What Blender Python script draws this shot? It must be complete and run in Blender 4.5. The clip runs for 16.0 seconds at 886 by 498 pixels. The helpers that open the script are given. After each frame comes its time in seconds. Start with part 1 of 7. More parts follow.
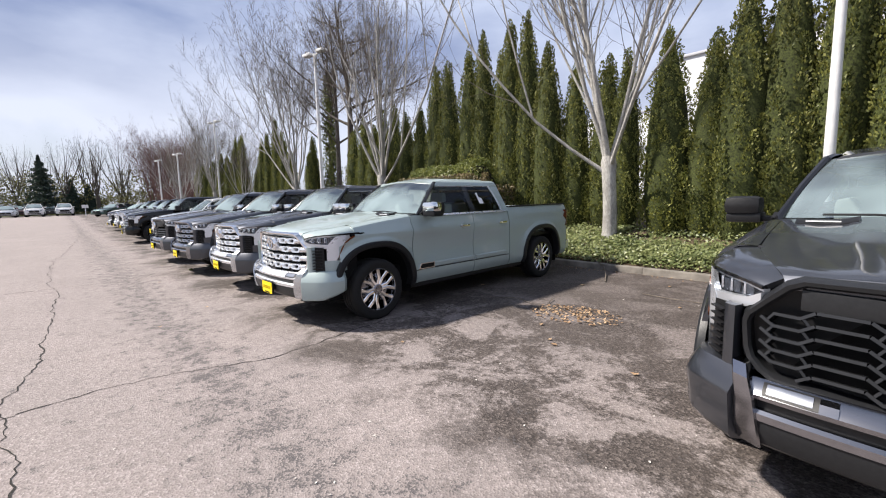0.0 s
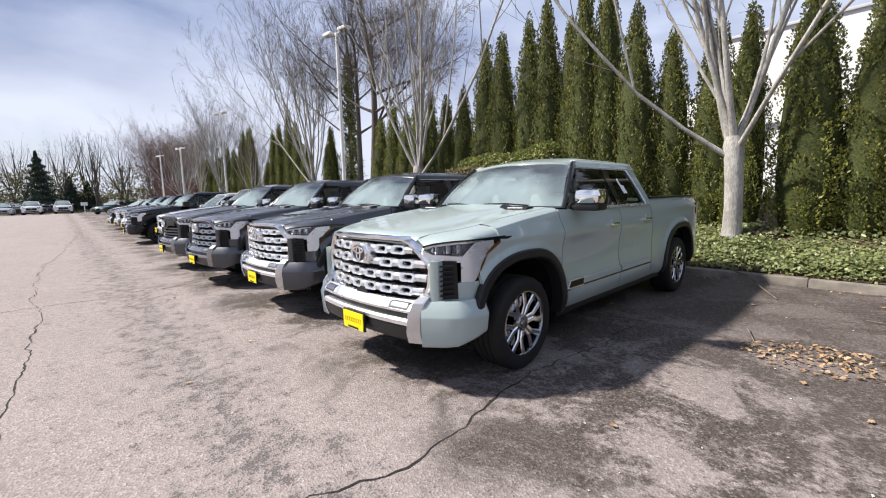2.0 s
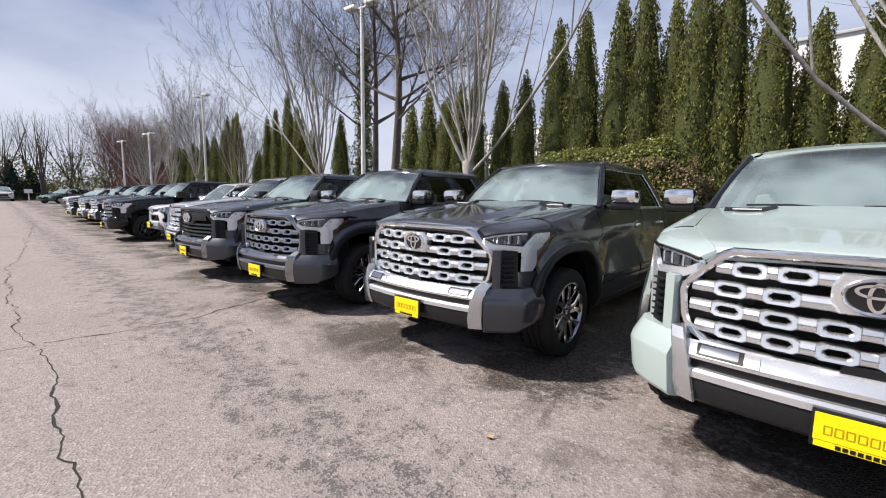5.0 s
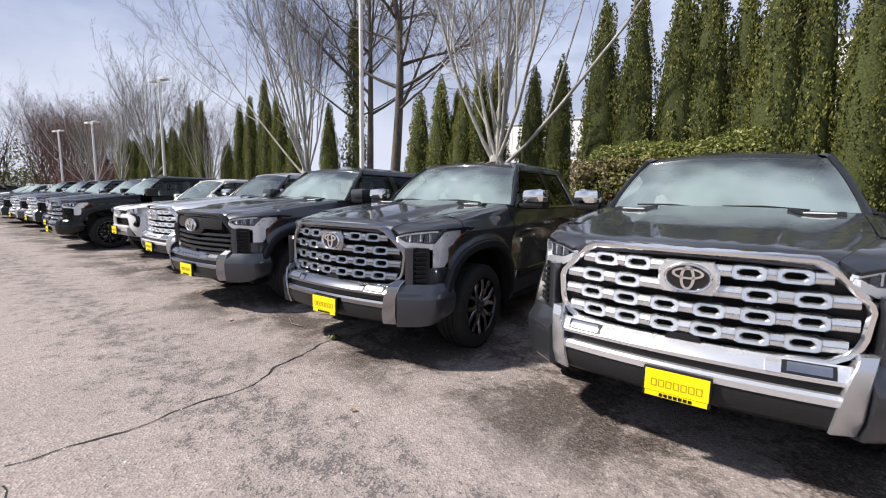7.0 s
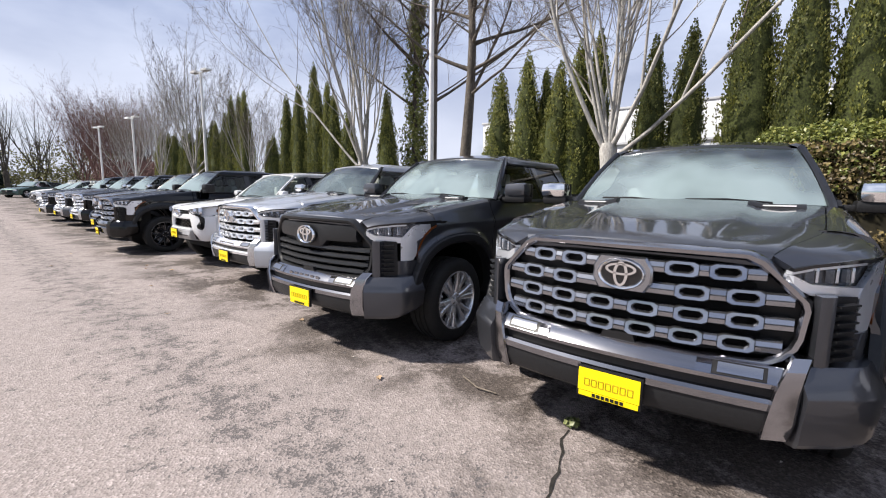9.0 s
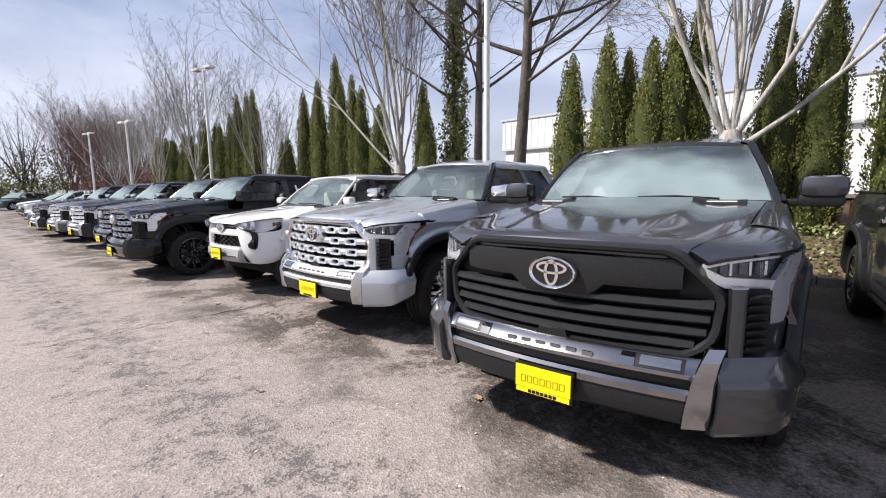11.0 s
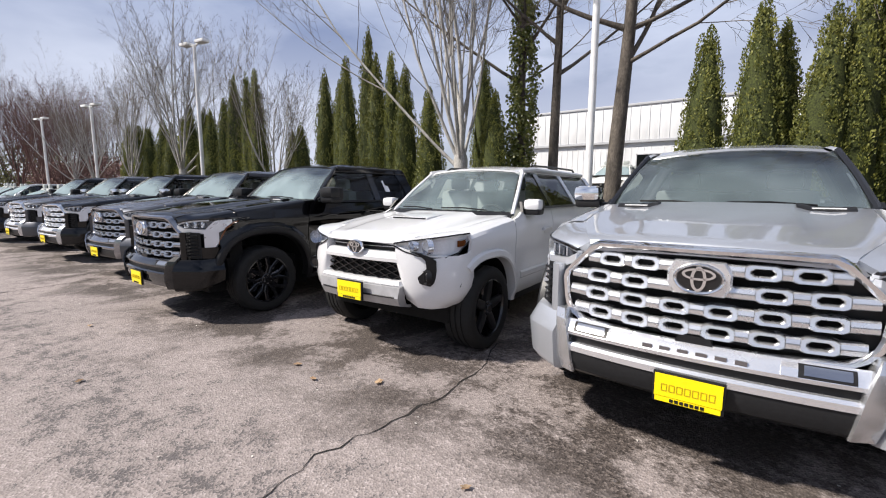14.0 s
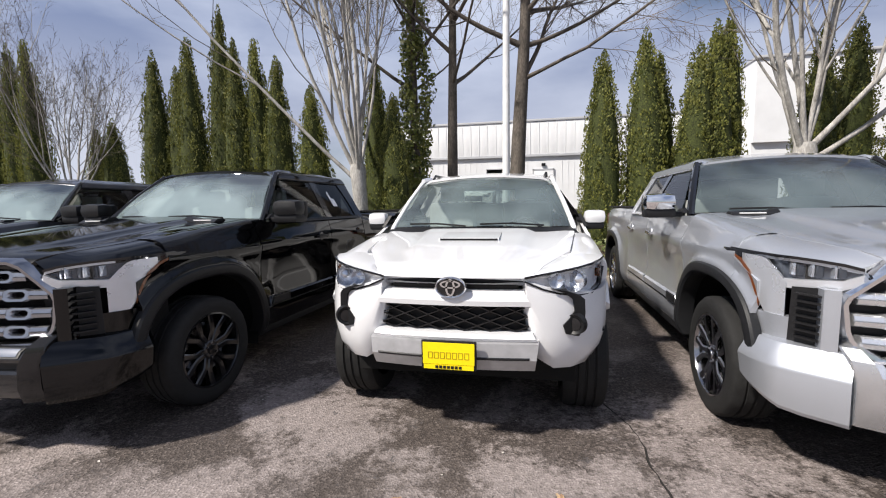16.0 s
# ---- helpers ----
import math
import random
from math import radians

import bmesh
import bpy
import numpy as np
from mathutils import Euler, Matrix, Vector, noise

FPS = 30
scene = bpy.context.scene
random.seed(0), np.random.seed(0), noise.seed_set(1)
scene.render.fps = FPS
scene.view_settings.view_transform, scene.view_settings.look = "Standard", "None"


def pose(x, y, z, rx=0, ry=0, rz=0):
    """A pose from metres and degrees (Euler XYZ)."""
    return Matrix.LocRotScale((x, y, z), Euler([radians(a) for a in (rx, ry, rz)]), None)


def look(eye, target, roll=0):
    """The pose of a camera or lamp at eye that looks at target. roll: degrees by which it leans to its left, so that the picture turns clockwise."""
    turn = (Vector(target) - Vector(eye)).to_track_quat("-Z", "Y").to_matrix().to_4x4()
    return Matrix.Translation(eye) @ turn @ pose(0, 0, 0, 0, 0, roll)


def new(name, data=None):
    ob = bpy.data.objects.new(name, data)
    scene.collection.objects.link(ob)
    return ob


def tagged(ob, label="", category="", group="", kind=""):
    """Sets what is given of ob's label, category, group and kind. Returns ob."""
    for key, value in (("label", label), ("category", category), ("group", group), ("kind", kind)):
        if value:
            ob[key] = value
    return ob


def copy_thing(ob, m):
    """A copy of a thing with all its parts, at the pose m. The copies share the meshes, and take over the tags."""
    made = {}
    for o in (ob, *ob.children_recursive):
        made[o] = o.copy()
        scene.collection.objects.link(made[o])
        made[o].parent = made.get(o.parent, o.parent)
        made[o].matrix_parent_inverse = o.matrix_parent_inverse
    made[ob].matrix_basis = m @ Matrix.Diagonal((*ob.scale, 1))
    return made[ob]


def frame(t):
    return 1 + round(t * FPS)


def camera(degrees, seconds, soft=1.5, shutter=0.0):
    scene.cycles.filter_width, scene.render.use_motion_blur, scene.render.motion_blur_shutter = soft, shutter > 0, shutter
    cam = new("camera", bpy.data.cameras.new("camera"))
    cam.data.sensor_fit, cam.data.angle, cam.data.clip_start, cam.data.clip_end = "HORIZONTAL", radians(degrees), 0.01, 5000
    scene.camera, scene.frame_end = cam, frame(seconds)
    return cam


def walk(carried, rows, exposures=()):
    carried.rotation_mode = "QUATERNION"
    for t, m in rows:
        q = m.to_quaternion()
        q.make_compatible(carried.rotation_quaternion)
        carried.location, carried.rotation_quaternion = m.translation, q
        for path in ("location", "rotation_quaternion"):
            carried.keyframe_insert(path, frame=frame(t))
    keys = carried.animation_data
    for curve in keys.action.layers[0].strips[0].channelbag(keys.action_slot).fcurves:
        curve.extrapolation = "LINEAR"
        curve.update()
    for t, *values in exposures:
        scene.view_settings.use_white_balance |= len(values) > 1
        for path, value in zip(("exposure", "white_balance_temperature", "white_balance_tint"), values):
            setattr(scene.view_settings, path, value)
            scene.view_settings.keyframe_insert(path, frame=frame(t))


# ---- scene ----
cam = camera(92.5, 16.0, soft=1.1)
PATH = [
    (0, (0.395, 0.788, 1.54), (-1.111, 2.143, 1.297), -1.4),
    (0.5, (-0.26, 0.852, 1.518), (-1.782, 2.186, 1.26), -1.5),
    (1, (-0.814, 0.898, 1.498), (-2.337, 2.229, 1.23), -1.6),
    (1.5, (-1.449, 0.97, 1.468), (-2.966, 2.308, 1.202), -1.6),
    (2, (-2.04, 0.961, 1.468), (-3.546, 2.314, 1.213), -1.5),
    (2.5, (-2.64, 0.885, 1.459), (-4.131, 2.255, 1.211), -1.5),
    (3, (-3.167, 0.787, 1.443), (-4.622, 2.191, 1.17), -1.9),
    (3.5, (-3.675, 0.697, 1.415), (-5.097, 2.131, 1.126), -1.8),
    (4, (-4.126, 0.567, 1.42), (-5.524, 2.024, 1.132), -1.2),
    (4.5, (-4.639, 0.499, 1.411), (-6.03, 1.967, 1.141), -0.4),
    (5, (-5.22, 0.413, 1.387), (-6.606, 1.89, 1.144), 0.7),
    (5.2, (-5.438, 0.392, 1.385), (-6.82, 1.876, 1.157), 1),
    (7.3, (-7.864, 0.439, 1.411), (-9.083, 2.054, 1.149), 1.2),
    (7.5, (-8.07, 0.466, 1.393), (-9.282, 2.085, 1.125), 1.4),
    (8, (-8.64, 0.54, 1.395), (-9.865, 2.147, 1.118), 1.2),
    (8.5, (-9.233, 0.578, 1.41), (-10.497, 2.154, 1.128), 1.2),
    (9, (-9.876, 0.614, 1.403), (-11.193, 2.148, 1.127), 0.7),
    (9.5, (-10.481, 0.598, 1.425), (-11.839, 2.099, 1.17), 0.2),
    (9.7, (-10.716, 0.599, 1.408), (-12.084, 2.092, 1.158), -0.2),
    (11.8, (-13.293, 0.841, 1.41), (-14.498, 2.462, 1.123), -0.3),
    (12, (-13.521, 0.863, 1.416), (-14.705, 2.498, 1.124), -0.1),
    (12.5, (-14.086, 0.821, 1.427), (-15.232, 2.481, 1.124), 0.4),
    (13, (-14.666, 0.813, 1.399), (-15.804, 2.48, 1.099), 0.6),
    (13.5, (-15.29, 0.795, 1.41), (-16.434, 2.46, 1.128), 0.9),
    (14, (-15.906, 0.789, 1.43), (-17.07, 2.443, 1.161), 0.2),
    (14.5, (-16.541, 0.846, 1.441), (-17.679, 2.521, 1.197), -0.4),
    (15, (-17.117, 0.915, 1.438), (-18.074, 2.705, 1.224), -0.4),
    (15.5, (-17.661, 0.999, 1.441), (-18.341, 2.913, 1.252), -0.6),
    (16, (-18.201, 1.032, 1.417), (-18.614, 3.02, 1.214), -0.9),
]
walk(cam, [(t, look(*p)) for t, *p in PATH], [(0.0, 0.78), (3.5, 0.74), (5.0, 0.57), (9.0, 0.80), (13.0, 0.74), (15.0, 0.46), (16.0, 0.45)])

# ---- world ----
world = bpy.data.worlds.new("sky")
scene.world = world
world.use_nodes = True


def build_sky():
    nt = world.node_tree
    nt.nodes.clear()
    N, L = nt.nodes.new, nt.links.new
    out = N("ShaderNodeOutputWorld")
    bg = N("ShaderNodeBackground")
    sky = N("ShaderNodeTexSky")
    sky.sky_type = "NISHITA"
    sky.sun_disc = False
    sky.sun_elevation = radians(SUN_ELEV)
    sky.sun_rotation = radians(SUN_ROT)
    sky.air_density, sky.dust_density, sky.ozone_density = 1.0, 1.5, 1.5
    tc = N("ShaderNodeTexCoord")
    mp = N("ShaderNodeMapping")
    mp.inputs["Scale"].default_value = (1.0, 1.0, 2.6)
    mp.inputs["Location"].default_value = (3.3, 1.7, 0.2)
    L(tc.outputs["Generated"], mp.inputs["Vector"])
    big = N("ShaderNodeTexNoise")
    big.inputs["Scale"].default_value = 1.35
    big.inputs["Detail"].default_value = 7.0
    big.inputs["Roughness"].default_value = 0.52
    big.inputs["Distortion"].default_value = 0.35
    L(mp.outputs["Vector"], big.inputs["Vector"])
    cover = N("ShaderNodeValToRGB")
    cover.color_ramp.elements[0].position, cover.color_ramp.elements[1].position = 0.30, 0.50
    L(big.outputs["Fac"], cover.inputs["Fac"])
    dark = N("ShaderNodeTexNoise")
    dark.inputs["Scale"].default_value = 2.1
    dark.inputs["Detail"].default_value = 6.0
    dark.inputs["Roughness"].default_value = 0.5
    L(mp.outputs["Vector"], dark.inputs["Vector"])
    shade = N("ShaderNodeValToRGB")
    e = shade.color_ramp.elements
    e[0].position, e[0].color = 0.36, (3.0, 3.8, 6.2, 1)
    e[1].position, e[1].color = 0.66, (7.9, 8.7, 10.9, 1)
    L(dark.outputs["Fac"], shade.inputs["Fac"])
    # the cloud deck thins to bright haze near the horizon
    sep = N("ShaderNodeSeparateXYZ")
    L(tc.outputs["Generated"], sep.inputs["Vector"])
    low = N("ShaderNodeMapRange")
    low.inputs["From Min"].default_value, low.inputs["From Max"].default_value = 0.10, 0.34
    low.inputs["To Min"].default_value, low.inputs["To Max"].default_value = 0.78, 0.0
    L(sep.outputs["Z"], low.inputs["Value"])
    haze = N("ShaderNodeMix")
    haze.data_type = "RGBA"
    L(low.outputs["Result"], haze.inputs["Factor"])
    L(shade.outputs["Color"], haze.inputs[6])
    haze.inputs[7].default_value = (8.9, 9.3, 10.7, 1)
    mix = N("ShaderNodeMix")
    mix.data_type = "RGBA"
    L(cover.outputs["Color"], mix.inputs["Factor"])
    L(sky.outputs["Color"], mix.inputs[6])
    L(haze.outputs[2], mix.inputs[7])
    L(mix.outputs[2], bg.inputs["Color"])
    bg.inputs["Strength"].default_value = SKY_STRENGTH
    L(bg.outputs["Background"], out.inputs["Surface"])


SUN_ELEV, SUN_AZ = 47.0, -133.7      # azimuth from +y towards +x, degrees
SUN_ROT = SUN_AZ
SKY_STRENGTH = 0.057
build_sky()
sun = new("sun", bpy.data.lights.new("sun", "SUN"))
sun.data.energy, sun.data.angle, sun.data.color = 5.0, radians(3.2), (1.0, 0.93, 0.85)
az, el = radians(SUN_AZ), radians(SUN_ELEV)
sun.matrix_world = look((math.sin(az) * math.cos(el) * 50, math.cos(az) * math.cos(el) * 50, math.sin(el) * 50), (0, 0, 0))

# ---- materials ----
MATS = {}


def material(name, build):
    if name not in MATS:
        m = bpy.data.materials.new(name)
        m.use_nodes = True
        build(m.node_tree, m.node_tree.nodes["Principled BSDF"])
        MATS[name] = m
    return MATS[name]


def node(nt, kind, **values):
    n = nt.nodes.new(kind)
    for k, v in values.items():
        n.inputs[k.replace("_", " ")].default_value = v
    return n


def ramp(nt, fac, stops):
    r = nt.nodes.new("ShaderNodeValToRGB")
    els = r.color_ramp.elements
    while len(els) < len(stops):
        els.new(0.5)
    for e, (p, c) in zip(els, stops):
        e.position, e.color = p, (*c, 1)
    nt.links.new(fac, r.inputs["Fac"])
    return r.outputs["Color"]


def mixed(nt, fac, a, b, mode="MIX"):
    m = nt.nodes.new("ShaderNodeMix")
    m.data_type, m.blend_type = "RGBA", mode
    for sock, v in ((m.inputs["Factor"], fac), (m.inputs[6], a), (m.inputs[7], b)):
        if isinstance(v, bpy.types.NodeSocket):
            nt.links.new(v, sock)
        else:
            sock.default_value = v if isinstance(v, (int, float)) else (*v, 1)
    return m.outputs[2]


def noise_of(nt, scale, detail=4.0, rough=0.55, space="Object", distort=0.0, stretch=None):
    tc = nt.nodes.new("ShaderNodeTexCoord")
    n = node(nt, "ShaderNodeTexNoise", Scale=scale, Detail=detail, Roughness=rough, Distortion=distort)
    src = tc.outputs[space]
    if stretch:
        mp = node(nt, "ShaderNodeMapping", Scale=stretch)
        nt.links.new(src, mp.inputs["Vector"])
        src = mp.outputs["Vector"]
    nt.links.new(src, n.inputs["Vector"])
    return n.outputs["Fac"]


def bump(nt, bsdf, height, strength=0.3, distance=0.01):
    b = node(nt, "ShaderNodeBump", Strength=strength, Distance=distance)
    nt.links.new(height, b.inputs["Height"])
    nt.links.new(b.outputs["Normal"], bsdf.inputs["Normal"])


def plain(name, color, rough=0.5, metal=0.0, vary=0.12, scale=14.0, coat=0.0, bumps=0.0):
    """A surface with slight unevenness of tone and gloss."""
    def build(nt, b):
        f = noise_of(nt, scale)
        dark = tuple(c * (1 - vary) for c in color)
        light = tuple(min(1, c * (1 + vary)) for c in color)
        nt.links.new(ramp(nt, f, [(0.3, dark), (0.7, light)]), b.inputs["Base Color"])
        r = node(nt, "ShaderNodeMapRange", To_Min=max(0.02, rough * 0.8), To_Max=min(1, rough * 1.25))
        nt.links.new(f, r.inputs["Value"])
        nt.links.new(r.outputs["Result"], b.inputs["Roughness"])
        b.inputs["Metallic"].default_value = metal
        b.inputs["Specular IOR Level"].default_value = 0.5 if max(color) > 0.1 else 0.28
        b.inputs["Coat Weight"].default_value = coat
        b.inputs["Coat Roughness"].default_value = 0.04
        if bumps:
            bump(nt, b, noise_of(nt, scale * 6), bumps, 0.004)
    return material(name, build)


def paint(name, color, metal=0.55, rough=0.34, dusty=1.0, coat=1.0, under=0.2):
    """Clear-coated car paint with a fine flake and a thin film of road dust."""
    def build(nt, b):
        flake = noise_of(nt, 900.0, 1.0)
        dust = noise_of(nt, 2.6, 6.0, 0.62)
        c = ramp(nt, flake, [(0.3, tuple(x * 0.9 for x in color)), (0.7, tuple(min(1, x * 1.1) for x in color))])
        c = mixed(nt, ramp(nt, dust, [(0.45, (0, 0, 0)), (0.8, (0.035 * dusty,) * 3)]), c, (0.30, 0.28, 0.25))
        nt.links.new(c, b.inputs["Base Color"])
        nt.links.new(ramp(nt, dust, [(0.3, (rough, rough, rough)), (0.8, (rough + 0.12,) * 3)]), b.inputs["Roughness"])
        b.inputs["Metallic"].default_value = metal
        b.inputs["Specular IOR Level"].default_value = under
        b.inputs["Coat Weight"].default_value = coat
        b.inputs["Coat Roughness"].default_value = 0.05
        b.inputs["Coat IOR"].default_value = 1.5
    return material(name, build)


def glass(name, tint, ior=1.55, sky_sheen=0.0, lens=False):
    """Window glass: it lets the tinted view through and mirrors by its gloss; a diffuse layer can paint a pale sky
    reflection over it.
    """
    def build(nt, b):
        out = nt.nodes["Material Output"]
        tr = nt.nodes.new("ShaderNodeBsdfTransparent")
        tr.inputs["Color"].default_value = (*tint, 1)
        gl = nt.nodes.new("ShaderNodeBsdfGlossy")
        gl.inputs["Roughness"].default_value = 0.02
        fr = node(nt, "ShaderNodeFresnel", IOR=ior)
        m = nt.nodes.new("ShaderNodeMixShader")
        fac = fr.outputs["Fac"]
        if lens:
            face = node(nt, "ShaderNodeLayerWeight", Blend=0.5)
            up = nt.nodes.new("ShaderNodeMath")
            up.operation = "POWER"
            nt.links.new(face.outputs["Facing"], up.inputs[0])
            up.inputs[1].default_value = 4.0
            low = node(nt, "ShaderNodeMapRange", To_Min=0.04, To_Max=0.95)
            nt.links.new(up.outputs[0], low.inputs["Value"])
            fac = low.outputs["Result"]
        nt.links.new(fac, m.inputs["Fac"])
        nt.links.new(tr.outputs[0], m.inputs[1])
        nt.links.new(gl.outputs[0], m.inputs[2])
        last = m.outputs[0]
        if sky_sheen:
            # pale cyan diffuse colour stands for reflected cloud, stronger towards the windscreen's foot
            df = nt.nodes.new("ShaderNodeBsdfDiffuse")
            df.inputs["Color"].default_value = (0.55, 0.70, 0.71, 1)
            sheen_noise = noise_of(nt, 1.25, 2.5, 0.5)
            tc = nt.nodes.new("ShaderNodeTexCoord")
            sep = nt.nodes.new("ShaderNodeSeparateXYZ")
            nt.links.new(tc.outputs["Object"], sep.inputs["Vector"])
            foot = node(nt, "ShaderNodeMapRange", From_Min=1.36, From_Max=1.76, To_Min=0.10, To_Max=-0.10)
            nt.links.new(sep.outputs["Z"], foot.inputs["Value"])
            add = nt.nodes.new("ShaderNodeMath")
            nt.links.new(sheen_noise, add.inputs[0])
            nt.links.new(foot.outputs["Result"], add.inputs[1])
            f = ramp(nt, add.outputs[0], [(0.36, (sky_sheen * 0.08,) * 3), (0.62, (sky_sheen,) * 3)])
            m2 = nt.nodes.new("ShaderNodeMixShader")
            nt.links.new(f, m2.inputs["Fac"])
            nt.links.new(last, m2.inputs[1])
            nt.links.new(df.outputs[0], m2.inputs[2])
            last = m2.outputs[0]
        nt.links.new(last, out.inputs["Surface"])
    return material(name, build)


PAINT_SAGE = paint("sage_green_paint", (0.345, 0.412, 0.404), 0.15, 0.4, 1.0, 0.8)
PAINT_GREY = paint("dark_grey_metallic_paint", (0.054, 0.057, 0.067), 0.8, 0.40, 0.3, 1.0)
PAINT_SILVER = paint("silver_metallic_paint", (0.43, 0.45, 0.49), 0.65, 0.38)
PAINT_WHITE = paint("white_paint", (0.66, 0.665, 0.68), 0.0, 0.35)
PAINT_BLACK = paint("black_paint", (0.0012, 0.0012, 0.0016), 0.0, 0.5, 0.0, 0.85, 0.0)
PAINT_PEARL = paint("pearl_white_paint", (0.78, 0.77, 0.74), 0.1, 0.35)
PAINT_TEAL = paint("deep_green_paint", (0.05, 0.10, 0.09), 0.4, 0.35)
PAINT_RED = paint("dark_red_paint", (0.06, 0.02, 0.02), 0.4, 0.35)
CHROME = plain("chrome", (0.84, 0.84, 0.84), 0.06, 1.0, 0.02, 3)
SATIN = plain("satin_silver_trim", (0.78, 0.79, 0.82), 0.26, 0.8, 0.02, 3)
LAMP_BOWL = plain("bright_lamp_bowl", (0.70, 0.72, 0.76), 0.30, 0.25, 0.1, 60)
LAMP_DARK = plain("smoked_lamp_bowl", (0.075, 0.085, 0.105), 0.22, 0.55, 0.35, 45)
BEZEL = plain("satin_lamp_bezel", (0.62, 0.64, 0.68), 0.28, 0.65, 0.04, 8)
SATIN_DARK = plain("brushed_grey_trim", (0.60, 0.61, 0.63), 0.26, 0.85, 0.02, 3)
BAR_SILVER = plain("satin_grille_silver", (0.76, 0.77, 0.79), 0.26, 0.85, 0.03, 6)
BAR_DARK = plain("smoked_grille_silver", (0.36, 0.37, 0.40), 0.18, 0.95, 0.03, 6)
DARKCHROME = plain("dark_chrome", (0.33, 0.33, 0.35), 0.16, 1.0, 0.02, 3)
BLACK_TRIM = plain("black_plastic", (0.010, 0.010, 0.011), 0.42, 0, 0.2, 60, 0, 0.15)
GREY_TRIM = plain("grey_moulded_plastic", (0.014, 0.0145, 0.016), 0.38, 0, 0.15, 60, 0, 0.15)
BAR_BLACK = plain("dark_satin_bars", (0.030, 0.031, 0.034), 0.24, 0.3, 0.1, 20)
GLOSS_BLACK = plain("gloss_black", (0.008, 0.008, 0.009), 0.12, 0, 0.1, 20, 0.6)
RUBBER = plain("tyre_rubber", (0.014, 0.014, 0.014), 0.75, 0, 0.3, 40, 0, 0.4)
UNDER = plain("underbody", (0.005, 0.005, 0.005), 0.8, 0, 0.3, 20)
CLOTH = plain("seat_cloth", (0.36, 0.38, 0.37), 0.8, 0, 0.1, 40)
DASH = plain("dashboard", (0.03, 0.03, 0.032), 0.6, 0, 0.15, 40)
LENS = glass("lamp_lens", (0.96, 0.97, 0.98), 1.5, lens=True)
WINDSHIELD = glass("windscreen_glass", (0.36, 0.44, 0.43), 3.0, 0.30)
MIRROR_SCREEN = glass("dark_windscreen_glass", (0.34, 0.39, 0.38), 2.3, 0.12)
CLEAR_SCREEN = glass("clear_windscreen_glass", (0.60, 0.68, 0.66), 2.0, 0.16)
TINTED = glass("tinted_side_glass", (0.08, 0.09, 0.09), 1.38)
CLEAR_SIDE = glass("front_side_glass", (0.42, 0.48, 0.46), 1.42)
AMBER = plain("amber_reflector", (0.13, 0.036, 0.007), 0.2, 0, 0.1, 80, 0.5)
RED_LENS = plain("red_tail_lens", (0.12, 0.006, 0.006), 0.15, 0, 0.1, 60, 0.5)
YELLOW = plain("yellow_plate", (0.86, 0.66, 0.0), 0.4, 0, 0.04, 40)
PAPER = plain("white_paper", (0.8, 0.8, 0.8), 0.7, 0, 0.03, 30)
WHITE_MARK = plain("white_lettering", (0.75, 0.75, 0.75), 0.4, 0, 0.05, 30)
LED = plain("lamp_reflector", (0.62, 0.65, 0.71), 0.15, 0.75, 0.05, 60)
PIPE = plain("pole_white_paint", (0.74, 0.74, 0.73), 0.45, 0, 0.08, 5)
CONCRETE = plain("kerb_concrete", (0.20, 0.18, 0.155), 0.9, 0, 0.35, 5, 0, 0.5)


def leaf_mat(name, a, b, c, rough=0.55, trans=0.25):
    def build(nt, bs):
        g = nt.nodes.new("ShaderNodeNewGeometry")
        col = ramp(nt, g.outputs["Random Per Island"], [(0.0, a), (0.55, b), (1.0, c)])
        patch = noise_of(nt, 1.3, 3.0)
        col = mixed(nt, ramp(nt, patch, [(0.35, (0.0,) * 3), (0.75, (0.35,) * 3)]), col, tuple(x * 1.5 for x in c))
        info = nt.nodes.new("ShaderNodeObjectInfo")
        tone = node(nt, "ShaderNodeMapRange", To_Min=0.75, To_Max=1.2)
        nt.links.new(info.outputs["Random"], tone.inputs["Value"])
        hsv = node(nt, "ShaderNodeHueSaturation")
        nt.links.new(tone.outputs["Result"], hsv.inputs["Value"])
        nt.links.new(col, hsv.inputs["Color"])
        nt.links.new(hsv.outputs["Color"], bs.inputs["Base Color"])
        bs.inputs["Roughness"].default_value = rough
        bs.inputs["Subsurface Weight"].default_value = 0.0
        tl = nt.nodes.new("ShaderNodeBsdfTranslucent")
        nt.links.new(hsv.outputs["Color"], tl.inputs["Color"])
        m = nt.nodes.new("ShaderNodeMixShader")
        m.inputs["Fac"].default_value = trans
        nt.links.new(bs.outputs[0], m.inputs[1])
        nt.links.new(tl.outputs[0], m.inputs[2])
        nt.links.new(m.outputs[0], nt.nodes["Material Output"].inputs["Surface"])
    return material(name, build)


CEDAR = leaf_mat("arborvitae_foliage", (0.058, 0.076, 0.018), (0.122, 0.140, 0.031), (0.245, 0.238, 0.052), 0.6, 0.25)
# Darker green for the columns' solid core: shade between the sprays, put into colour
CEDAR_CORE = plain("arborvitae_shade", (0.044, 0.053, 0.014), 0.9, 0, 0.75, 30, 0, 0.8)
IVY = leaf_mat("ivy_leaves", (0.055, 0.075, 0.025), (0.115, 0.145, 0.050), (0.225, 0.235, 0.10), 0.4)
SHRUB = leaf_mat("shrub_leaves", (0.06, 0.09, 0.02), (0.15, 0.18, 0.045), (0.27, 0.27, 0.07), 0.4)
BRONZE = leaf_mat("bronze_shrub_leaves", (0.045, 0.032, 0.018), (0.10, 0.075, 0.035), (0.20, 0.155, 0.06), 0.5)
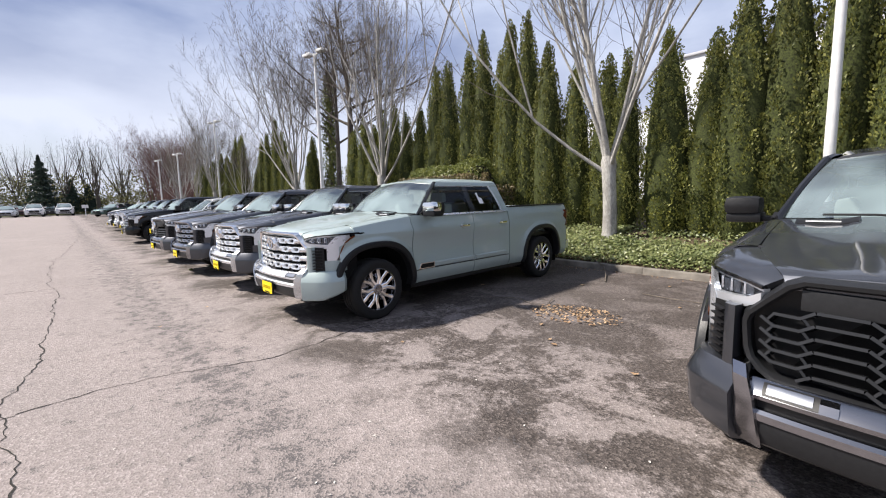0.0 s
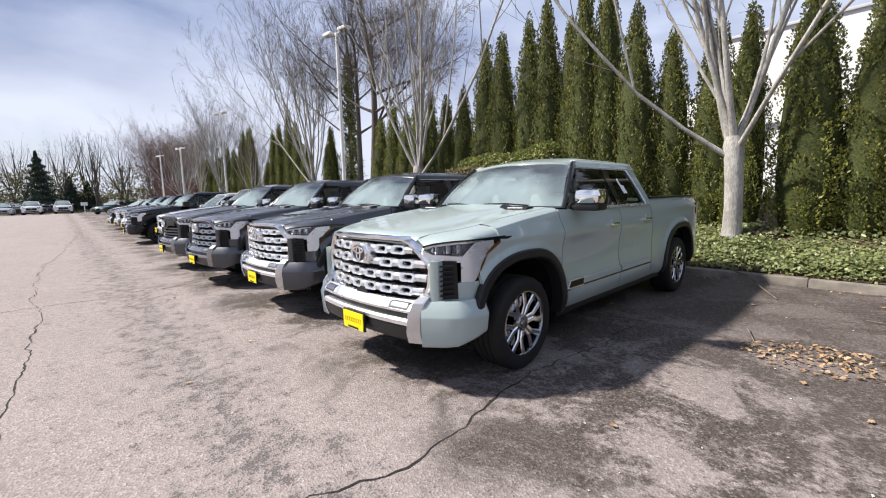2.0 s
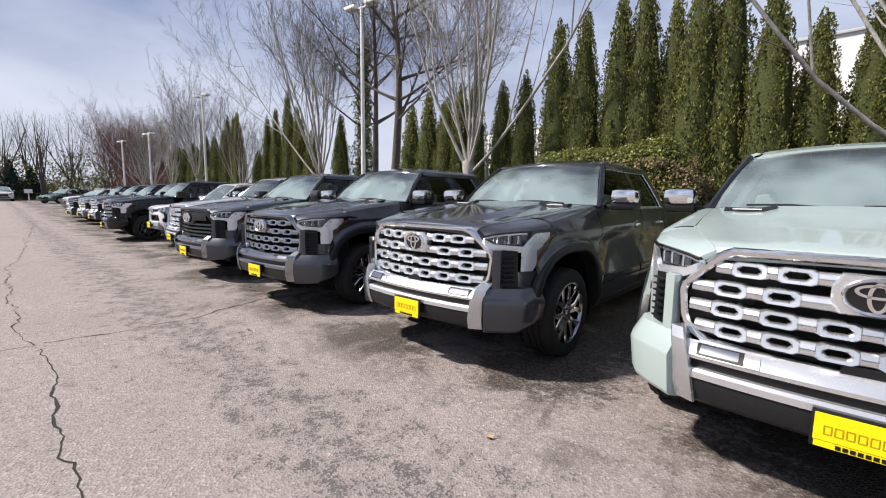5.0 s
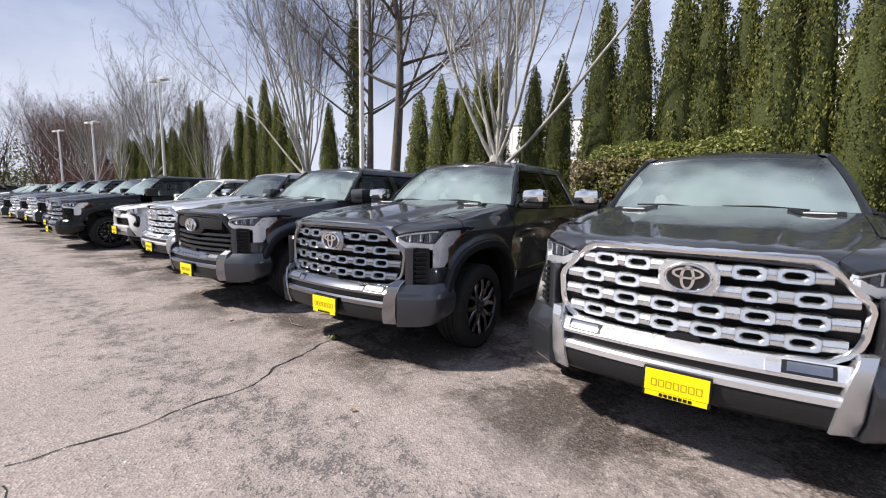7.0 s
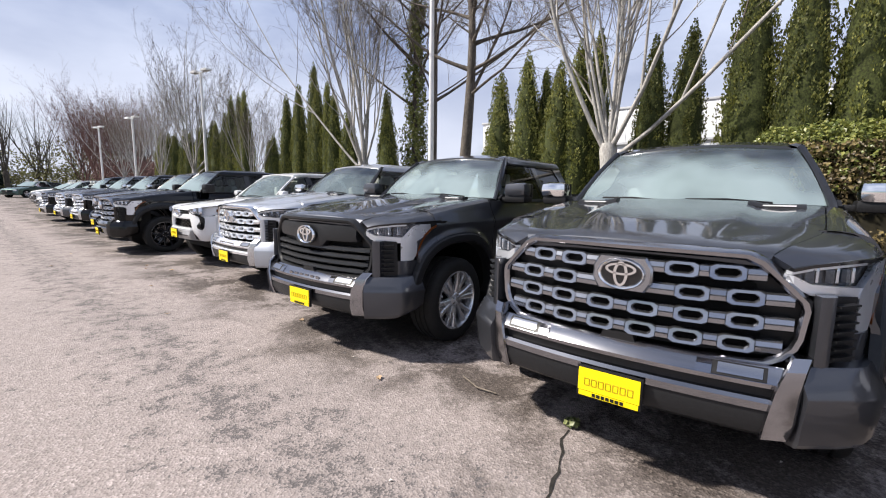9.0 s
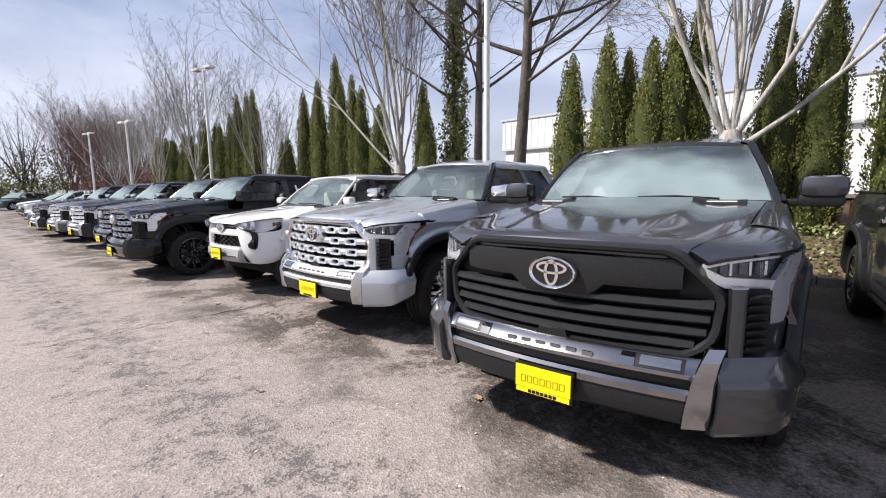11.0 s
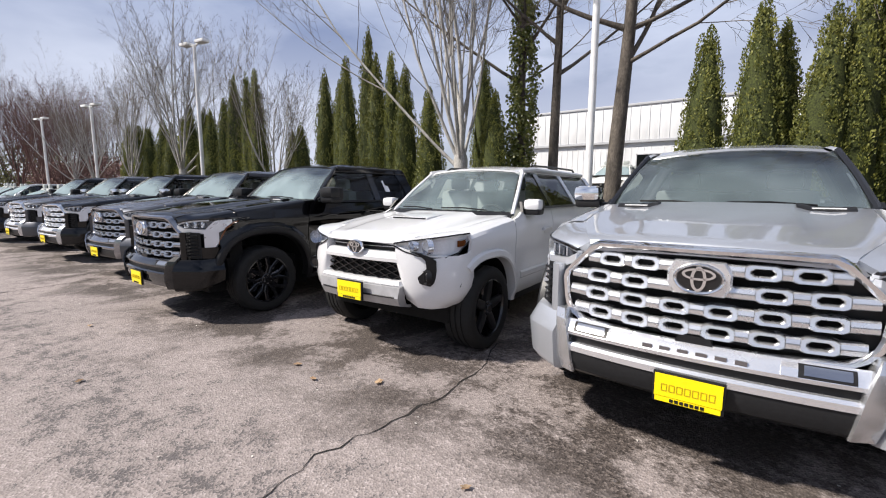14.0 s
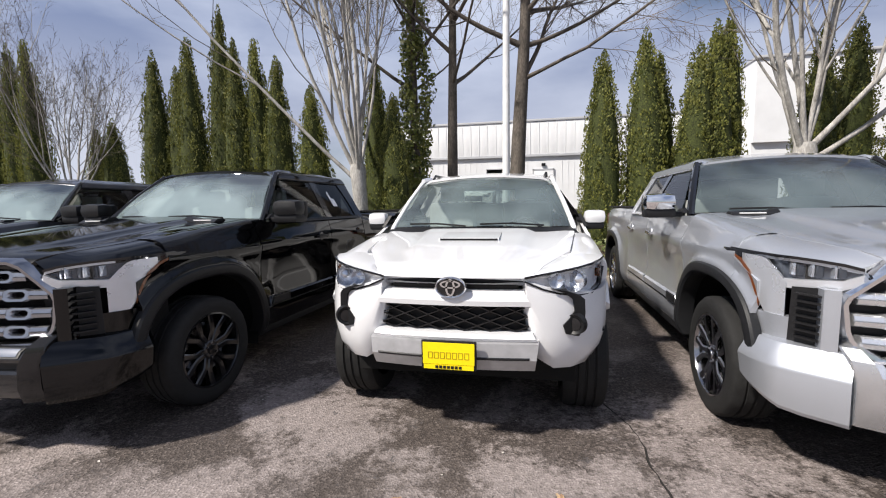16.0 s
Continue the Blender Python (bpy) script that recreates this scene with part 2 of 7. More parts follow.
BRUSH = leaf_mat("far_brush", (0.035, 0.034, 0.018), (0.085, 0.080, 0.034), (0.17, 0.165, 0.055))
SPRUCE = leaf_mat("far_spruce", (0.012, 0.025, 0.016), (0.02, 0.04, 0.024), (0.03, 0.055, 0.03))
DEADLEAF = leaf_mat("dead_leaves", (0.15, 0.085, 0.045), (0.27, 0.165, 0.09), (0.40, 0.29, 0.18), 0.8, 0.1)


def bark(name, dark, light, scale=6.0):
    def build(nt, b):
        f = noise_of(nt, scale, 8.0, 0.65, stretch=(1, 1, 0.35))
        g = noise_of(nt, scale * 7, 4.0, 0.6, stretch=(1, 1, 0.3))
        c = ramp(nt, f, [(0.32, dark), (0.62, light)])
        c = mixed(nt, ramp(nt, g, [(0.42, (0.5,) * 3), (0.6, (0,) * 3)]), c, tuple(x * 0.7 for x in dark))
        nt.links.new(c, b.inputs["Base Color"])
        b.inputs["Roughness"].default_value = 0.9
        bump(nt, b, g, 0.6, 0.02)
    return material(name, build)


BARK = bark("pale_maple_bark", (0.235, 0.222, 0.203), (0.54, 0.52, 0.485))
BARK_TWIG = bark("grey_brown_twigs", (0.090, 0.073, 0.057), (0.235, 0.197, 0.158))
BARK_DARK = bark("dark_bark", (0.05, 0.042, 0.035), (0.17, 0.145, 0.12))
BARK_RED = bark("reddish_twigs", (0.095, 0.048, 0.042), (0.20, 0.108, 0.095))
BARK_FAR = bark("far_bare_twigs", (0.05, 0.043, 0.034), (0.125, 0.107, 0.085))


def asphalt(nt, b):
    tc = nt.nodes.new("ShaderNodeTexCoord")
    sep = nt.nodes.new("ShaderNodeSeparateXYZ")
    nt.links.new(tc.outputs["Object"], sep.inputs["Vector"])

    def cells(scale):
        c = nt.nodes.new("ShaderNodeTexVoronoi")
        c.inputs["Scale"].default_value = scale
        nt.links.new(tc.outputs["Object"], c.inputs["Vector"])
        bw = nt.nodes.new("ShaderNodeSeparateColor")
        nt.links.new(c.outputs["Color"], bw.inputs["Color"])
        return bw.outputs["Red"], c.outputs["Distance"]
    tone, dist = cells(78.0)
    coarse, _ = cells(31.0)
    grain = noise_of(nt, 120.0, 2.0, 0.7)
    worn = noise_of(nt, 0.55, 6.0, 0.6)
    blot = noise_of(nt, 1.25, 7.0, 0.66, distort=0.4)
    lane = ramp(nt, tone, [(0.0, (0.205, 0.175, 0.165)), (0.30, (0.268, 0.230, 0.217)), (0.75, (0.310, 0.267, 0.253)), (1.0, (0.415, 0.362, 0.346))])
    lane = mixed(nt, ramp(nt, coarse, [(0.80, (0.0,) * 3), (0.95, (0.30,) * 3)]), lane, (0.12, 0.105, 0.10))
    lane = mixed(nt, ramp(nt, grain, [(0.35, (0.22,) * 3), (0.6, (0.0,) * 3)]), lane, (0.12, 0.105, 0.10))
    lane = mixed(nt, ramp(nt, worn, [(0.35, (0.0,) * 3), (0.65, (0.28,) * 3)]), lane, (0.17, 0.152, 0.146))
    # bays: years of drips and leaf mould, plus painted truck shade, make the surface darker and browner, with worn pale
    # islands
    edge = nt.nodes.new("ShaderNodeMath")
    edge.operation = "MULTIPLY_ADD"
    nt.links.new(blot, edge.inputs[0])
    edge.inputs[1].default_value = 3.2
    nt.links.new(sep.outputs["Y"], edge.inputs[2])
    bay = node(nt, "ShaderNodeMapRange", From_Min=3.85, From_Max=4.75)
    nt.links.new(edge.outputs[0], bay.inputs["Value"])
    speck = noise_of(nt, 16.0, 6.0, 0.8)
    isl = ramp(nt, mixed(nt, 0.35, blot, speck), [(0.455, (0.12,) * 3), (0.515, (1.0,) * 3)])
    # the pale islands thin out towards the kerb, where soft truck shade is put into the colour
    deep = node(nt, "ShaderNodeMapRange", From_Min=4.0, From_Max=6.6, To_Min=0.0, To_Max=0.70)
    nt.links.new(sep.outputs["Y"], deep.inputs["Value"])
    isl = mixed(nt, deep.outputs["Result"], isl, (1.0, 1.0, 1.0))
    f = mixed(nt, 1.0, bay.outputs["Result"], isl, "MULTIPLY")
    # bay colour: brown staining, toned down further to carry shade around the vehicles
    stain_and_shade = ramp(nt, tone, [(0.0, (0.026, 0.021, 0.019)), (0.7, (0.082, 0.067, 0.060)), (1.0, (0.160, 0.134, 0.120))])
    stain_and_shade = mixed(nt, ramp(nt, worn, [(0.40, (0.0,) * 3), (0.70, (0.45,) * 3)]), stain_and_shade, (0.105, 0.088, 0.078))
    col = mixed(nt, f, lane, stain_and_shade)
    # broken dark patches where the lane's surface has ravelled, thickest along one wheel track
    off = nt.nodes.new("ShaderNodeMath")
    off.operation = "SUBTRACT"
    nt.links.new(sep.outputs["Y"], off.inputs[0])
    off.inputs[1].default_value = 1.7
    near = nt.nodes.new("ShaderNodeMath")
    near.operation = "ABSOLUTE"
    nt.links.new(off.outputs[0], near.inputs[0])
    track = node(nt, "ShaderNodeMapRange", From_Min=0.0, From_Max=0.75, To_Min=0.13, To_Max=0.0)
    nt.links.new(near.outputs[0], track.inputs["Value"])
    drip = noise_of(nt, 4.6, 8.0, 0.80, distort=0.15)
    ravel = nt.nodes.new("ShaderNodeMath")
    nt.links.new(drip, ravel.inputs[0])
    grains = node(nt, "ShaderNodeMapRange", To_Min=-0.085, To_Max=0.085)
    nt.links.new(tone, grains.inputs["Value"])
    both_in = nt.nodes.new("ShaderNodeMath")
    nt.links.new(track.outputs["Result"], both_in.inputs[0])
    nt.links.new(grains.outputs["Result"], both_in.inputs[1])
    nt.links.new(both_in.outputs[0], ravel.inputs[1])
    col = mixed(nt, ramp(nt, ravel.outputs[0], [(0.64, (0.0,) * 3), (0.66, (0.82,) * 3)]), col, (0.070, 0.065, 0.066))
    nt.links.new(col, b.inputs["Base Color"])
    nt.links.new(ramp(nt, f, [(0, (0.92,) * 3), (1, (0.74,) * 3)]), b.inputs["Roughness"])
    b.inputs["Specular IOR Level"].default_value = 0.3
    h = mixed(nt, 0.6, dist, tone, "ADD")
    bump(nt, b, h, 0.5, 0.010)


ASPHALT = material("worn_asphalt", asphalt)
CRACK = plain("crack_fill", (0.022, 0.020, 0.018), 0.95, 0, 0.5, 30)


def soil_build(nt, b):
    f = noise_of(nt, 5.0, 8.0, 0.7)
    nt.links.new(ramp(nt, f, [(0.3, (0.05, 0.035, 0.022)), (0.6, (0.12, 0.08, 0.05)), (0.75, (0.25, 0.17, 0.11))]), b.inputs["Base Color"])
    b.inputs["Roughness"].default_value = 1.0
    bump(nt, b, f, 0.8, 0.05)


SOIL = material("bark_mulch", soil_build)


def grass_build(nt, b):
    f = noise_of(nt, 9.0, 8.0, 0.7)
    nt.links.new(ramp(nt, f, [(0.3, (0.05, 0.07, 0.02)), (0.7, (0.12, 0.15, 0.045))]), b.inputs["Base Color"])
    b.inputs["Roughness"].default_value = 1.0


GRASS = material("verge_grass", grass_build)
CLAD = plain("white_metal_cladding", (0.72, 0.73, 0.74), 0.5, 0.0, 0.05, 1.2)
CLAD_TRIM = plain("grey_flashing", (0.42, 0.43, 0.45), 0.5, 0.0, 0.05, 3)

# ---- mesh helpers ----
class Mb:
    """Collects vertices and faces for one mesh."""

    def __init__(self):
        self.v, self.f = [], []

    def add(self, verts, faces):
        k = len(self.v)
        self.v += [tuple(p) for p in verts]
        self.f += [tuple(i + k for i in q) for q in faces]
        return self

    def grid(self, rows, closed=False):
        n = len(rows[0])
        faces = []
        for i in range(len(rows) - 1):
            for j in range(n if closed else n - 1):
                a, b = i * n + j, i * n + (j + 1) % n
                faces.append((a, b, b + n, a + n))
        return self.add([p for r in rows for p in r], faces)

    def box(self, x0, x1, y0, y1, z0, z1, c=0.0):
        """A box, its edges chamfered by c."""
        if not c:
            v = [(x, y, z) for x in (x0, x1) for y in (y0, y1) for z in (z0, z1)]
            return self.add(v, [(0, 1, 3, 2), (4, 6, 7, 5), (0, 4, 5, 1), (2, 3, 7, 6), (0, 2, 6, 4), (1, 5, 7, 3)])
        b = bmesh.new()
        m = Matrix.LocRotScale(((x0 + x1) / 2, (y0 + y1) / 2, (z0 + z1) / 2), None, (abs(x1 - x0), abs(y1 - y0), abs(z1 - z0)))
        bmesh.ops.create_cube(b, size=1.0, matrix=m)
        bmesh.ops.bevel(b, geom=b.edges[:], offset=c, segments=2, profile=0.6, affect="EDGES")
        b.verts.index_update()
        self.add([p.co[:] for p in b.verts], [[p.index for p in f.verts] for f in b.faces])
        b.free()
        return self

    def loft(self, loops, cap=True):
        """Closed loops of equal length joined one to the next."""
        n, k = len(loops[0]), len(self.v)
        self.grid(loops, True)
        if cap:
            self.f.append(tuple(range(k + n - 1, k - 1, -1)))
            e = k + n * (len(loops) - 1)
            self.f.append(tuple(range(e, e + n)))
        return self

    def tube(self, path, radii, n=6, cap=True):
        loops = []
        side = Vector((0.31, 0.77, 0.13))
        for i, p in enumerate(path):
            d = (Vector(path[min(i + 1, len(path) - 1)]) - Vector(path[max(i - 1, 0)])).normalized()
            a = d.cross(side)
            if a.length < 0.05:
                a = d.cross(Vector((1, 0, 0)))
            a.normalize()
            b = d.cross(a)
            r = radii[i] if isinstance(radii, (list, tuple)) else radii
            loops.append([tuple(Vector(p) + (a * math.cos(2 * math.pi * j / n) + b * math.sin(2 * math.pi * j / n)) * r) for j in range(n)])
        return self.loft(loops, cap)

    def beam(self, p0, p1, w, h, up=(0, 0, 1)):
        """A straight bar of section w by h."""
        a, b = Vector(p0), Vector(p1)
        d = (b - a).normalized()
        s = d.cross(Vector(up)).normalized() * (w / 2)
        u = s.cross(d).normalized() * (h / 2)
        ring = [s + u, u - s, -s - u, s - u]
        return self.loft([[tuple(p + q) for q in ring] for p in (a, b)])

    def lathe(self, profile, n, center=(0, 0, 0), cap=False):
        """Turns (x, radius) round the x axis through center."""
        cx, cy, cz = center
        rows = [[(cx + x, cy + r * math.cos(2 * math.pi * j / n), cz + r * math.sin(2 * math.pi * j / n)) for j in range(n)] for x, r in profile]
        return self.loft(rows, cap)

    def panel(self, rows, depth):
        """A sheet with its rim folded in by the vector depth."""
        self.grid(rows)
        n, m = len(rows), len(rows[0])
        rim = [rows[0][j] for j in range(m)] + [rows[i][m - 1] for i in range(1, n)] + [rows[n - 1][j] for j in range(m - 2, -1, -1)] + [rows[i][0] for i in range(n - 2, 0, -1)]
        back = [tuple(Vector(p) + Vector(depth)) for p in rim]
        return self.grid([rim, back], True)

    def ring(self, outer, inner):
        """Loops of 3D points from outer edge to inner edge, closed."""
        return self.grid([outer, inner], True)

    def moved(self, m):
        out = Mb()
        out.v = [tuple(m @ Vector(p)) for p in self.v]
        out.f = list(self.f)
        return out

    def flipped(self):
        out = Mb()
        out.v = [(-x, y, z) for x, y, z in self.v]
        out.f = [tuple(reversed(q)) for q in self.f]
        return out

    def mesh(self, name, mat, sharp=32, tidy=True):
        me = bpy.data.meshes.new(name)
        me.from_pydata(self.v, [], self.f)
        if tidy:
            b = bmesh.new()
            b.from_mesh(me)
            bmesh.ops.remove_doubles(b, verts=b.verts[:], dist=1e-5)
            bmesh.ops.recalc_face_normals(b, faces=b.faces[:])
            b.to_mesh(me)
            b.free()
        me.polygons.foreach_set("use_smooth", [True] * len(me.polygons))
        me.set_sharp_from_angle(angle=radians(sharp))
        me.materials.append(mat)
        return me


def part(name, mb, mat, parent=None, label="", sharp=32, tidy=True):
    """Links a mesh as one object under a thing or a part."""
    ob = new(name, mb if isinstance(mb, bpy.types.Mesh) else mb.mesh(name, mat, sharp, tidy))
    ob.parent = parent
    return tagged(ob, label) if label else ob


def thing(name, label, category, m=None, group="", kind=""):
    ob = new(name)
    ob.empty_display_size = 0.1
    if m is not None:
        ob.matrix_world = m
    return tagged(ob, label, category, group, kind)


def lerp(a, b, t):
    return a + (b - a) * t


def along(table, t):
    """Linear reading of a table of (key, value)."""
    if t <= table[0][0]:
        return table[0][1]
    for (a, u), (b, w) in zip(table, table[1:]):
        if t <= b:
            return lerp(u, w, (t - a) / (b - a))
    return table[-1][1]


def smooth(a, b, t):
    t = min(1, max(0, (t - a) / (b - a)))
    return t * t * (3 - 2 * t)


def both(name, mb, mat, parent, label="", sharp=32):
    """A part on each side of a vehicle."""
    return part(name, mb, mat, parent, label, sharp), part(name, mb.flipped(), mat, parent, label, sharp)

# ---- vehicles: x across, y towards the tail, z up; the badge stands over the origin ----
class Shape:
    def __init__(self, w, hubs, r, arch, sill, belt, front, splits, tail, hood, hood_x, base, top, roof_z, roof_end, cab_end, pickup, b_pillar, face, taper):
        self.w, self.hubs, self.r, self.arch, self.sill, self.belt, self.front = w, hubs, r, arch, sill, belt, front
        self.splits, self.tail, self.hood, self.hood_x, self.base, self.top = splits, tail, hood, hood_x, base, top
        self.roof_z, self.roof_end, self.cab_end, self.pickup = roof_z, roof_end, cab_end, pickup
        self.b_pillar, self.face, self.taper = b_pillar, face, taper


PICKUP = Shape(w=0.972, hubs=(0.92, 4.68), r=0.395, arch=0.560, sill=0.37, belt=1.305, front=0.60, splits=(1.51, 2.78, 3.68), tail=5.62,
               hood=((0.03, 1.150), (0.05, 1.178), (0.10, 1.200), (0.5, 1.258), (1.0, 1.318), (1.5, 1.366)), hood_x=((0.0, 0.55), (0.12, 0.62), (0.5, 0.76), (1.5, 0.82)),
               base=(0.86, 1.72, 1.335), top=(0.67, 2.20, 1.765), roof_z=1.865, roof_end=3.62, cab_end=3.68, pickup=True, b_pillar=2.80, face=0.985, taper=0.028)
SUV = Shape(w=0.93, hubs=(0.74, 3.50), r=0.385, arch=0.475, sill=0.40, belt=1.27, front=0.42, splits=(1.22, 2.22, 3.08), tail=4.42,
            hood=((0.03, 1.035), (0.05, 1.060), (0.12, 1.085), (0.5, 1.145), (1.0, 1.205), (1.3, 1.232)), hood_x=((0.0, 0.46), (0.12, 0.52), (0.5, 0.70), (1.3, 0.80)),
            base=(0.79, 1.42, 1.235), top=(0.63, 1.95, 1.66), roof_z=1.765, roof_end=4.05, cab_end=4.30, pickup=False, b_pillar=2.24, face=0.93, taper=0.045)


ARCH_P = 2.5


def arch_reach(s, a):
    """How far the squared wheel arch lies from the hub at the angle a."""
    return s.arch / (abs(math.cos(a)) ** ARCH_P + abs(math.sin(a)) ** ARCH_P) ** (1 / ARCH_P)


def low_edge(s, y):
    z = s.sill
    for h in s.hubs:
        d = s.arch ** ARCH_P - abs(y - h) ** ARCH_P
        if d > 0:
            z = max(z, s.r + d ** (1 / ARCH_P))
    return z


def side_x(s, y, z):
    u = (z - s.sill) / (s.belt - s.sill)
    x = s.w - s.taper * max(0, 1 - (y - s.front + 0.12) / 0.85) ** 2 - 0.035 * max(0, 1 - (s.tail - y) / 0.7) ** 2
    x -= 0.050 * max(0, 1 - u / 0.16) ** 2 + 0.045 * max(0, (u - 0.70) / 0.30) ** 2
    mid = smooth(s.splits[0], s.splits[0] + 0.3, y) * (1 - smooth(s.splits[2] - 0.3, s.splits[2], y))
    x -= (0.030 if s.pickup else 0.018) * math.exp(-((u - 0.44) / 0.17) ** 2) * mid
    crest = lerp(0.70, 0.80, mid)
    haunch = math.exp(-((y - s.hubs[0]) / 0.55) ** 2) + math.exp(-((y - s.hubs[1]) / 0.6) ** 2)
    x += 0.014 * math.exp(-((u - crest) / 0.10) ** 2) * (0.35 + haunch)
    if s.pickup:
        x += 0.034 * max(0, 1 - abs(u - 0.80) / 0.12) * (1 - smooth(1.7, 2.9, y)) - 0.012 * max(0, 1 - abs(u - 0.60) / 0.2) * mid
        x += 0.026 * max(0, 1 - abs(u - 0.92) / 0.10) * smooth(3.7, 4.0, y)
        for h in s.hubs:
            d = math.hypot(y - h, z - s.r) - arch_reach(s, math.atan2(z - s.r, y - h)) + s.arch
            x += 0.036 * (1 - smooth(s.arch + 0.06, s.arch + 0.13, d))
    return x


def hood_z(s, x, y):
    e = along(s.hood_x, y)
    q = abs(x) / e
    back = smooth(0.0, 0.5, y)
    z = along(s.hood, y) - 0.022 * q * q - 0.022 * smooth(0.50, 0.62, q) * back
    return z + 0.012 * smooth(0.72, 0.9, q) * back


def spread(a, b, n, hubs, arch):
    """Stations from a to b that crowd at the ends of the wheel arches."""
    ys = [lerp(a, b, i / n) for i in range(n + 1)]
    for h in hubs:
        ys += [h + arch * math.cos(math.pi * k / 22) for k in range(23)]
        ys += [h - arch - 0.002, h + arch + 0.002]
    ys = sorted(y for y in ys if a - 1e-6 <= y <= b + 1e-6)
    return [y for i, y in enumerate(ys) if i == 0 or y - ys[i - 1] > 1.5e-3]


def side_rows(s, a, b, top, n=10, m=12, extra=None):
    rows = []
    for y in spread(a, b, n, s.hubs, s.arch):
        lo, hi = low_edge(s, y), top(y)
        row = [(side_x(s, y, lerp(lo, hi, j / m)), y, lerp(lo, hi, j / m)) for j in range(m + 1)]
        rows.append(row + (extra(y, row[-1]) if extra else []))
    return rows


def rail_x(s, z):
    """Half width of the side windows' plane at the height z."""
    return lerp(s.w - 0.028, s.top[0] + 0.03, (z - s.belt) / (s.top[2] - s.belt))


def pane(mb, s, pts):
    mb.panel([[(rail_x(s, z) - 0.004, y, z) for y, z in r] for r in pts], (-0.006, 0, 0))
    return mb


WHEEL_NUT = Mb().lathe([(-0.034, 0.009), (-0.014, 0.009), (-0.012, 0.001)], 6).mesh("wheel_nut", DARKCHROME)


def wheel(parent, s, y, style, rim_mat, spoke_mat, turn=0.0, n=54):
    """A wheel on each side: tyre, rim, spokes, cap and brake disc."""
    for sx in (1, -1):
        r = s.r
        t = Mb()
        prof = [(-0.035, r * 0.68), (-0.005, r * 0.70), (0.004, r * 0.80), (0.002, r * 0.88), (-0.008, r * 0.945), (-0.022, r * 0.985), (-0.05, r), (-0.074, r), (-0.077, r * 0.972), (-0.087, r * 0.972), (-0.090, r * 1.002), (-0.128, r * 1.003), (-0.131, r * 0.972), (-0.143, r * 0.972), (-0.146, r * 1.003),
                (-0.184, r * 1.002), (-0.187, r * 0.972), (-0.197, r * 0.972), (-0.200, r), (-0.225, r), (-0.256, r * 0.985), (-0.275, r * 0.94), (-0.28, r * 0.82), (-0.27, r * 0.68)]
        t.lathe(prof, n)
        t.v = [(x, a * k, b * k) for i, (x, a, b) in enumerate(t.v) for k in (0.978 if (i % n) % 3 == 0 and (i // n) in (5, 6, 19, 20) else 0.988 if (i % n) % 3 == 1 and (i // n) in (10, 11, 14, 15) else 1.0,)]
        rim = Mb().lathe([(-0.012, r * 0.705), (-0.006, r * 0.695), (-0.004, r * 0.665), (-0.016, r * 0.65), (-0.05, r * 0.635), (-0.22, r * 0.60)], n * 2 // 3)
        back = Mb().lathe([(-0.17, 0.02), (-0.17, r * 0.61)], 32)
        disc = Mb().lathe([(-0.10, 0.03), (-0.10, r * 0.50), (-0.12, r * 0.50)], 32)
        sp = Mb()
        count = 6 if style != "five" else 5
        for k in range(count):
            a = 2 * math.pi * k / count + 0.2
            for d in ((-1, 1) if style != "five" else (0,)):
                inner, outer = a + d * (0.10 if style == "vee" else 0.16), a + d * (0.30 if style == "vee" else 0.20)
                if style == "five":
                    w0, w1 = 0.042, 0.032
                else:
                    w0, w1 = 0.021, 0.027
                r0, r1 = 0.055, r * 0.665
                loops = []
                for rr, ang, w, x0 in ((r0, inner if style != "vee" else a + d * 0.34, w0, -0.030), (lerp(r0, r1, 0.45), lerp(inner, outer, 0.25), w0, -0.018), (r1, outer, w1, -0.012)):
                    c, sn = math.cos(ang), math.sin(ang)
                    ring = []
                    for q, xx in ((-w, x0 - 0.045), (-w, x0 - 0.008), (-w * 0.6, x0), (w * 0.6, x0), (w, x0 - 0.008), (w, x0 - 0.045)):
                        ring.append((xx, rr * c - q * sn, rr * sn + q * c))
                    loops.append(ring)
                sp.loft(loops)
        hub = Mb().lathe([(-0.07, 0.075), (-0.032, 0.072), (-0.022, 0.060), (-0.022, 0.036), (-0.012, 0.032), (-0.010, 0.001)], 24)
        w = new("wheel")
        w.empty_display_size = 0.05
        w.parent = parent
        w.matrix_local = pose(sx * s.face, y, s.r, 0, 0, turn if sx > 0 else 180 + turn)
        part("tyre", t, RUBBER, w, sharp=40)
        part("rim", rim, rim_mat, w)
        part("wheel_back", back, UNDER, w)
        part("brake_disc", disc, DARKCHROME, w)
        part("spokes", sp, spoke_mat, w)
        part("hub_cap", hub, rim_mat, w)
        for k in range(6):
            a = 2 * math.pi * k / 6 + 0.5
            part("wheel_nut", WHEEL_NUT, None, w).location = (0, 0.050 * math.cos(a), 0.050 * math.sin(a))


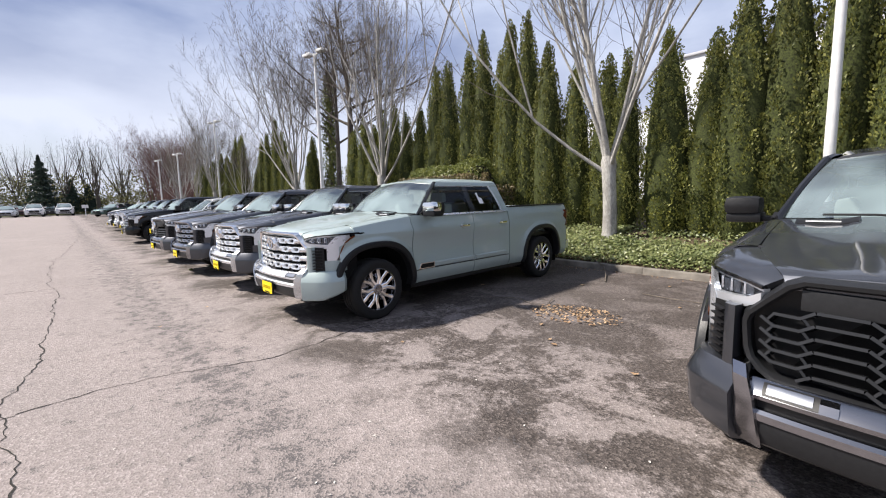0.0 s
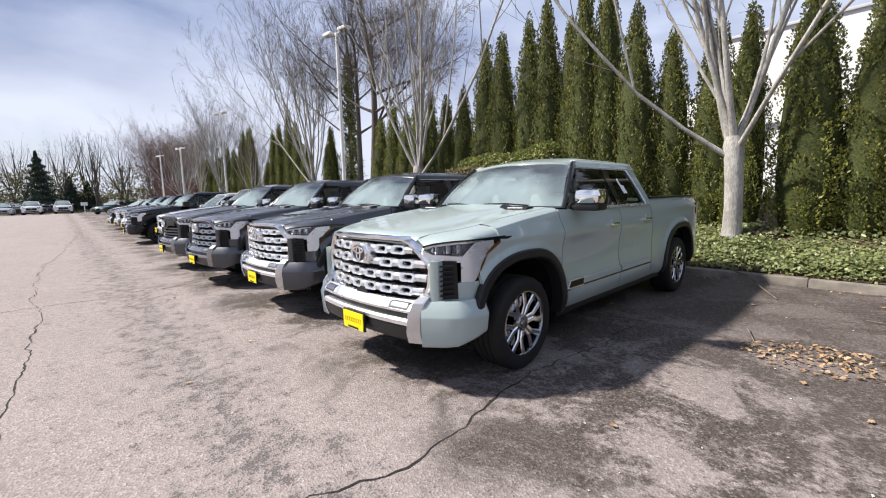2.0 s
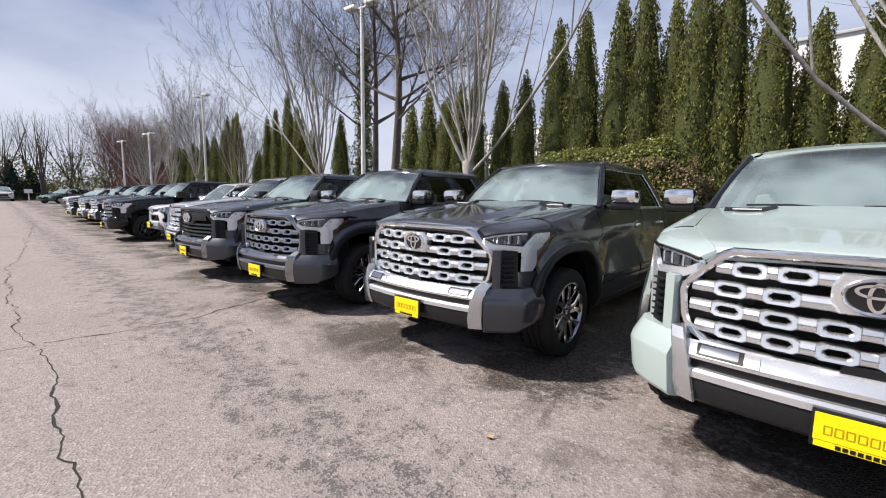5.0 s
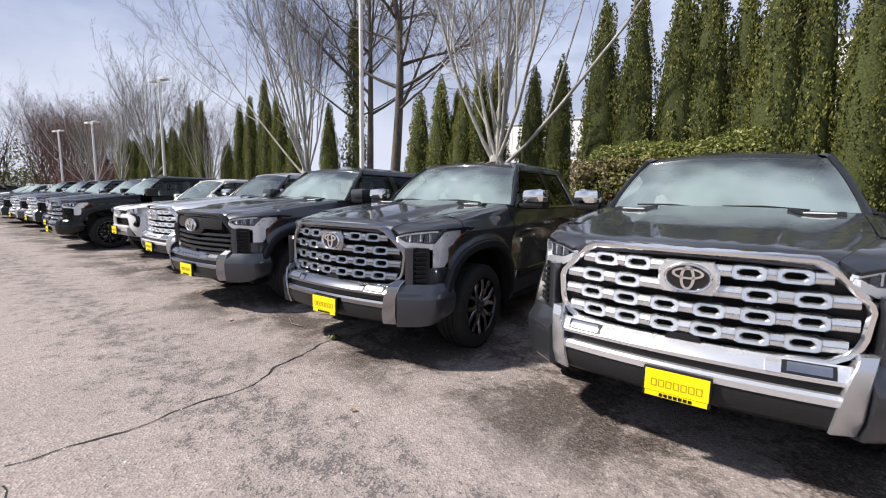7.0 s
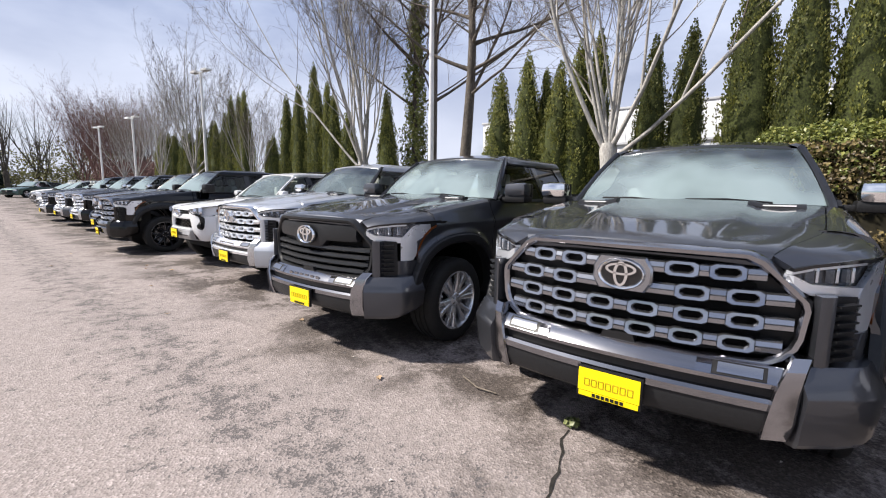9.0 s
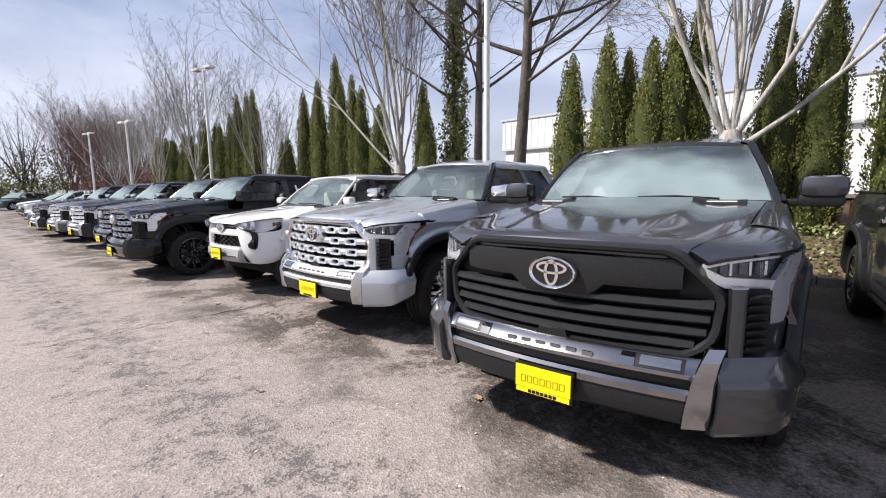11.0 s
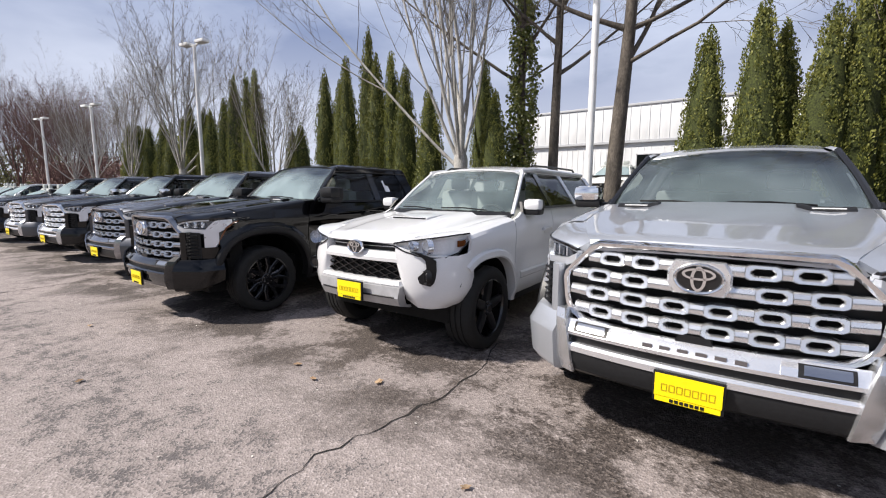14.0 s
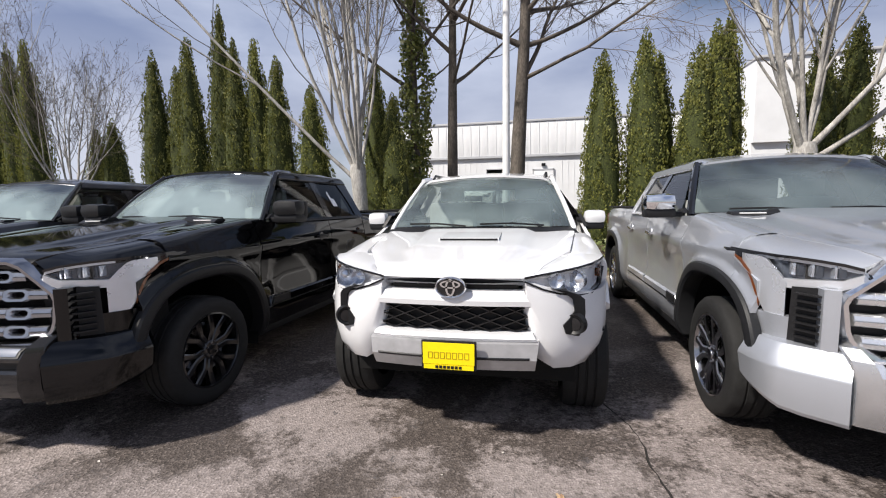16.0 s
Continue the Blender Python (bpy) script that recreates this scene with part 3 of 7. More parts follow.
def shell(s, root, paint_mat, flare_mat, mirror_mat, handle_mat, trim_mat, style, rim_mat, spoke_mat, simple=False, tint=None, screen=None):
    """The body of a vehicle behind its face: panels, cab, glass, mirrors, wheels."""
    f_end, d_end, c_end = s.splits
    g = 0.0055

    def fender_top(y):
        return hood_z(s, along(s.hood_x, y), y) - 0.055

    def to_hood(y, last):
        e = along(s.hood_x, y) + 0.004
        z = hood_z(s, e, y)
        x0, z0 = last[0], last[2]
        return [(lerp(x0, e, 0.10), y, lerp(z0, z, 0.45)), (lerp(x0, e, 0.32), y, lerp(z0, z, 0.80)), (lerp(x0, e, 0.65), y, lerp(z0, z, 0.97)), (e, y, z - 0.002), (e - 0.004, y, z - 0.03)]

    m = 9 if simple else 22 if s.pickup else 14
    both("front_fender", Mb().panel(side_rows(s, s.front, f_end - g, fender_top, 14, m, to_hood), (-0.03, 0, 0)), paint_mat, root, sharp=24)
    both("front_door", Mb().panel(side_rows(s, f_end + g, d_end - g, lambda y: lerp(hood_z(s, 0.8, f_end) - 0.02, s.belt, smooth(f_end, f_end + 0.35, y)), 10, m), (-0.03, 0, 0)), paint_mat, root, sharp=24)
    both("rear_door", Mb().panel(side_rows(s, d_end + g, c_end - g, lambda y: s.belt, 8, m), (-0.03, 0, 0)), paint_mat, root, sharp=24)
    if s.pickup:
        def rail(y, last):
            x = last[0]
            return [(x - 0.012, y, last[2] + 0.014), (x - 0.05, y, last[2] + 0.018), (x - 0.09, y, last[2] + 0.012), (x - 0.10, y, 0.86)]
        both("bed_side", Mb().panel(side_rows(s, c_end + 0.012, s.tail, lambda y: s.belt + 0.040 + 0.012 * math.sin((y - c_end) * 1.6), 14, m, rail), (-0.03, 0, 0)), paint_mat, root, sharp=24)
        part("bed_floor", Mb().box(-0.87, 0.87, c_end + 0.02, s.tail - 0.02, 0.80, 0.86), BLACK_TRIM, root)
        part("bed_front_wall", Mb().box(-0.87, 0.87, c_end + 0.015, c_end + 0.055, 0.8, 1.335, 0.01), paint_mat, root)
        part("tailgate", Mb().box(-0.84, 0.84, s.tail - 0.07, s.tail + 0.01, 0.62, 1.345, 0.02), paint_mat, root)
        both("rail_cap", Mb().box(0.845, 0.925, c_end + 0.03, s.tail - 0.05, s.belt + 0.056, s.belt + 0.078, 0.008), BLACK_TRIM, root)
        both("tail_lamp", Mb().box(0.80, 0.945, s.tail - 0.14, s.tail + 0.016, 0.92, 1.26, 0.02), RED_LENS, root)
    else:
        both("rear_quarter", Mb().panel(side_rows(s, c_end + g, s.tail, lambda y: s.belt, 12, m), (-0.03, 0, 0)), paint_mat, root, sharp=24)
        part("tailgate", Mb().box(-0.88, 0.88, s.tail - 0.05, s.tail + 0.03, 0.5, s.belt + 0.02, 0.03), paint_mat, root)
        both("tail_lamp", Mb().box(0.72, 0.915, s.tail - 0.16, s.tail + 0.045, 0.95, 1.22, 0.03), RED_LENS, root)
    part("rear_bumper", Mb().box(-0.93, 0.93, s.tail - 0.06, s.tail + 0.13, 0.46, 0.64, 0.03), trim_mat, root)

    # bonnet
    hood_end = s.hood[-1][0]
    ys = [0.03, 0.04, 0.055, 0.08, 0.12, 0.18] + [lerp(0.26, hood_end, i / 12) for i in range(13)]
    xs = [-1, -0.985, -0.95, -0.9, -0.82, -0.74, -0.66, -0.60, -0.55, -0.50, -0.4, -0.2, 0, 0.2, 0.4, 0.5, 0.55, 0.60, 0.66, 0.74, 0.82, 0.9, 0.95, 0.985, 1]
    bow = 0.22

    def hood_pt(q, y):
        x = q * (along(s.hood_x, y) - 0.003)
        return (x, y + bow * x * x * (1 - smooth(0.0, 1.0, y)) - 0.05 * (1 - q * q) * smooth(1.0, hood_end, y), hood_z(s, x, y))
    part("bonnet", Mb().panel([[hood_pt(q, y) for q in xs] for y in ys], (0, 0, -0.03)), paint_mat, root, sharp=20)

    # cab frame
    bx, by, bz = s.base
    tx, ty, tz = s.top
    z_top = s.roof_z - 0.055

    def arc(x, half, amount):
        return amount * (1 - (x / half) ** 2)
    cowl = Mb().panel([[(x, along(s.hood, 9) and hood_end - 0.06 - 0.05 * (1 - (x / 0.8) ** 2), hood_z(s, x, hood_end) - 0.02) for x in [lerp(-0.84, 0.84, i / 12) for i in range(13)]],
                       [(x, by - arc(x, bx, 0.17), bz - 0.005 + arc(x, bx, 0.012)) for x in [lerp(-bx, bx, i / 12) for i in range(13)]]], (0, 0, -0.03))
    part("cowl", cowl, BLACK_TRIM, root)
    ws = Mb()
    rows = []
    for i in range(7):
        t = i / 6
        half = lerp(bx, tx, t) - 0.012
        rows.append([(q * half, lerp(by, ty, t) - arc(q, 1, lerp(0.17, 0.08, t)) - 0.022 * math.sin(math.pi * t), lerp(bz, tz, t) + arc(q, 1, lerp(0.012, 0.035, t)) + 0.026 * math.sin(math.pi * t)) for q in [lerp(-1, 1, k / 12) for k in range(13)]])
    ws.panel(rows, (0, 0.006, -0.004))
    part("windscreen", ws, screen or WINDSHIELD, root, "windscreen glass mirroring the sky, with a pale sky sheen painted on", sharp=60).visible_shadow = False
    roof = []
    for y in [ty - 0.085, ty - 0.07, ty - 0.04] + [lerp(ty, s.roof_end - 0.05, i / 6) for i in range(7)] + [s.roof_end - 0.02, s.roof_end]:
        row = []
        for k in range(15):
            q = lerp(-1, 1, k / 14)
            f_dip = -0.050 * (1 - smooth(ty - 0.09, ty + 0.25, y)) - 0.035 * smooth(s.roof_end - 0.35, s.roof_end, y)
            yy = y if y > ty + 0.02 else y + 0.075 * q * q
            row.append((q * (tx + 0.028), yy, s.roof_z + f_dip - 0.045 * q ** 2 - 0.045 * smooth(0.86, 1.0, abs(q))))
        roof.append(row)
    part("roof", Mb().panel(roof, (0, 0, -0.02)), paint_mat, root, sharp=30)
    part("roof_lining", Mb().box(-tx + 0.03, tx - 0.03, ty + 0.08, s.roof_end - 0.02, s.roof_z - 0.12, s.roof_z - 0.095), CLOTH, root)
    both("windscreen_pillar", Mb().tube([(bx + 0.014, by - 0.03, bz - 0.03), (bx + 0.008, by + 0.01, bz + 0.01), (lerp(bx, tx, 0.5) + 0.018, lerp(by, ty, 0.5), lerp(bz, tz, 0.5) + 0.014), (tx + 0.016, ty, tz + 0.006), (tx + 0.02, ty + 0.05, z_top - 0.032)],
                                        [0.030, 0.030, 0.030, 0.026, 0.012] if s.pickup else [0.022, 0.022, 0.021, 0.020, 0.012], 8), GLOSS_BLACK if s.pickup else paint_mat, root)
    if s.pickup:
        wt = tz - 0.045
        rows = []
        for k in range(9):
            t = k / 8
            rows.append([(rail_x(s, wt) + 0.006, lerp(ty - 0.03, s.cab_end - 0.06, t), wt - 0.004), (rail_x(s, wt) + 0.012, lerp(ty - 0.02, s.cab_end - 0.06, t), wt + 0.012), (tx + 0.040, lerp(ty, s.cab_end - 0.07, t), tz + 0.006),
                         (tx + 0.026, lerp(ty + 0.03, s.cab_end - 0.08, t), z_top - 0.018), (tx - 0.02, lerp(ty + 0.06, s.cab_end - 0.09, t), z_top + 0.002)])
        both("roof_side_rail", Mb().panel(rows, (-0.04, 0, -0.01)), paint_mat, root, sharp=50)
        both("window_top_trim", Mb().tube([(rail_x(s, wt) + 0.008, lerp(ty + 0.02, s.cab_end - 0.22, k / 6), wt) for k in range(7)], 0.006, 6), trim_mat if mirror_mat is CHROME else BLACK_TRIM, root)
    else:
        both("roof_rail_panel", Mb().tube([(tx + 0.010, ty - 0.02, tz + 0.020), (tx + 0.02, ty + 0.16, z_top - 0.018), (tx + 0.022, s.b_pillar, z_top - 0.008), (tx + 0.022, s.roof_end - 0.02, z_top - 0.02)], [0.022, 0.034, 0.034, 0.034], 8), paint_mat, root)
    wtop = tz - 0.045 if s.pickup else tz - 0.002
    wy0 = lambda z: lerp(by + 0.05, ty + 0.06, (z - bz) / (tz - bz))
    ends = [(s.b_pillar - 0.055, s.b_pillar + 0.055)]
    end_y = s.cab_end - 0.19 if s.pickup else c_end - 0.02
    front_g, rear_g = Mb(), Mb()
    zs = [lerp(s.belt - 0.005, wtop, i / 4) for i in range(5)]
    pane(front_g, s, [[(lerp(max(wy0(z), by + 0.06), ends[0][0], k / 4), z) for k in range(5)] for z in zs])
    pane(rear_g, s, [[(lerp(ends[0][1], end_y - 0.10 * ((z - s.belt) / (wtop - s.belt)) ** 2, k / 4), z) for k in range(5)] for z in zs])
    for o in both("front_side_window", front_g, CLEAR_SIDE if tint is None else tint, root, sharp=60) + both("rear_side_window", rear_g, TINTED, root, sharp=60):
        o.visible_shadow = False
    both("door_pillar", Mb().panel([[(rail_x(s, z) + 0.004, y, z) for y in (s.b_pillar - 0.06, s.b_pillar + 0.06)] for z in zs], (-0.05, 0, 0)), GLOSS_BLACK, root)
    both("window_sill_trim", Mb().panel([[(rail_x(s, z) + 0.010, lerp(f_end + 0.34, s.cab_end - 0.10 if s.pickup else s.tail - 0.3, k / 6), z) for k in range(7)] for z in (s.belt - 0.012, s.belt + 0.014)], (-0.04, 0, 0)), trim_mat if mirror_mat is CHROME else BLACK_TRIM, root)
    both("quarter_light_trim", Mb().panel([[(rail_x(s, bz + 0.02) + 0.004, by - 0.01, bz), (rail_x(s, s.belt) + 0.004, by + 0.20, s.belt - 0.01)], [(rail_x(s, s.belt + 0.06) + 0.003, by + 0.06, s.belt + 0.07), (rail_x(s, s.belt + 0.06) + 0.003, by + 0.15, s.belt + 0.06)]], (-0.03, 0, 0)), BLACK_TRIM, root)
    if s.pickup:
        both("rear_pillar", Mb().panel([[(rail_x(s, z) + 0.006, y, z) for y in (end_y - 0.005 - 0.10 * ((z - s.belt) / (wtop - s.belt)) ** 2, lerp(s.cab_end, s.cab_end - 0.05, (z - s.belt) / (wtop - s.belt)))] for z in zs], (-0.06, 0, 0)), paint_mat, root)
        part("rear_window", Mb().box(-0.66, 0.66, s.cab_end - 0.05, s.cab_end - 0.04, s.belt + 0.02, wtop - 0.02), TINTED, root).visible_shadow = False
        part("cab_back", Mb().box(-0.9, 0.9, s.cab_end - 0.04, s.cab_end - 0.005, 0.5, s.belt + 0.01, 0.008), paint_mat, root)
        part("cab_back_header", Mb().box(-0.69, 0.69, s.cab_end - 0.07, s.cab_end - 0.02, wtop - 0.03, wtop + 0.03, 0.008), paint_mat, root)
    else:
        q_end = s.tail - 0.22
        third = pane(Mb(), s, [[(lerp(c_end + 0.07, q_end - 0.12 * ((z - s.belt) / (wtop - s.belt)), k / 4), z) for k in range(5)] for z in zs])
        for o in both("quarter_window", third, TINTED, root, sharp=60):
            o.visible_shadow = False
        both("side_pillar", Mb().panel([[(rail_x(s, z) + 0.006, y - 0.06 * ((z - s.belt) / (wtop - s.belt)), z) for y in (c_end - 0.03, c_end + 0.08)] for z in zs], (-0.05, 0, 0)), paint_mat, root)
        both("rear_pillar", Mb().panel([[(rail_x(s, z) + 0.006, y, z) for y in (q_end - 0.01 - 0.12 * ((z - s.belt) / (wtop - s.belt)), lerp(s.tail, s.tail - 0.20, (z - s.belt) / (wtop - s.belt)))] for z in zs], (-0.06, 0, 0)), paint_mat, root)
        part("rear_window", Mb().panel([[(-0.80, s.tail - 0.01, s.belt + 0.02), (0.80, s.tail - 0.01, s.belt + 0.02)], [(-0.6, s.roof_end + 0.12, wtop), (0.6, s.roof_end + 0.12, wtop)]], (0, -0.006, 0)), CLEAR_SIDE, root).visible_shadow = False
        part("roof_spoiler", Mb().box(-0.62, 0.62, s.roof_end - 0.06, s.roof_end + 0.16, wtop + 0.0, wtop + 0.045, 0.015), paint_mat, root)

    # inside and under
    part("cab_floor", Mb().box(-0.84, 0.84, by - 0.25, s.cab_end - 0.08, 0.55, 0.98), UNDER, root)
    part("dashboard", Mb().box(-0.82, 0.82, by - 0.13, by + 0.22, 0.95, s.belt - 0.12, 0.05), DASH, root)
    part("steering_wheel", Mb().tube([(0.38 + 0.18 * math.cos(a), by + 0.34 - 0.05 * math.sin(a), s.belt - 0.15 + 0.17 * math.sin(a)) for a in [2 * math.pi * k / 20 for k in range(21)]], 0.016, 6, False), DASH, root)
    for x in (-0.40, 0.40):
        part("front_seat", Mb().box(x - 0.25, x + 0.25, by + 0.75, by + 0.92, 0.95, 1.46, 0.06), CLOTH, root)
        part("headrest", Mb().box(x - 0.13, x + 0.13, by + 0.80, by + 0.90, 1.47, 1.63, 0.04), CLOTH, root)
    part("rear_seat", Mb().box(-0.70, 0.70, s.b_pillar + 0.62, s.b_pillar + 0.78, 0.95, 1.45, 0.06), CLOTH, root)
    part("chassis", Mb().box(-0.72, 0.72, 0.35, s.tail - 0.1, 0.30, 0.62), UNDER, root)
    for h in s.hubs:
        arch = Mb().grid([[(x, h + (arch_reach(s, a) + 0.01) * math.cos(a), s.r + (arch_reach(s, a) + 0.01) * math.sin(a)) for a in [lerp(-0.25, math.pi - 0.55 if h < 2 else math.pi + 0.25, k / 20) for k in range(21)]] for x in (0.50, s.w - 0.05)])
        both("wheel_liner", arch, UNDER, root)
        part("axle", Mb().tube([(-0.8, h, s.r), (0.8, h, s.r)], 0.06, 8), UNDER, root)
        fl = []
        last = math.pi + 0.05 if h > 2 else math.pi - (0.12 if s.pickup else 0.85)
        for k in range(41):
            a = lerp(-0.05, last, k / 40)
            c, sn = math.cos(a), math.sin(a)
            row = []
            for rr, off in (((-0.020, -0.08), (-0.016, 0.006), (0.0, 0.020), (0.030, 0.022), (0.056, 0.016), (0.066, 0.004), (0.068, -0.014)) if s.pickup else
                            ((-0.012, -0.05), (-0.010, 0.022), (0.004, 0.034), (0.050, 0.030), (0.066, 0.014), (0.070, -0.012))):
                rr += arch_reach(s, a)
                y, z = h + rr * c, s.r + rr * sn
                row.append((side_x(s, y, max(z, s.sill)) + off, y, z))
            fl.append(row)
        both("arch_flare", Mb().panel(fl, (-0.02, 0, 0)), flare_mat, root, sharp=30)
    wheel(root, s, s.hubs[0], style, rim_mat, spoke_mat, 0.0, 24 if simple else 54)
    wheel(root, s, s.hubs[1], style, rim_mat, spoke_mat, 0.0, 24 if simple else 54)

    # mirrors, handles, sill
    mz = s.belt + 0.045 if s.pickup else s.belt
    for sx in (1, -1):
        arm = Mb().box(s.w - 0.07, s.w + 0.10, by + 0.03, by + 0.13, mz - 0.05, mz - 0.005, 0.015)
        if not s.pickup:
            arm = Mb().box(s.w - 0.10, s.w + 0.02, by + 0.06, by + 0.14, mz + 0.00, mz + 0.035, 0.012)
        head = Mb().box(s.w + 0.01, s.w + 0.245, by - 0.02, by + 0.17, mz - 0.055, mz + 0.025, 0.025)
        head.box(s.w + 0.03, s.w + 0.248, by + 0.10, by + 0.185, mz - 0.02, mz + 0.140, 0.03)
        cap = Mb().box(s.w + 0.012, s.w + 0.262, by - 0.045, by + 0.13, mz + 0.004, mz + 0.148, 0.058)
        glass_m = Mb().box(s.w + 0.06, s.w + 0.20, by + 0.185, by + 0.189, mz + 0.0, mz + 0.11)
        if not s.pickup:
            shrink = Matrix.Translation((s.w - 0.045, by + 0.06, s.belt - 0.02)) @ Matrix.Diagonal((0.70, 0.8, 0.80, 1)) @ Matrix.Translation((-s.w, -by, -s.belt))
            head, cap, glass_m = head.moved(shrink), cap.moved(shrink), glass_m.moved(shrink)
        mir = part("door_mirror", arm if sx > 0 else arm.flipped(), BLACK_TRIM, root)
        part("mirror_housing", head if sx > 0 else head.flipped(), BLACK_TRIM, mir)
        part("mirror_cap", cap if sx > 0 else cap.flipped(), mirror_mat, mir, sharp=50)
        part("mirror_glass", glass_m if sx > 0 else glass_m.flipped(), CHROME, mir)
        for y in (d_end - 0.24, c_end - 0.20):
            z = s.belt - (0.185 if s.pickup else 0.235)
            x = side_x(s, y, z)
            hd = Mb().box(x + 0.018, x + 0.036, y - 0.10, y + 0.10, z - 0.016, z + 0.016, 0.007)
            hd.box(x - 0.01, x + 0.026, y - 0.10, y - 0.075, z - 0.014, z + 0.014).box(x - 0.01, x + 0.026, y + 0.075, y + 0.10, z - 0.014, z + 0.014)
            cup = Mb().lathe([(0.004, 0.001), (0.004, 0.045), (-0.01, 0.052)], 16, (x, y, z))
            part("door_handle", hd if sx > 0 else hd.flipped(), handle_mat, root)
            part("handle_recess", cup if sx > 0 else cup.flipped(), paint_mat, root)
    if not simple:
        for a, b in ((f_end + 0.12, d_end - 0.03), (d_end + 0.03, c_end - 0.10)):
            rows = [[(side_x(s, lerp(a, b, k / 6), 0.60) + o, lerp(a, b, k / 6), z) for k in range(7)] for z, o in ((0.565, 0.002), (0.575, 0.016), (0.625, 0.018), (0.64, 0.002))]
            both("door_moulding", Mb().panel(rows, (-0.01, 0, 0)), paint_mat, root)
    if s.pickup:
        for a, b in ((f_end + 0.02, d_end - 0.01), (d_end + 0.01, c_end - 0.02)):
            rows = [[(side_x(s, lerp(a, b, k / 8), 0.55) + o, lerp(a, b, k / 8), z) for k in range(9)] for z, o in ((0.552, 0.001), (0.554, 0.005), (0.562, 0.005), (0.564, 0.001))]
            both("moulding_gap", Mb().panel(rows, (-0.01, 0, 0)), BLACK_TRIM, root)
        if mirror_mat is CHROME:
            path = [(rail_x(s, z) + 0.010, end_y + 0.004 - 0.10 * ((z - s.belt) / (wtop - s.belt)) ** 2, z) for z in [lerp(s.belt, wtop, i / 8) for i in range(9)]]
            both("window_end_trim", Mb().tube(path, 0.007, 6), trim_mat, root)
    both("sill_cover", Mb().box(s.w - 0.13, s.w - 0.045, s.hubs[0] + s.arch + 0.02, s.hubs[1] - s.arch - 0.02, s.sill - 0.06, s.sill + 0.012, 0.02), trim_mat if simple else BLACK_TRIM, root)
    # wipers
    for x0, x1 in ((-0.10, -0.62), (0.55, 0.02)):
        part("wiper", Mb().tube([(x0, by - arc(x0, bx, 0.17) - 0.03, bz + 0.015), (lerp(x0, x1, 0.5), by - arc(lerp(x0, x1, 0.5), bx, 0.17) - 0.02, bz + 0.035), (x1, by - arc(x1, bx, 0.17) - 0.01, bz + 0.03)], 0.008, 5), BLACK_TRIM, root)


def bonnet_edge(s, y):
    """A point on the bonnet's side edge."""
    x = along(s.hood_x, y) - 0.003
    return Vector((x, y + 0.22 * x * x * (1 - smooth(0.0, 1.0, y)), hood_z(s, x, y) - 0.002))


def plate(root, y, z, w=0.31, h=0.158):
    """Yellow dealer plate in a black frame, with bars for its writing."""
    p = part("plate_frame", Mb().box(-w / 2, w / 2, y, y + 0.02, z - h / 2, z + h / 2, 0.006), BLACK_TRIM, root)
    part("yellow_plate", Mb().box(-w / 2 + 0.010, w / 2 - 0.010, y - 0.006, y + 0.001, z - h / 2 + 0.034, z + h / 2 - 0.010), YELLOW, p, "bright yellow dealer plate")
    part("plate_footer", Mb().box(-w / 2 + 0.014, w / 2 - 0.014, y - 0.005, y + 0.001, z - h / 2 + 0.005, z - h / 2 + 0.031), YELLOW, p)
    t = Mb()
    for k in range(7):
        x = -0.102 + k * 0.034
        t.box(x - 0.013, x + 0.013, y - 0.0085, y - 0.005, z + 0.018, z + 0.021).box(x - 0.013, x + 0.013, y - 0.0085, y - 0.005, z - 0.016, z - 0.013)
        t.box(x - 0.013, x - 0.010, y - 0.0085, y - 0.005, z - 0.013, z + 0.018).box(x + 0.010, x + 0.013, y - 0.0085, y - 0.005, z - 0.013, z + 0.018)
    part("plate_lettering", t, plain("plate_outline", (0.42, 0.30, 0.0), 0.5), p)
    t = Mb()
    for k in range(7):
        x = -0.066 + k * 0.022
        t.box(x - 0.008, x + 0.008, y - 0.0075, y - 0.004, z - h / 2 + 0.010, z - h / 2 + 0.026)
    part("plate_name_strip", t, BLACK_TRIM, p)


def badge(root, y, z, rx, rz, back_mat, mat):
    """A plain oval ring emblem."""
    def ellipse(a, b, yy, n=36, dx=0, dz=0):
        return [(dx + a * math.cos(2 * math.pi * k / n), yy, z + dz + b * math.sin(2 * math.pi * k / n)) for k in range(n)]
    e = part("emblem_field", Mb().loft([ellipse(rx * 0.9, rz * 0.88, y + 0.004), ellipse(rx * 0.88, rz * 0.86, y - 0.004)]), back_mat, root)
    t = Mb().grid([ellipse(rx, rz, y + 0.01), ellipse(rx * 0.99, rz * 0.99, y - 0.008), ellipse(rx * 0.93, rz * 0.92, y - 0.016), ellipse(rx * 0.83, rz * 0.79, y - 0.008), ellipse(rx * 0.82, rz * 0.78, y + 0.004)], True)
    part("emblem_ring", t, mat, e, sharp=60)
    t = Mb()
    t.grid([ellipse(rx * 0.32, rz * 0.80, y - 0.002), ellipse(rx * 0.30, rz * 0.78, y - 0.012), ellipse(rx * 0.18, rz * 0.62, y - 0.012), ellipse(rx * 0.17, rz * 0.60, y - 0.002)], True)
    part("emblem_inner_ring", t, mat, e, sharp=60)
    up = rz * 0.30
    t = Mb().grid([ellipse(rx * 0.66, rz * 0.40, y - 0.002, dz=up), ellipse(rx * 0.64, rz * 0.38, y - 0.012, dz=up), ellipse(rx * 0.52, rz * 0.24, y - 0.012, dz=up), ellipse(rx * 0.50, rz * 0.22, y - 0.002, dz=up)], True)
    part("emblem_bow", t, mat, e, sharp=60)


def front_y(x):
    return 0.25 * x * x


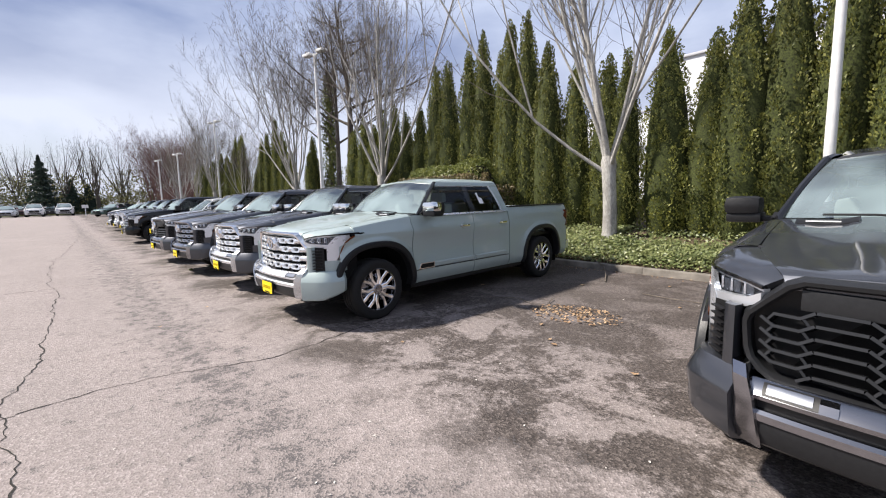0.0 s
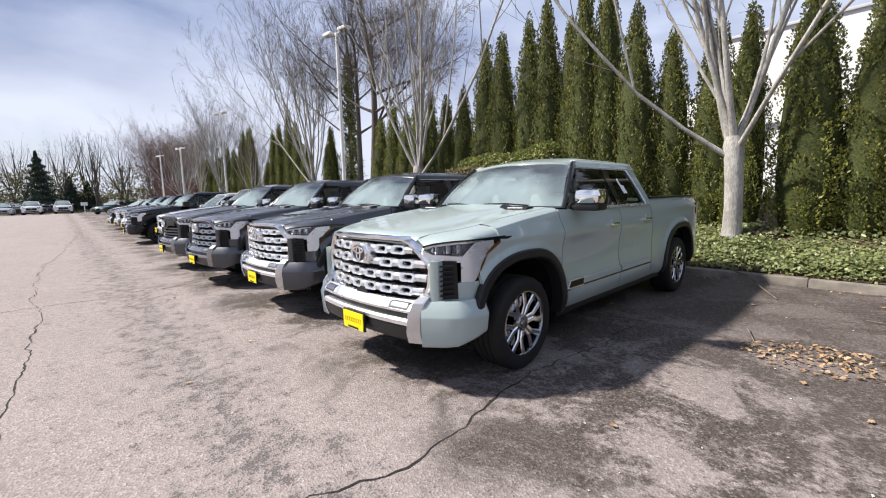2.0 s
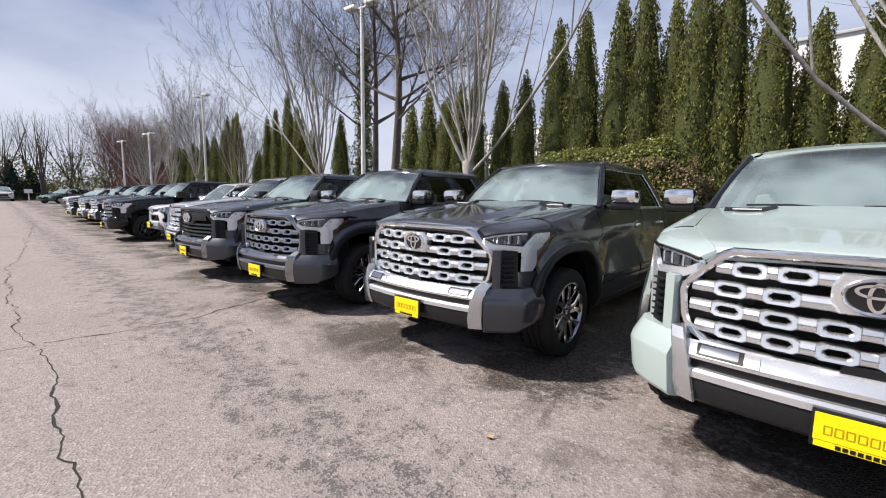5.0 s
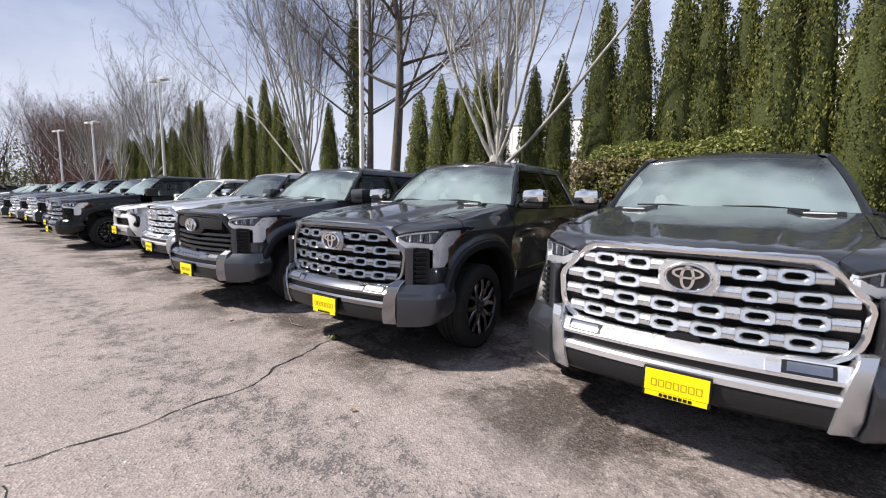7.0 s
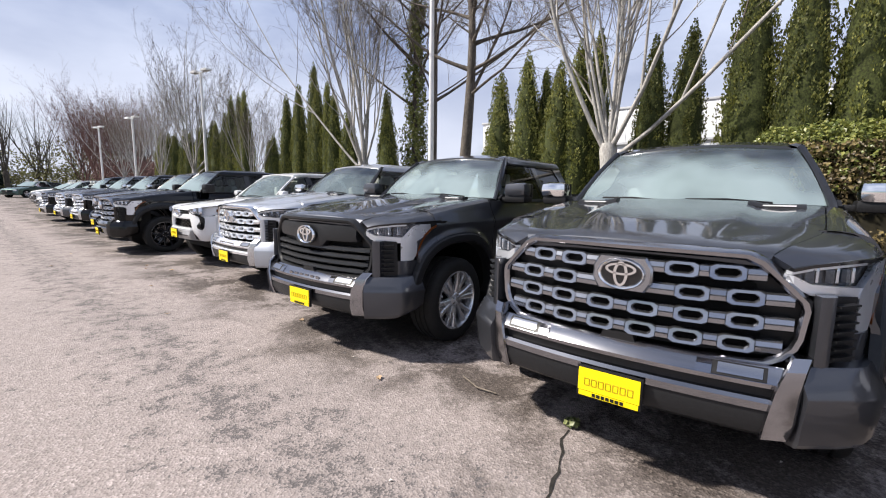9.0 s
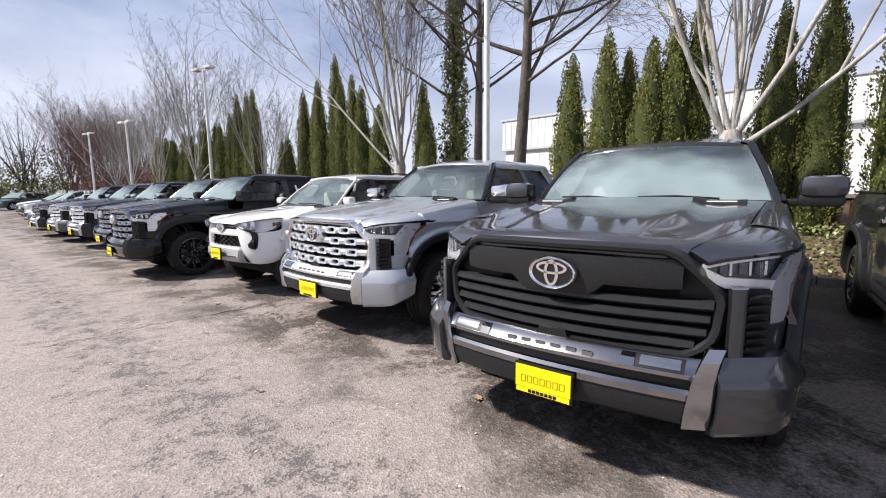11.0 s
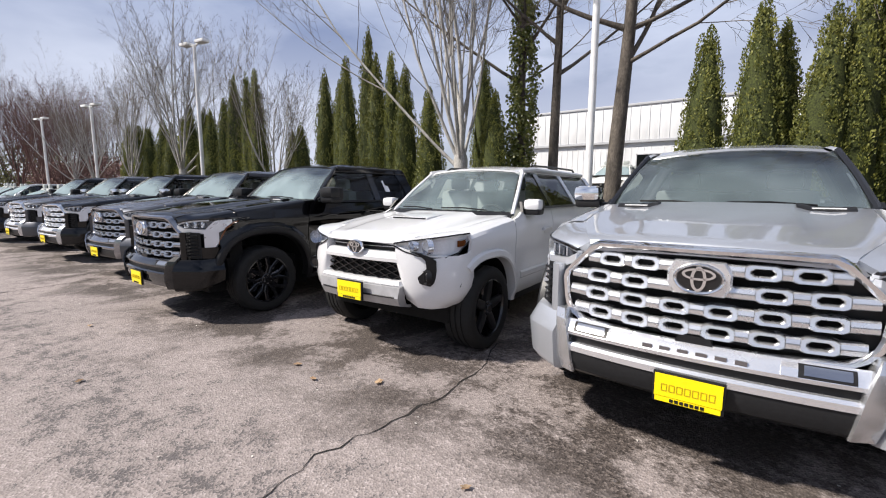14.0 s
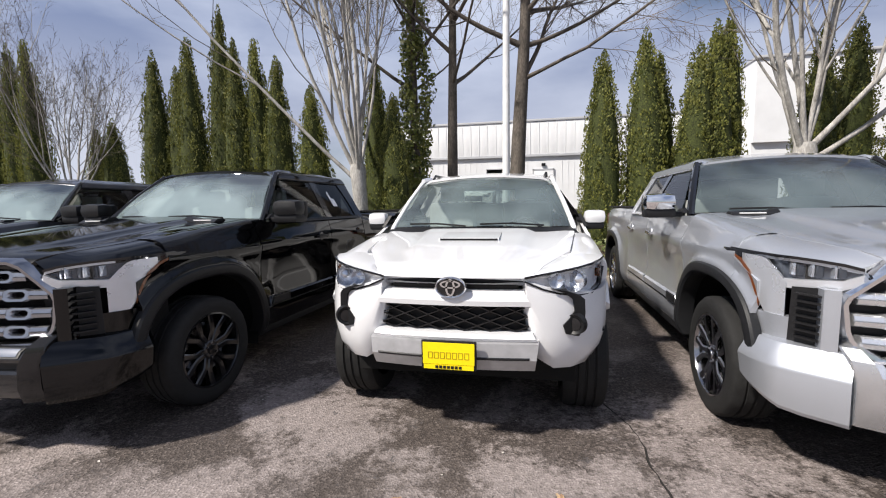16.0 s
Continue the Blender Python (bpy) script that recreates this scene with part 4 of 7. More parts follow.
def pickup(label, m, paint_mat, grille="chrome", flare=None, mirror=None, handle=None, bumper=None, chin=None, style="vee", rim=None, spoke=None, surround=None, paper=False, plated=True, moulding_badge=True, lettered=False, screen=None):
    """A full-size crew-cab pickup truck."""
    s = PICKUP
    flare, mirror, handle = flare or GREY_TRIM, mirror or CHROME, handle or CHROME
    bumper, surround = bumper or SATIN, surround or CHROME
    bars = BAR_SILVER if surround is CHROME else BAR_DARK
    root = thing("pickup_truck", label, "pickup truck", m, "pickup trucks parked in the row")
    shell(s, root, paint_mat, flare, mirror, handle, bumper, style, rim or DARKCHROME, spoke or CHROME, screen=screen)
    # face: dark core behind the grille and lamps
    core = Mb().loft([[(x, front_y(x) + o, z) for x in [lerp(-0.80, 0.80, k / 12) for k in range(13)]] + [(0.84, 0.7, z), (-0.84, 0.7, z)] for z, o in ((0.42, 0.10), (1.10, 0.085))])
    part("front_core", core, UNDER, root)
    outer = [(0.0, 1.172), (0.25, 1.172), (0.50, 1.166), (0.56, 1.14), (0.645, 1.055), (0.725, 0.968), (0.735, 0.93), (0.72, 0.80), (0.705, 0.755), (0.66, 0.70), (0.60, 0.665), (0.3, 0.655), (0.0, 0.655)]
    inner = [(0.0, 1.130), (0.25, 1.130), (0.480, 1.125), (0.533, 1.100), (0.605, 1.030), (0.674, 0.960), (0.686, 0.925), (0.674, 0.81), (0.658, 0.765), (0.618, 0.725), (0.57, 0.700), (0.3, 0.692), (0.0, 0.692)]

    def loop(half, dy, grow=0.0):
        pts = half + [(-x, z) for x, z in half[-2:0:-1]]
        return [(x * (1 + grow), front_y(x) + dy, z) for x, z in pts]
    mid = [(lerp(a[0], b[0], 0.35), lerp(a[1], b[1], 0.35)) for a, b in zip(outer, inner)]
    mid2 = [(lerp(a[0], b[0], 0.75), lerp(a[1], b[1], 0.75)) for a, b in zip(outer, inner)]
    t = Mb().grid([loop(outer, 0.09), loop(outer, 0.012), loop(mid, -0.022), loop(mid2, -0.018), loop(inner, 0.0), loop(inner, 0.07)], True)
    part("grille_surround", t, surround, root, sharp=28)
    t = Mb()
    back = [(x, front_y(x) + 0.065, z) for x, _, z in loop(inner, 0)]
    t.add(back, [tuple(range(len(back)))])
    part("grille_backing", t, BLACK_TRIM, root)

    def half_width(z):
        return along(((0.69, 0.555), (0.725, 0.615), (0.77, 0.658), (0.93, 0.686), (0.955, 0.674), (1.10, 0.533), (1.13, 0.46)), z)
    if grille == "chrome":
        for row, z in enumerate((1.066, 0.962, 0.858, 0.754)):
            t = Mb()
            xm = half_width(z) - 0.004
            spots = [c for c in (-0.475, -0.285, -0.095, 0.095, 0.285, 0.475) if not (row < 2 and abs(c) < 0.1)]
            if row == 0:
                spots = [-0.425, -0.25, 0.25, 0.425]
            spots = [c * xm / 0.635 if row else c for c in spots]
            cuts = [-xm] + [q for c in spots for q in (c - 0.070, c + 0.070)] + [xm]
            for a, b in zip(cuts[::2], cuts[1::2]):
                n = max(1, int((b - a) / 0.05))
                rings = []
                for k in range(n + 1):
                    x = lerp(a, b, k / n)
                    y = front_y(x)
                    rings.append([(x, y + 0.05, z - 0.029), (x, y + 0.006, z - 0.029), (x, y - 0.004, z - 0.023), (x, y - 0.008, z - 0.003), (x, y + 0.008, z - 0.002), (x, y + 0.008, z + 0.002), (x, y - 0.006, z + 0.003), (x, y + 0.002, z + 0.022), (x, y + 0.012, z + 0.029), (x, y + 0.05, z + 0.029)])
                t.loft(rings)
            for c in spots:
                hexo = [(-0.073, 0.026), (-0.050, 0.037), (0.050, 0.037), (0.073, 0.026), (0.073, -0.026), (0.050, -0.037), (-0.050, -0.037), (-0.073, -0.026)]
                hexi = [(-0.043, 0.004), (-0.029, 0.0155), (0.029, 0.0155), (0.043, 0.004), (0.043, -0.004), (0.029, -0.0155), (-0.029, -0.0155), (-0.043, -0.004)]
                hexm = [(lerp(p[0], q[0], 0.22), lerp(p[1], q[1], 0.22)) for p, q in zip(hexo, hexi)]
                hexn = [(lerp(p[0], q[0], 0.80), lerp(p[1], q[1], 0.80)) for p, q in zip(hexo, hexi)]
                y = front_y(c)
                tilt = 0.5 * c
                t.grid([[(c + x, y + d + tilt * x + 0.26 * h, z + h) for x, h in hx] for hx, d in ((hexo, 0.05), (hexo, 0.008), (hexm, -0.004), (hexn, -0.003), (hexi, 0.008), (hexi, 0.045))], True)
            part("grille_bar", t, bars, root, sharp=28)
        oct_ = [(-0.138, 0.032), (-0.108, 0.085), (0.108, 0.085), (0.138, 0.032), (0.138, -0.032), (0.108, -0.085), (-0.108, -0.085), (-0.138, -0.032)]
        t = Mb().loft([[(x * k, d, 1.018 + h * k) for x, h in oct_] for k, d in ((1.0, 0.05), (1.0, -0.012), (0.93, -0.024))])
        part("emblem_plate", t, bars, root)
        badge(root, -0.028, 1.018, 0.112, 0.078, GLOSS_BLACK, CHROME)
    elif grille == "bars":
        for z in (0.730, 0.790, 0.850, 0.910):
            xm = half_width(z) - 0.004
            rings = []
            for k in range(21):
                x = lerp(-xm, xm, k / 20)
                y = front_y(x) + 0.012 * (1 - smooth(xm - 0.16, xm - 0.10, abs(x)))
                rings.append([(x, y + 0.06, z - 0.022), (x, y + 0.010, z - 0.024), (x, y - 0.006, z - 0.012), (x, y - 0.002, z + 0.008), (x, y + 0.014, z + 0.018), (x, y + 0.06, z + 0.020)])
            part("grille_bar", Mb().loft(rings), BAR_BLACK, root)
        rings = [[(x, front_y(x) + 0.05, z0), (x, front_y(x) - 0.002, z0 + 0.008), (x, front_y(x) - 0.012, z0 + 0.05), (x, front_y(x) + 0.002, 1.108), (x, front_y(x) + 0.05, 1.116)] for x in [lerp(-0.56, 0.56, k / 28) for k in range(29)] for z0 in (lerp(0.905, 0.965, smooth(0.17, 0.24, abs(x))) + 0.12 * max(0, abs(x) - 0.50),)]
        part("grille_header", Mb().loft(rings), GREY_TRIM, root)
        badge(root, -0.030, 1.012, 0.125, 0.084, GLOSS_BLACK, CHROME)
    else:
        t = Mb()
        period, ww = 0.36, 0.013
        wave = ((0.0, 0.0), (0.10, 0.0), (0.15, 0.034), (0.31, 0.034), (0.36, 0.0))
        for r in range(6):
            z0 = 0.705 + r * 0.056
            for c in range(-3, 3):
                for (u0, h0), (u1, h1) in zip(wave, wave[1:]):
                    xa, xb = c * period + u0 + 0.13, c * period + u1 + 0.13
                    za, zb = z0 + h0, z0 + h1
                    if max(abs(xa), abs(xb)) < min(half_width(za), half_width(zb)) and max(za, zb) < 1.02:
                        t.beam((xa, front_y(xa) + 0.012, za), (xb, front_y(xb) + 0.012, zb), 0.05, ww, (0, 0.2, 1))
                for u in (0.125, 0.335):
                    xa = c * period + u + 0.13
                    if r < 5 and abs(xa) + 0.03 < half_width(z0):
                        d = 0.028 if u < 0.2 else -0.028
                        t.beam((xa - d, front_y(xa) + 0.016, z0 + 0.056), (xa, front_y(xa) + 0.016, z0 + 0.017), 0.05, ww * 0.8, (0, 0.2, 1))
        part("honeycomb_grille", t, BAR_BLACK, root)
        rings = [[(x, front_y(x) + 0.05, 1.02), (x, front_y(x) + 0.0, 1.025), (x, front_y(x) - 0.004, 1.06), (x, front_y(x) + 0.004, 1.112), (x, front_y(x) + 0.05, 1.116)] for x in [lerp(-0.50, 0.50, k / 14) for k in range(15)]]
        part("grille_header", Mb().loft(rings), GREY_TRIM, root)

    # bumper
    def rail_bar(name, prof, half, mat, lift=0.55):
        rings = []
        for k in range(21):
            x = lerp(-half, half, k / 20)
            rings.append([(x, y + lift * front_y(x), z) for y, z in prof])
        return part(name, Mb().loft(rings), mat, root)
    rail_bar("bumper_ledge", [(0.05, 0.672), (-0.012, 0.690), (-0.050, 0.668), (-0.078, 0.632), (-0.074, 0.612), (0.05, 0.612)], 0.650, bumper)
    rail_bar("lower_intake", [(0.05, 0.615), (-0.045, 0.615), (-0.045, 0.560), (0.05, 0.560)], 0.62, BLACK_TRIM)
    rail_bar("bumper_strip", [(0.05, 0.566), (-0.074, 0.566), (-0.090, 0.552), (-0.088, 0.520), (0.05, 0.520)], 0.628, bumper)
    rail_bar("lower_valance", [(0.06, 0.524), (-0.076, 0.524), (-0.082, 0.470), (-0.055, 0.405), (0.0, 0.370), (0.10, 0.372)], 0.618, chin or GREY_TRIM)
    part("radar_cover", Mb().loft([[(-0.085, y, 0.678), (-0.070, y, 0.722), (0.070, y, 0.722), (0.085, y, 0.678)] for y in (0.04, -0.018)]), BLACK_TRIM, root)
    for sx in (1, -1):
        rows = [[(sx * x, y + 0.55 * front_y(x), z) for x in (0.405, 0.44, 0.50, 0.56, 0.600)] for y, z in ((-0.030, 0.684), (-0.056, 0.668), (-0.078, 0.636))]
        fog = part("fog_lamp_recess", Mb().panel(rows, (0, 0.02, -0.004)), BLACK_TRIM, root)
        rows = [[(sx * x, y - 0.004 + 0.55 * front_y(x), z) for x in (0.425, 0.46, 0.50, 0.55, 0.585)] for y, z in ((-0.038, 0.682), (-0.056, 0.668), (-0.070, 0.646))]
        part("fog_lamp", Mb().panel(rows, (0, 0.01, -0.002)), BAR_DARK, fog)
        rows = [[(sx * x, y + 0.55 * front_y(x), z) for x in (0.345, 0.372, 0.405)] for y, z in ((-0.030, 0.682), (-0.060, 0.668), (-0.082, 0.634))]
        part("fog_lamp_rim", Mb().panel(rows, (0, 0.02, -0.004)), bumper, fog)
    if lettered:
        for k in range(6):
            x = -0.20 + k * 0.08
            part("letter_bar", Mb().box(x - 0.024, x + 0.024, -0.0685, -0.058, 0.640, 0.660), DARKCHROME, root)
    cols = [((0.672, 0.050), (0.742, 0.080), 0.742), ((0.652, -0.008), (0.728, 0.032), 0.695), ((0.622, -0.040), (0.712, 0.000), 0.605), ((0.600, -0.036), (0.704, 0.004), 0.470), ((0.592, -0.010), (0.692, 0.034), 0.385)]
    t = Mb().panel([[(a[0], a[1], z), (lerp(a[0], b[0], 0.08), a[1] - 0.012, z), (lerp(a[0], b[0], 0.92), b[1] - 0.010, z), (b[0], b[1], z)] for a, b, z in cols], (0, 0.12, 0))
    both("bumper_corner_trim", t, bumper if bumper is not SATIN else SATIN_DARK, root, sharp=25)
    path = [(0.715, 0.012, 0), (0.78, 0.062, 0.2), (0.85, 0.116, 0.4), (0.922, 0.175, 0.6), (0.955, 0.225, 0.7), (0.978, 0.33, 0.85), (0.987, 0.385, 1.0), (0.990, 0.41, 1.0)]
    rows = []
    for i, (x, y, _) in enumerate(path):
        a, b = path[max(0, i - 1)], path[min(len(path) - 1, i + 1)]
        n = Vector((b[1] - a[1], -(b[0] - a[0]), 0)).normalized()
        lift = 0.085 * smooth(2, 7, i)
        rows.append([(x + n.x * o, y + n.y * o, z) for o, z in ((-0.05, 0.362 + lift), (0.0, 0.372 + lift), (0.012, 0.392 + lift), (0.030, 0.590), (0.026, 0.604), (-0.026, 0.700), (-0.034, 0.708), (-0.12, 0.722))])
    both("bumper_end", Mb().panel(rows, (-0.04, 0.05, 0)), paint_mat, root, sharp=22)

    # headlamps
    lamp = [(0.640, 0.118), (0.70, 0.150), (0.77, 0.198), (0.83, 0.252), (0.885, 0.325), (0.925, 0.42), (0.950, 0.53), (0.964, 0.66)]
    top = [1.092, 1.110, 1.122, 1.130, 1.134, 1.138, 1.141, 1.143]
    low = [1.066, 1.032, 1.026, 1.020, 1.016, 1.030, 1.075, 1.122]

    def lamp_rows(out, ids, a, b, n=4):
        rows = []
        for i in ids:
            p, q = lamp[max(0, i - 1)], lamp[min(len(lamp) - 1, i + 1)]
            nn = Vector((q[1] - p[1], -(q[0] - p[0]))).normalized()
            rows.append([(lamp[i][0] + nn.x * out, lamp[i][1] + nn.y * out, lerp(a[i], b[i], j / n)) for j in range(n + 1)])
        return rows
    every = range(8)
    for o in both("headlamp_lens", Mb().panel(lamp_rows(0.014, every, low, top), (-0.01, 0.02, 0)), LENS, root, sharp=50):
        o.visible_shadow = False
    both("headlamp_housing", Mb().panel(lamp_rows(-0.022, every, low, top), (-0.02, 0.03, 0)), LAMP_DARK, root)
    both("headlamp_brow", Mb().panel(lamp_rows(0.017, every, [z - 0.004 for z in top], [z + 0.010 for z in top], 1), (-0.02, 0.03, 0)), GLOSS_BLACK, root)
    both("lamp_top_bezel", Mb().panel(lamp_rows(0.004, range(0, 5), [z - 0.018 for z in top], [z - 0.004 for z in top], 1), (-0.02, 0.02, 0)), BEZEL, root)
    # wing top between bonnet edge and lamp, and the wing's nose below the lamp
    cover = []
    for i in range(8):
        e = bonnet_edge(s, lerp(0.045, 0.60, i / 7))
        q = Vector((lamp[i][0] + 0.006, lamp[i][1], top[i] + 0.010))
        cover.append([(lerp(e.x, q.x, lerp(k / 4, a, i / 7)), lerp(e.y, q.y, lerp(k / 4, a, i / 7)), lerp(e.z, q.z, lerp(k / 4, b, i / 7))) for k, a, b in ((0, 0, 0), (1, 0.35, 0.03), (2, 0.68, 0.20), (3, 0.90, 0.55), (4, 1, 1))])
    both("lamp_surround", Mb().panel(cover, (0, 0.02, -0.03)), paint_mat, root, sharp=60)
    both("wing_nose", Mb().panel(side_rows(s, 0.40, s.front - 0.002, lambda y: along(((0.40, 0.99), (0.53, 1.06), (0.60, 1.10)), y), 6, 8), (-0.03, 0, 0)), paint_mat, root)
    for i, f in ((1, 0.35), (2, 0.35), (3, 0.25)):
        x, y = lerp(lamp[i][0], lamp[i + 1][0], f), lerp(lamp[i][1], lamp[i + 1][1], f)
        both("lamp_projector", Mb().box(x - 0.005, x + 0.005, y - 0.008, y + 0.03, 1.044, 1.106, 0.002), LED, root)
        both("lamp_reflector_bowl", Mb().box(x - 0.040, x - 0.008, y - 0.016, y + 0.01, 1.042, 1.102, 0.008), LAMP_DARK, root)
    # bright bezel under the lamp, turning down into the leg at the corner
    both("lamp_trim_bar", Mb().panel(lamp_rows(0.020, range(0, 5), [z - 0.040 for z in low], [z + 0.006 for z in low], 2), (-0.02, 0.03, 0)), BEZEL, root)
    rows = []
    for x, y, a, b in ((0.860, 0.284, 0.832, 1.005), (0.870, 0.302, 0.828, 1.030), (0.890, 0.332, 0.826, 1.070), (0.908, 0.376, 0.830, 1.112), (0.918, 0.404, 0.870, 1.122), (0.930, 0.446, 0.960, 1.126), (0.944, 0.490, 1.030, 1.128), (0.956, 0.545, 1.080, 1.130)):
        rows.append([(x + 0.014, y - 0.014, lerp(a, b, j / 4)) for j in range(5)])
    both("lamp_leg", Mb().panel(rows, (-0.02, 0.03, 0)), BEZEL, root, sharp=50)
    rows = []
    for x, y, a, b in ((0.926, 0.398, 0.852, 0.880), (0.934, 0.426, 0.922, 0.958), (0.946, 0.470, 1.006, 1.040), (0.960, 0.546, 1.076, 1.098), (0.970, 0.63, 1.112, 1.124)):
        rows.append([(x + 0.013, y - 0.008, lerp(a, b, j / 2)) for j in range(3)])
    both("amber_marker", Mb().panel(rows, (-0.02, 0.02, 0)), AMBER, root, sharp=50)
    rows = []
    for x, y, a, b in ((0.936, 0.455, 1.075, 1.140), (0.950, 0.51, 1.098, 1.143), (0.964, 0.59, 1.112, 1.146), (0.974, 0.70, 1.128, 1.146), (0.976, 0.735, 1.138, 1.144)):
        rows.append([(x + 0.014, y - 0.004, lerp(a, b, j / 2)) for j in range(3)])
    both("lamp_tail", Mb().panel(rows, (-0.02, 0.02, 0)), GLOSS_BLACK, root, sharp=50)
    duct = Mb().add([(0.785, 0.150, 0.715), (0.872, 0.240, 0.715), (0.864, 0.238, 0.992), (0.778, 0.150, 0.998)], [(0, 1, 2, 3)])
    cheek = Mb().panel([[(x, y, z) for x, y in ((0.728, 0.118), (0.742, 0.080), (0.768, 0.092), (0.792, 0.116), (0.794, 0.150))] for z in (0.705, 0.80, 0.90, 1.0)], (-0.01, 0.05, 0))
    both("grille_cheek", cheek, paint_mat, root, sharp=30)
    both("air_duct", duct, BLACK_TRIM, root)
    for k in range(7):
        z = 0.745 + k * 0.036
        both("duct_slat", Mb().beam((0.795, 0.128, z), (0.862, 0.205, z + 0.004), 0.03, 0.008), BLACK_TRIM, root)
    both("fender_nose", Mb().panel([[(0.862, 0.235, z), (0.905, 0.300, z), (0.932, 0.39, z), (0.942, 0.46, z)] for z in (0.70, 0.76, 0.832)], (-0.03, 0.05, 0)), paint_mat, root)
    # bonnet vents and small plates
    t = Mb()
    rows = [[(x, y, hood_z(s, x, y) + h) for x in (0.42, 0.52, 0.62, 0.72)] for y, h in ((1.30, 0.003), (1.34, 0.022), (1.40, 0.020), (1.43, 0.0))]
    both("bonnet_vent", t.panel(rows, (0, 0, -0.02)), BLACK_TRIM, root)
    both("vent_lettering", Mb().box(0.50, 0.67, 1.318, 1.328, hood_z(s, 0.6, 1.33) + 0.016, hood_z(s, 0.6, 1.33) + 0.024), WHITE_MARK, root)
    if moulding_badge:
        x = side_x(s, 1.72, 0.60) + 0.018
        t = Mb().loft([[(x + d, y, z) for y, z in ((1.60, 0.563), (1.64, 0.643), (1.90, 0.643), (1.90, 0.563))] for d in (-0.01, 0.006)])
        both("door_badge", t, CHROME, root)
        t = Mb().loft([[(x + d, y, z) for y, z in ((1.625, 0.573), (1.652, 0.633), (1.888, 0.633), (1.888, 0.573))] for d in (0.0, 0.0085)])
        both("door_badge_field", t, BLACK_TRIM, root)
    if plated:
        plate(root, -0.115, 0.468)
    if paper:
        x = rail_x(s, 1.52) + 0.003
        t = Mb().loft([[(x + (z - 1.52) * -0.6 + d, y, z) for y, z in ((3.02, 1.44), (3.02, 1.60), (3.06, 1.62), (3.06, 1.54), (3.12, 1.53), (3.12, 1.44))] for d in (0.0, 0.003)])
        both("window_paper", t, PAPER, root)
    return root


def sport_utility(label, m, paint_mat):
    """A mid-size off-road sport utility vehicle."""
    s = SUV
    root = thing("sport_utility_vehicle", label, "suv", m)
    shell(s, root, paint_mat, paint_mat, paint_mat, paint_mat, SATIN, "five", GLOSS_BLACK, GREY_TRIM, screen=CLEAR_SCREEN)
    fy = lambda x: 0.16 * x * x
    core = Mb().loft([[(x, fy(x) + o, z) for x in [lerp(-0.62, 0.62, k / 12) for k in range(13)]] + [(0.70, 0.6, z), (-0.70, 0.6, z)] for z, o in ((0.46, 0.12), (1.02, 0.10))])
    part("front_core", core, UNDER, root)

    def band(name, half_top, half_low, prof, mat, n=16, bow=1.0, sharp=28):
        rows = []
        for y, z, t in prof:
            h = lerp(half_low, half_top, t)
            rows.append([(q * h, y + bow * fy(q * h), z) for q in [lerp(-1, 1, k / n) for k in range(n + 1)]])
        return part(name, Mb().panel(rows, (0, 0.09, 0)), mat, root, sharp=sharp)
    band("grille_header", 0.46, 0.45, [(0.03, 1.040, 1), (0.0, 1.030, 1), (-0.005, 1.012, 0.5), (0.02, 1.008, 0)], paint_mat)
    band("upper_grille", 0.42, 0.36, [(0.045, 1.010, 1), (0.05, 0.935, 0)], BLACK_TRIM)
    band("grille_blade", 0.405, 0.40, [(0.02, 0.985, 1), (0.0, 0.978, 1), (0.02, 0.968, 0)], CHROME)
    band("bumper_face", 0.41, 0.47, [(0.035, 0.940, 1), (0.0, 0.930, 1), (-0.025, 0.885, 0.6), (-0.02, 0.855, 0.2), (0.02, 0.848, 0)], paint_mat)
    band("lower_grille", 0.45, 0.45, [(0.05, 0.850, 1), (0.055, 0.695, 0)], BLACK_TRIM)
    t = Mb()
    for r in range(5):
        z = 0.705 + r * 0.029
        for c in range(-6, 6):
            a, b = c * 0.072, (c + 1) * 0.072
            up = 0.014 if (c + r) % 2 else -0.014
            t.beam((a, fy(a) + 0.03, z + 0.012 - up), (b, fy(b) + 0.03, z + 0.012 + up), 0.03, 0.006)
    part("grille_mesh", t, GLOSS_BLACK, root)
    band("bumper_lip", 0.46, 0.49, [(0.03, 0.700, 1), (-0.03, 0.695, 1), (-0.045, 0.675, 0.6), (-0.03, 0.655, 0)], paint_mat)
    band("skid_plate", 0.49, 0.47, [(-0.02, 0.660, 1), (-0.055, 0.650, 1), (-0.065, 0.560, 0.4), (-0.03, 0.490, 0), (0.10, 0.455, 0)], plain("skid_silver", (0.42, 0.42, 0.43), 0.4, 0.5))
    band("skid_groove", 0.44, 0.44, [(-0.066, 0.575, 1), (-0.069, 0.570, 1), (-0.066, 0.560, 0)], GREY_TRIM)
    # bumper corners with the swept fog-lamp hooks
    path = [(0.42, 0.020), (0.50, 0.028), (0.60, 0.062), (0.70, 0.115), (0.79, 0.195), (0.86, 0.295), (0.895, 0.37), (0.905, 0.425)]
    zt = [1.000, 0.975, 0.945, 0.925, 0.915, 0.915, 0.93, 0.96]
    zl = [0.82, 0.54, 0.470, 0.462, 0.470, 0.505, 0.55, 0.60]
    rows = []
    for i, (x, y) in enumerate(path):
        rows.append([(x - o * 0.4, y + o, lerp(zl[i], zt[i], j / 6)) for j, o in enumerate((0.06, 0.012, -0.006, -0.012, -0.012, -0.006, 0.004))])
    both("bumper_corner", Mb().panel(rows, (-0.03, 0.10, 0)), paint_mat, root, sharp=50)
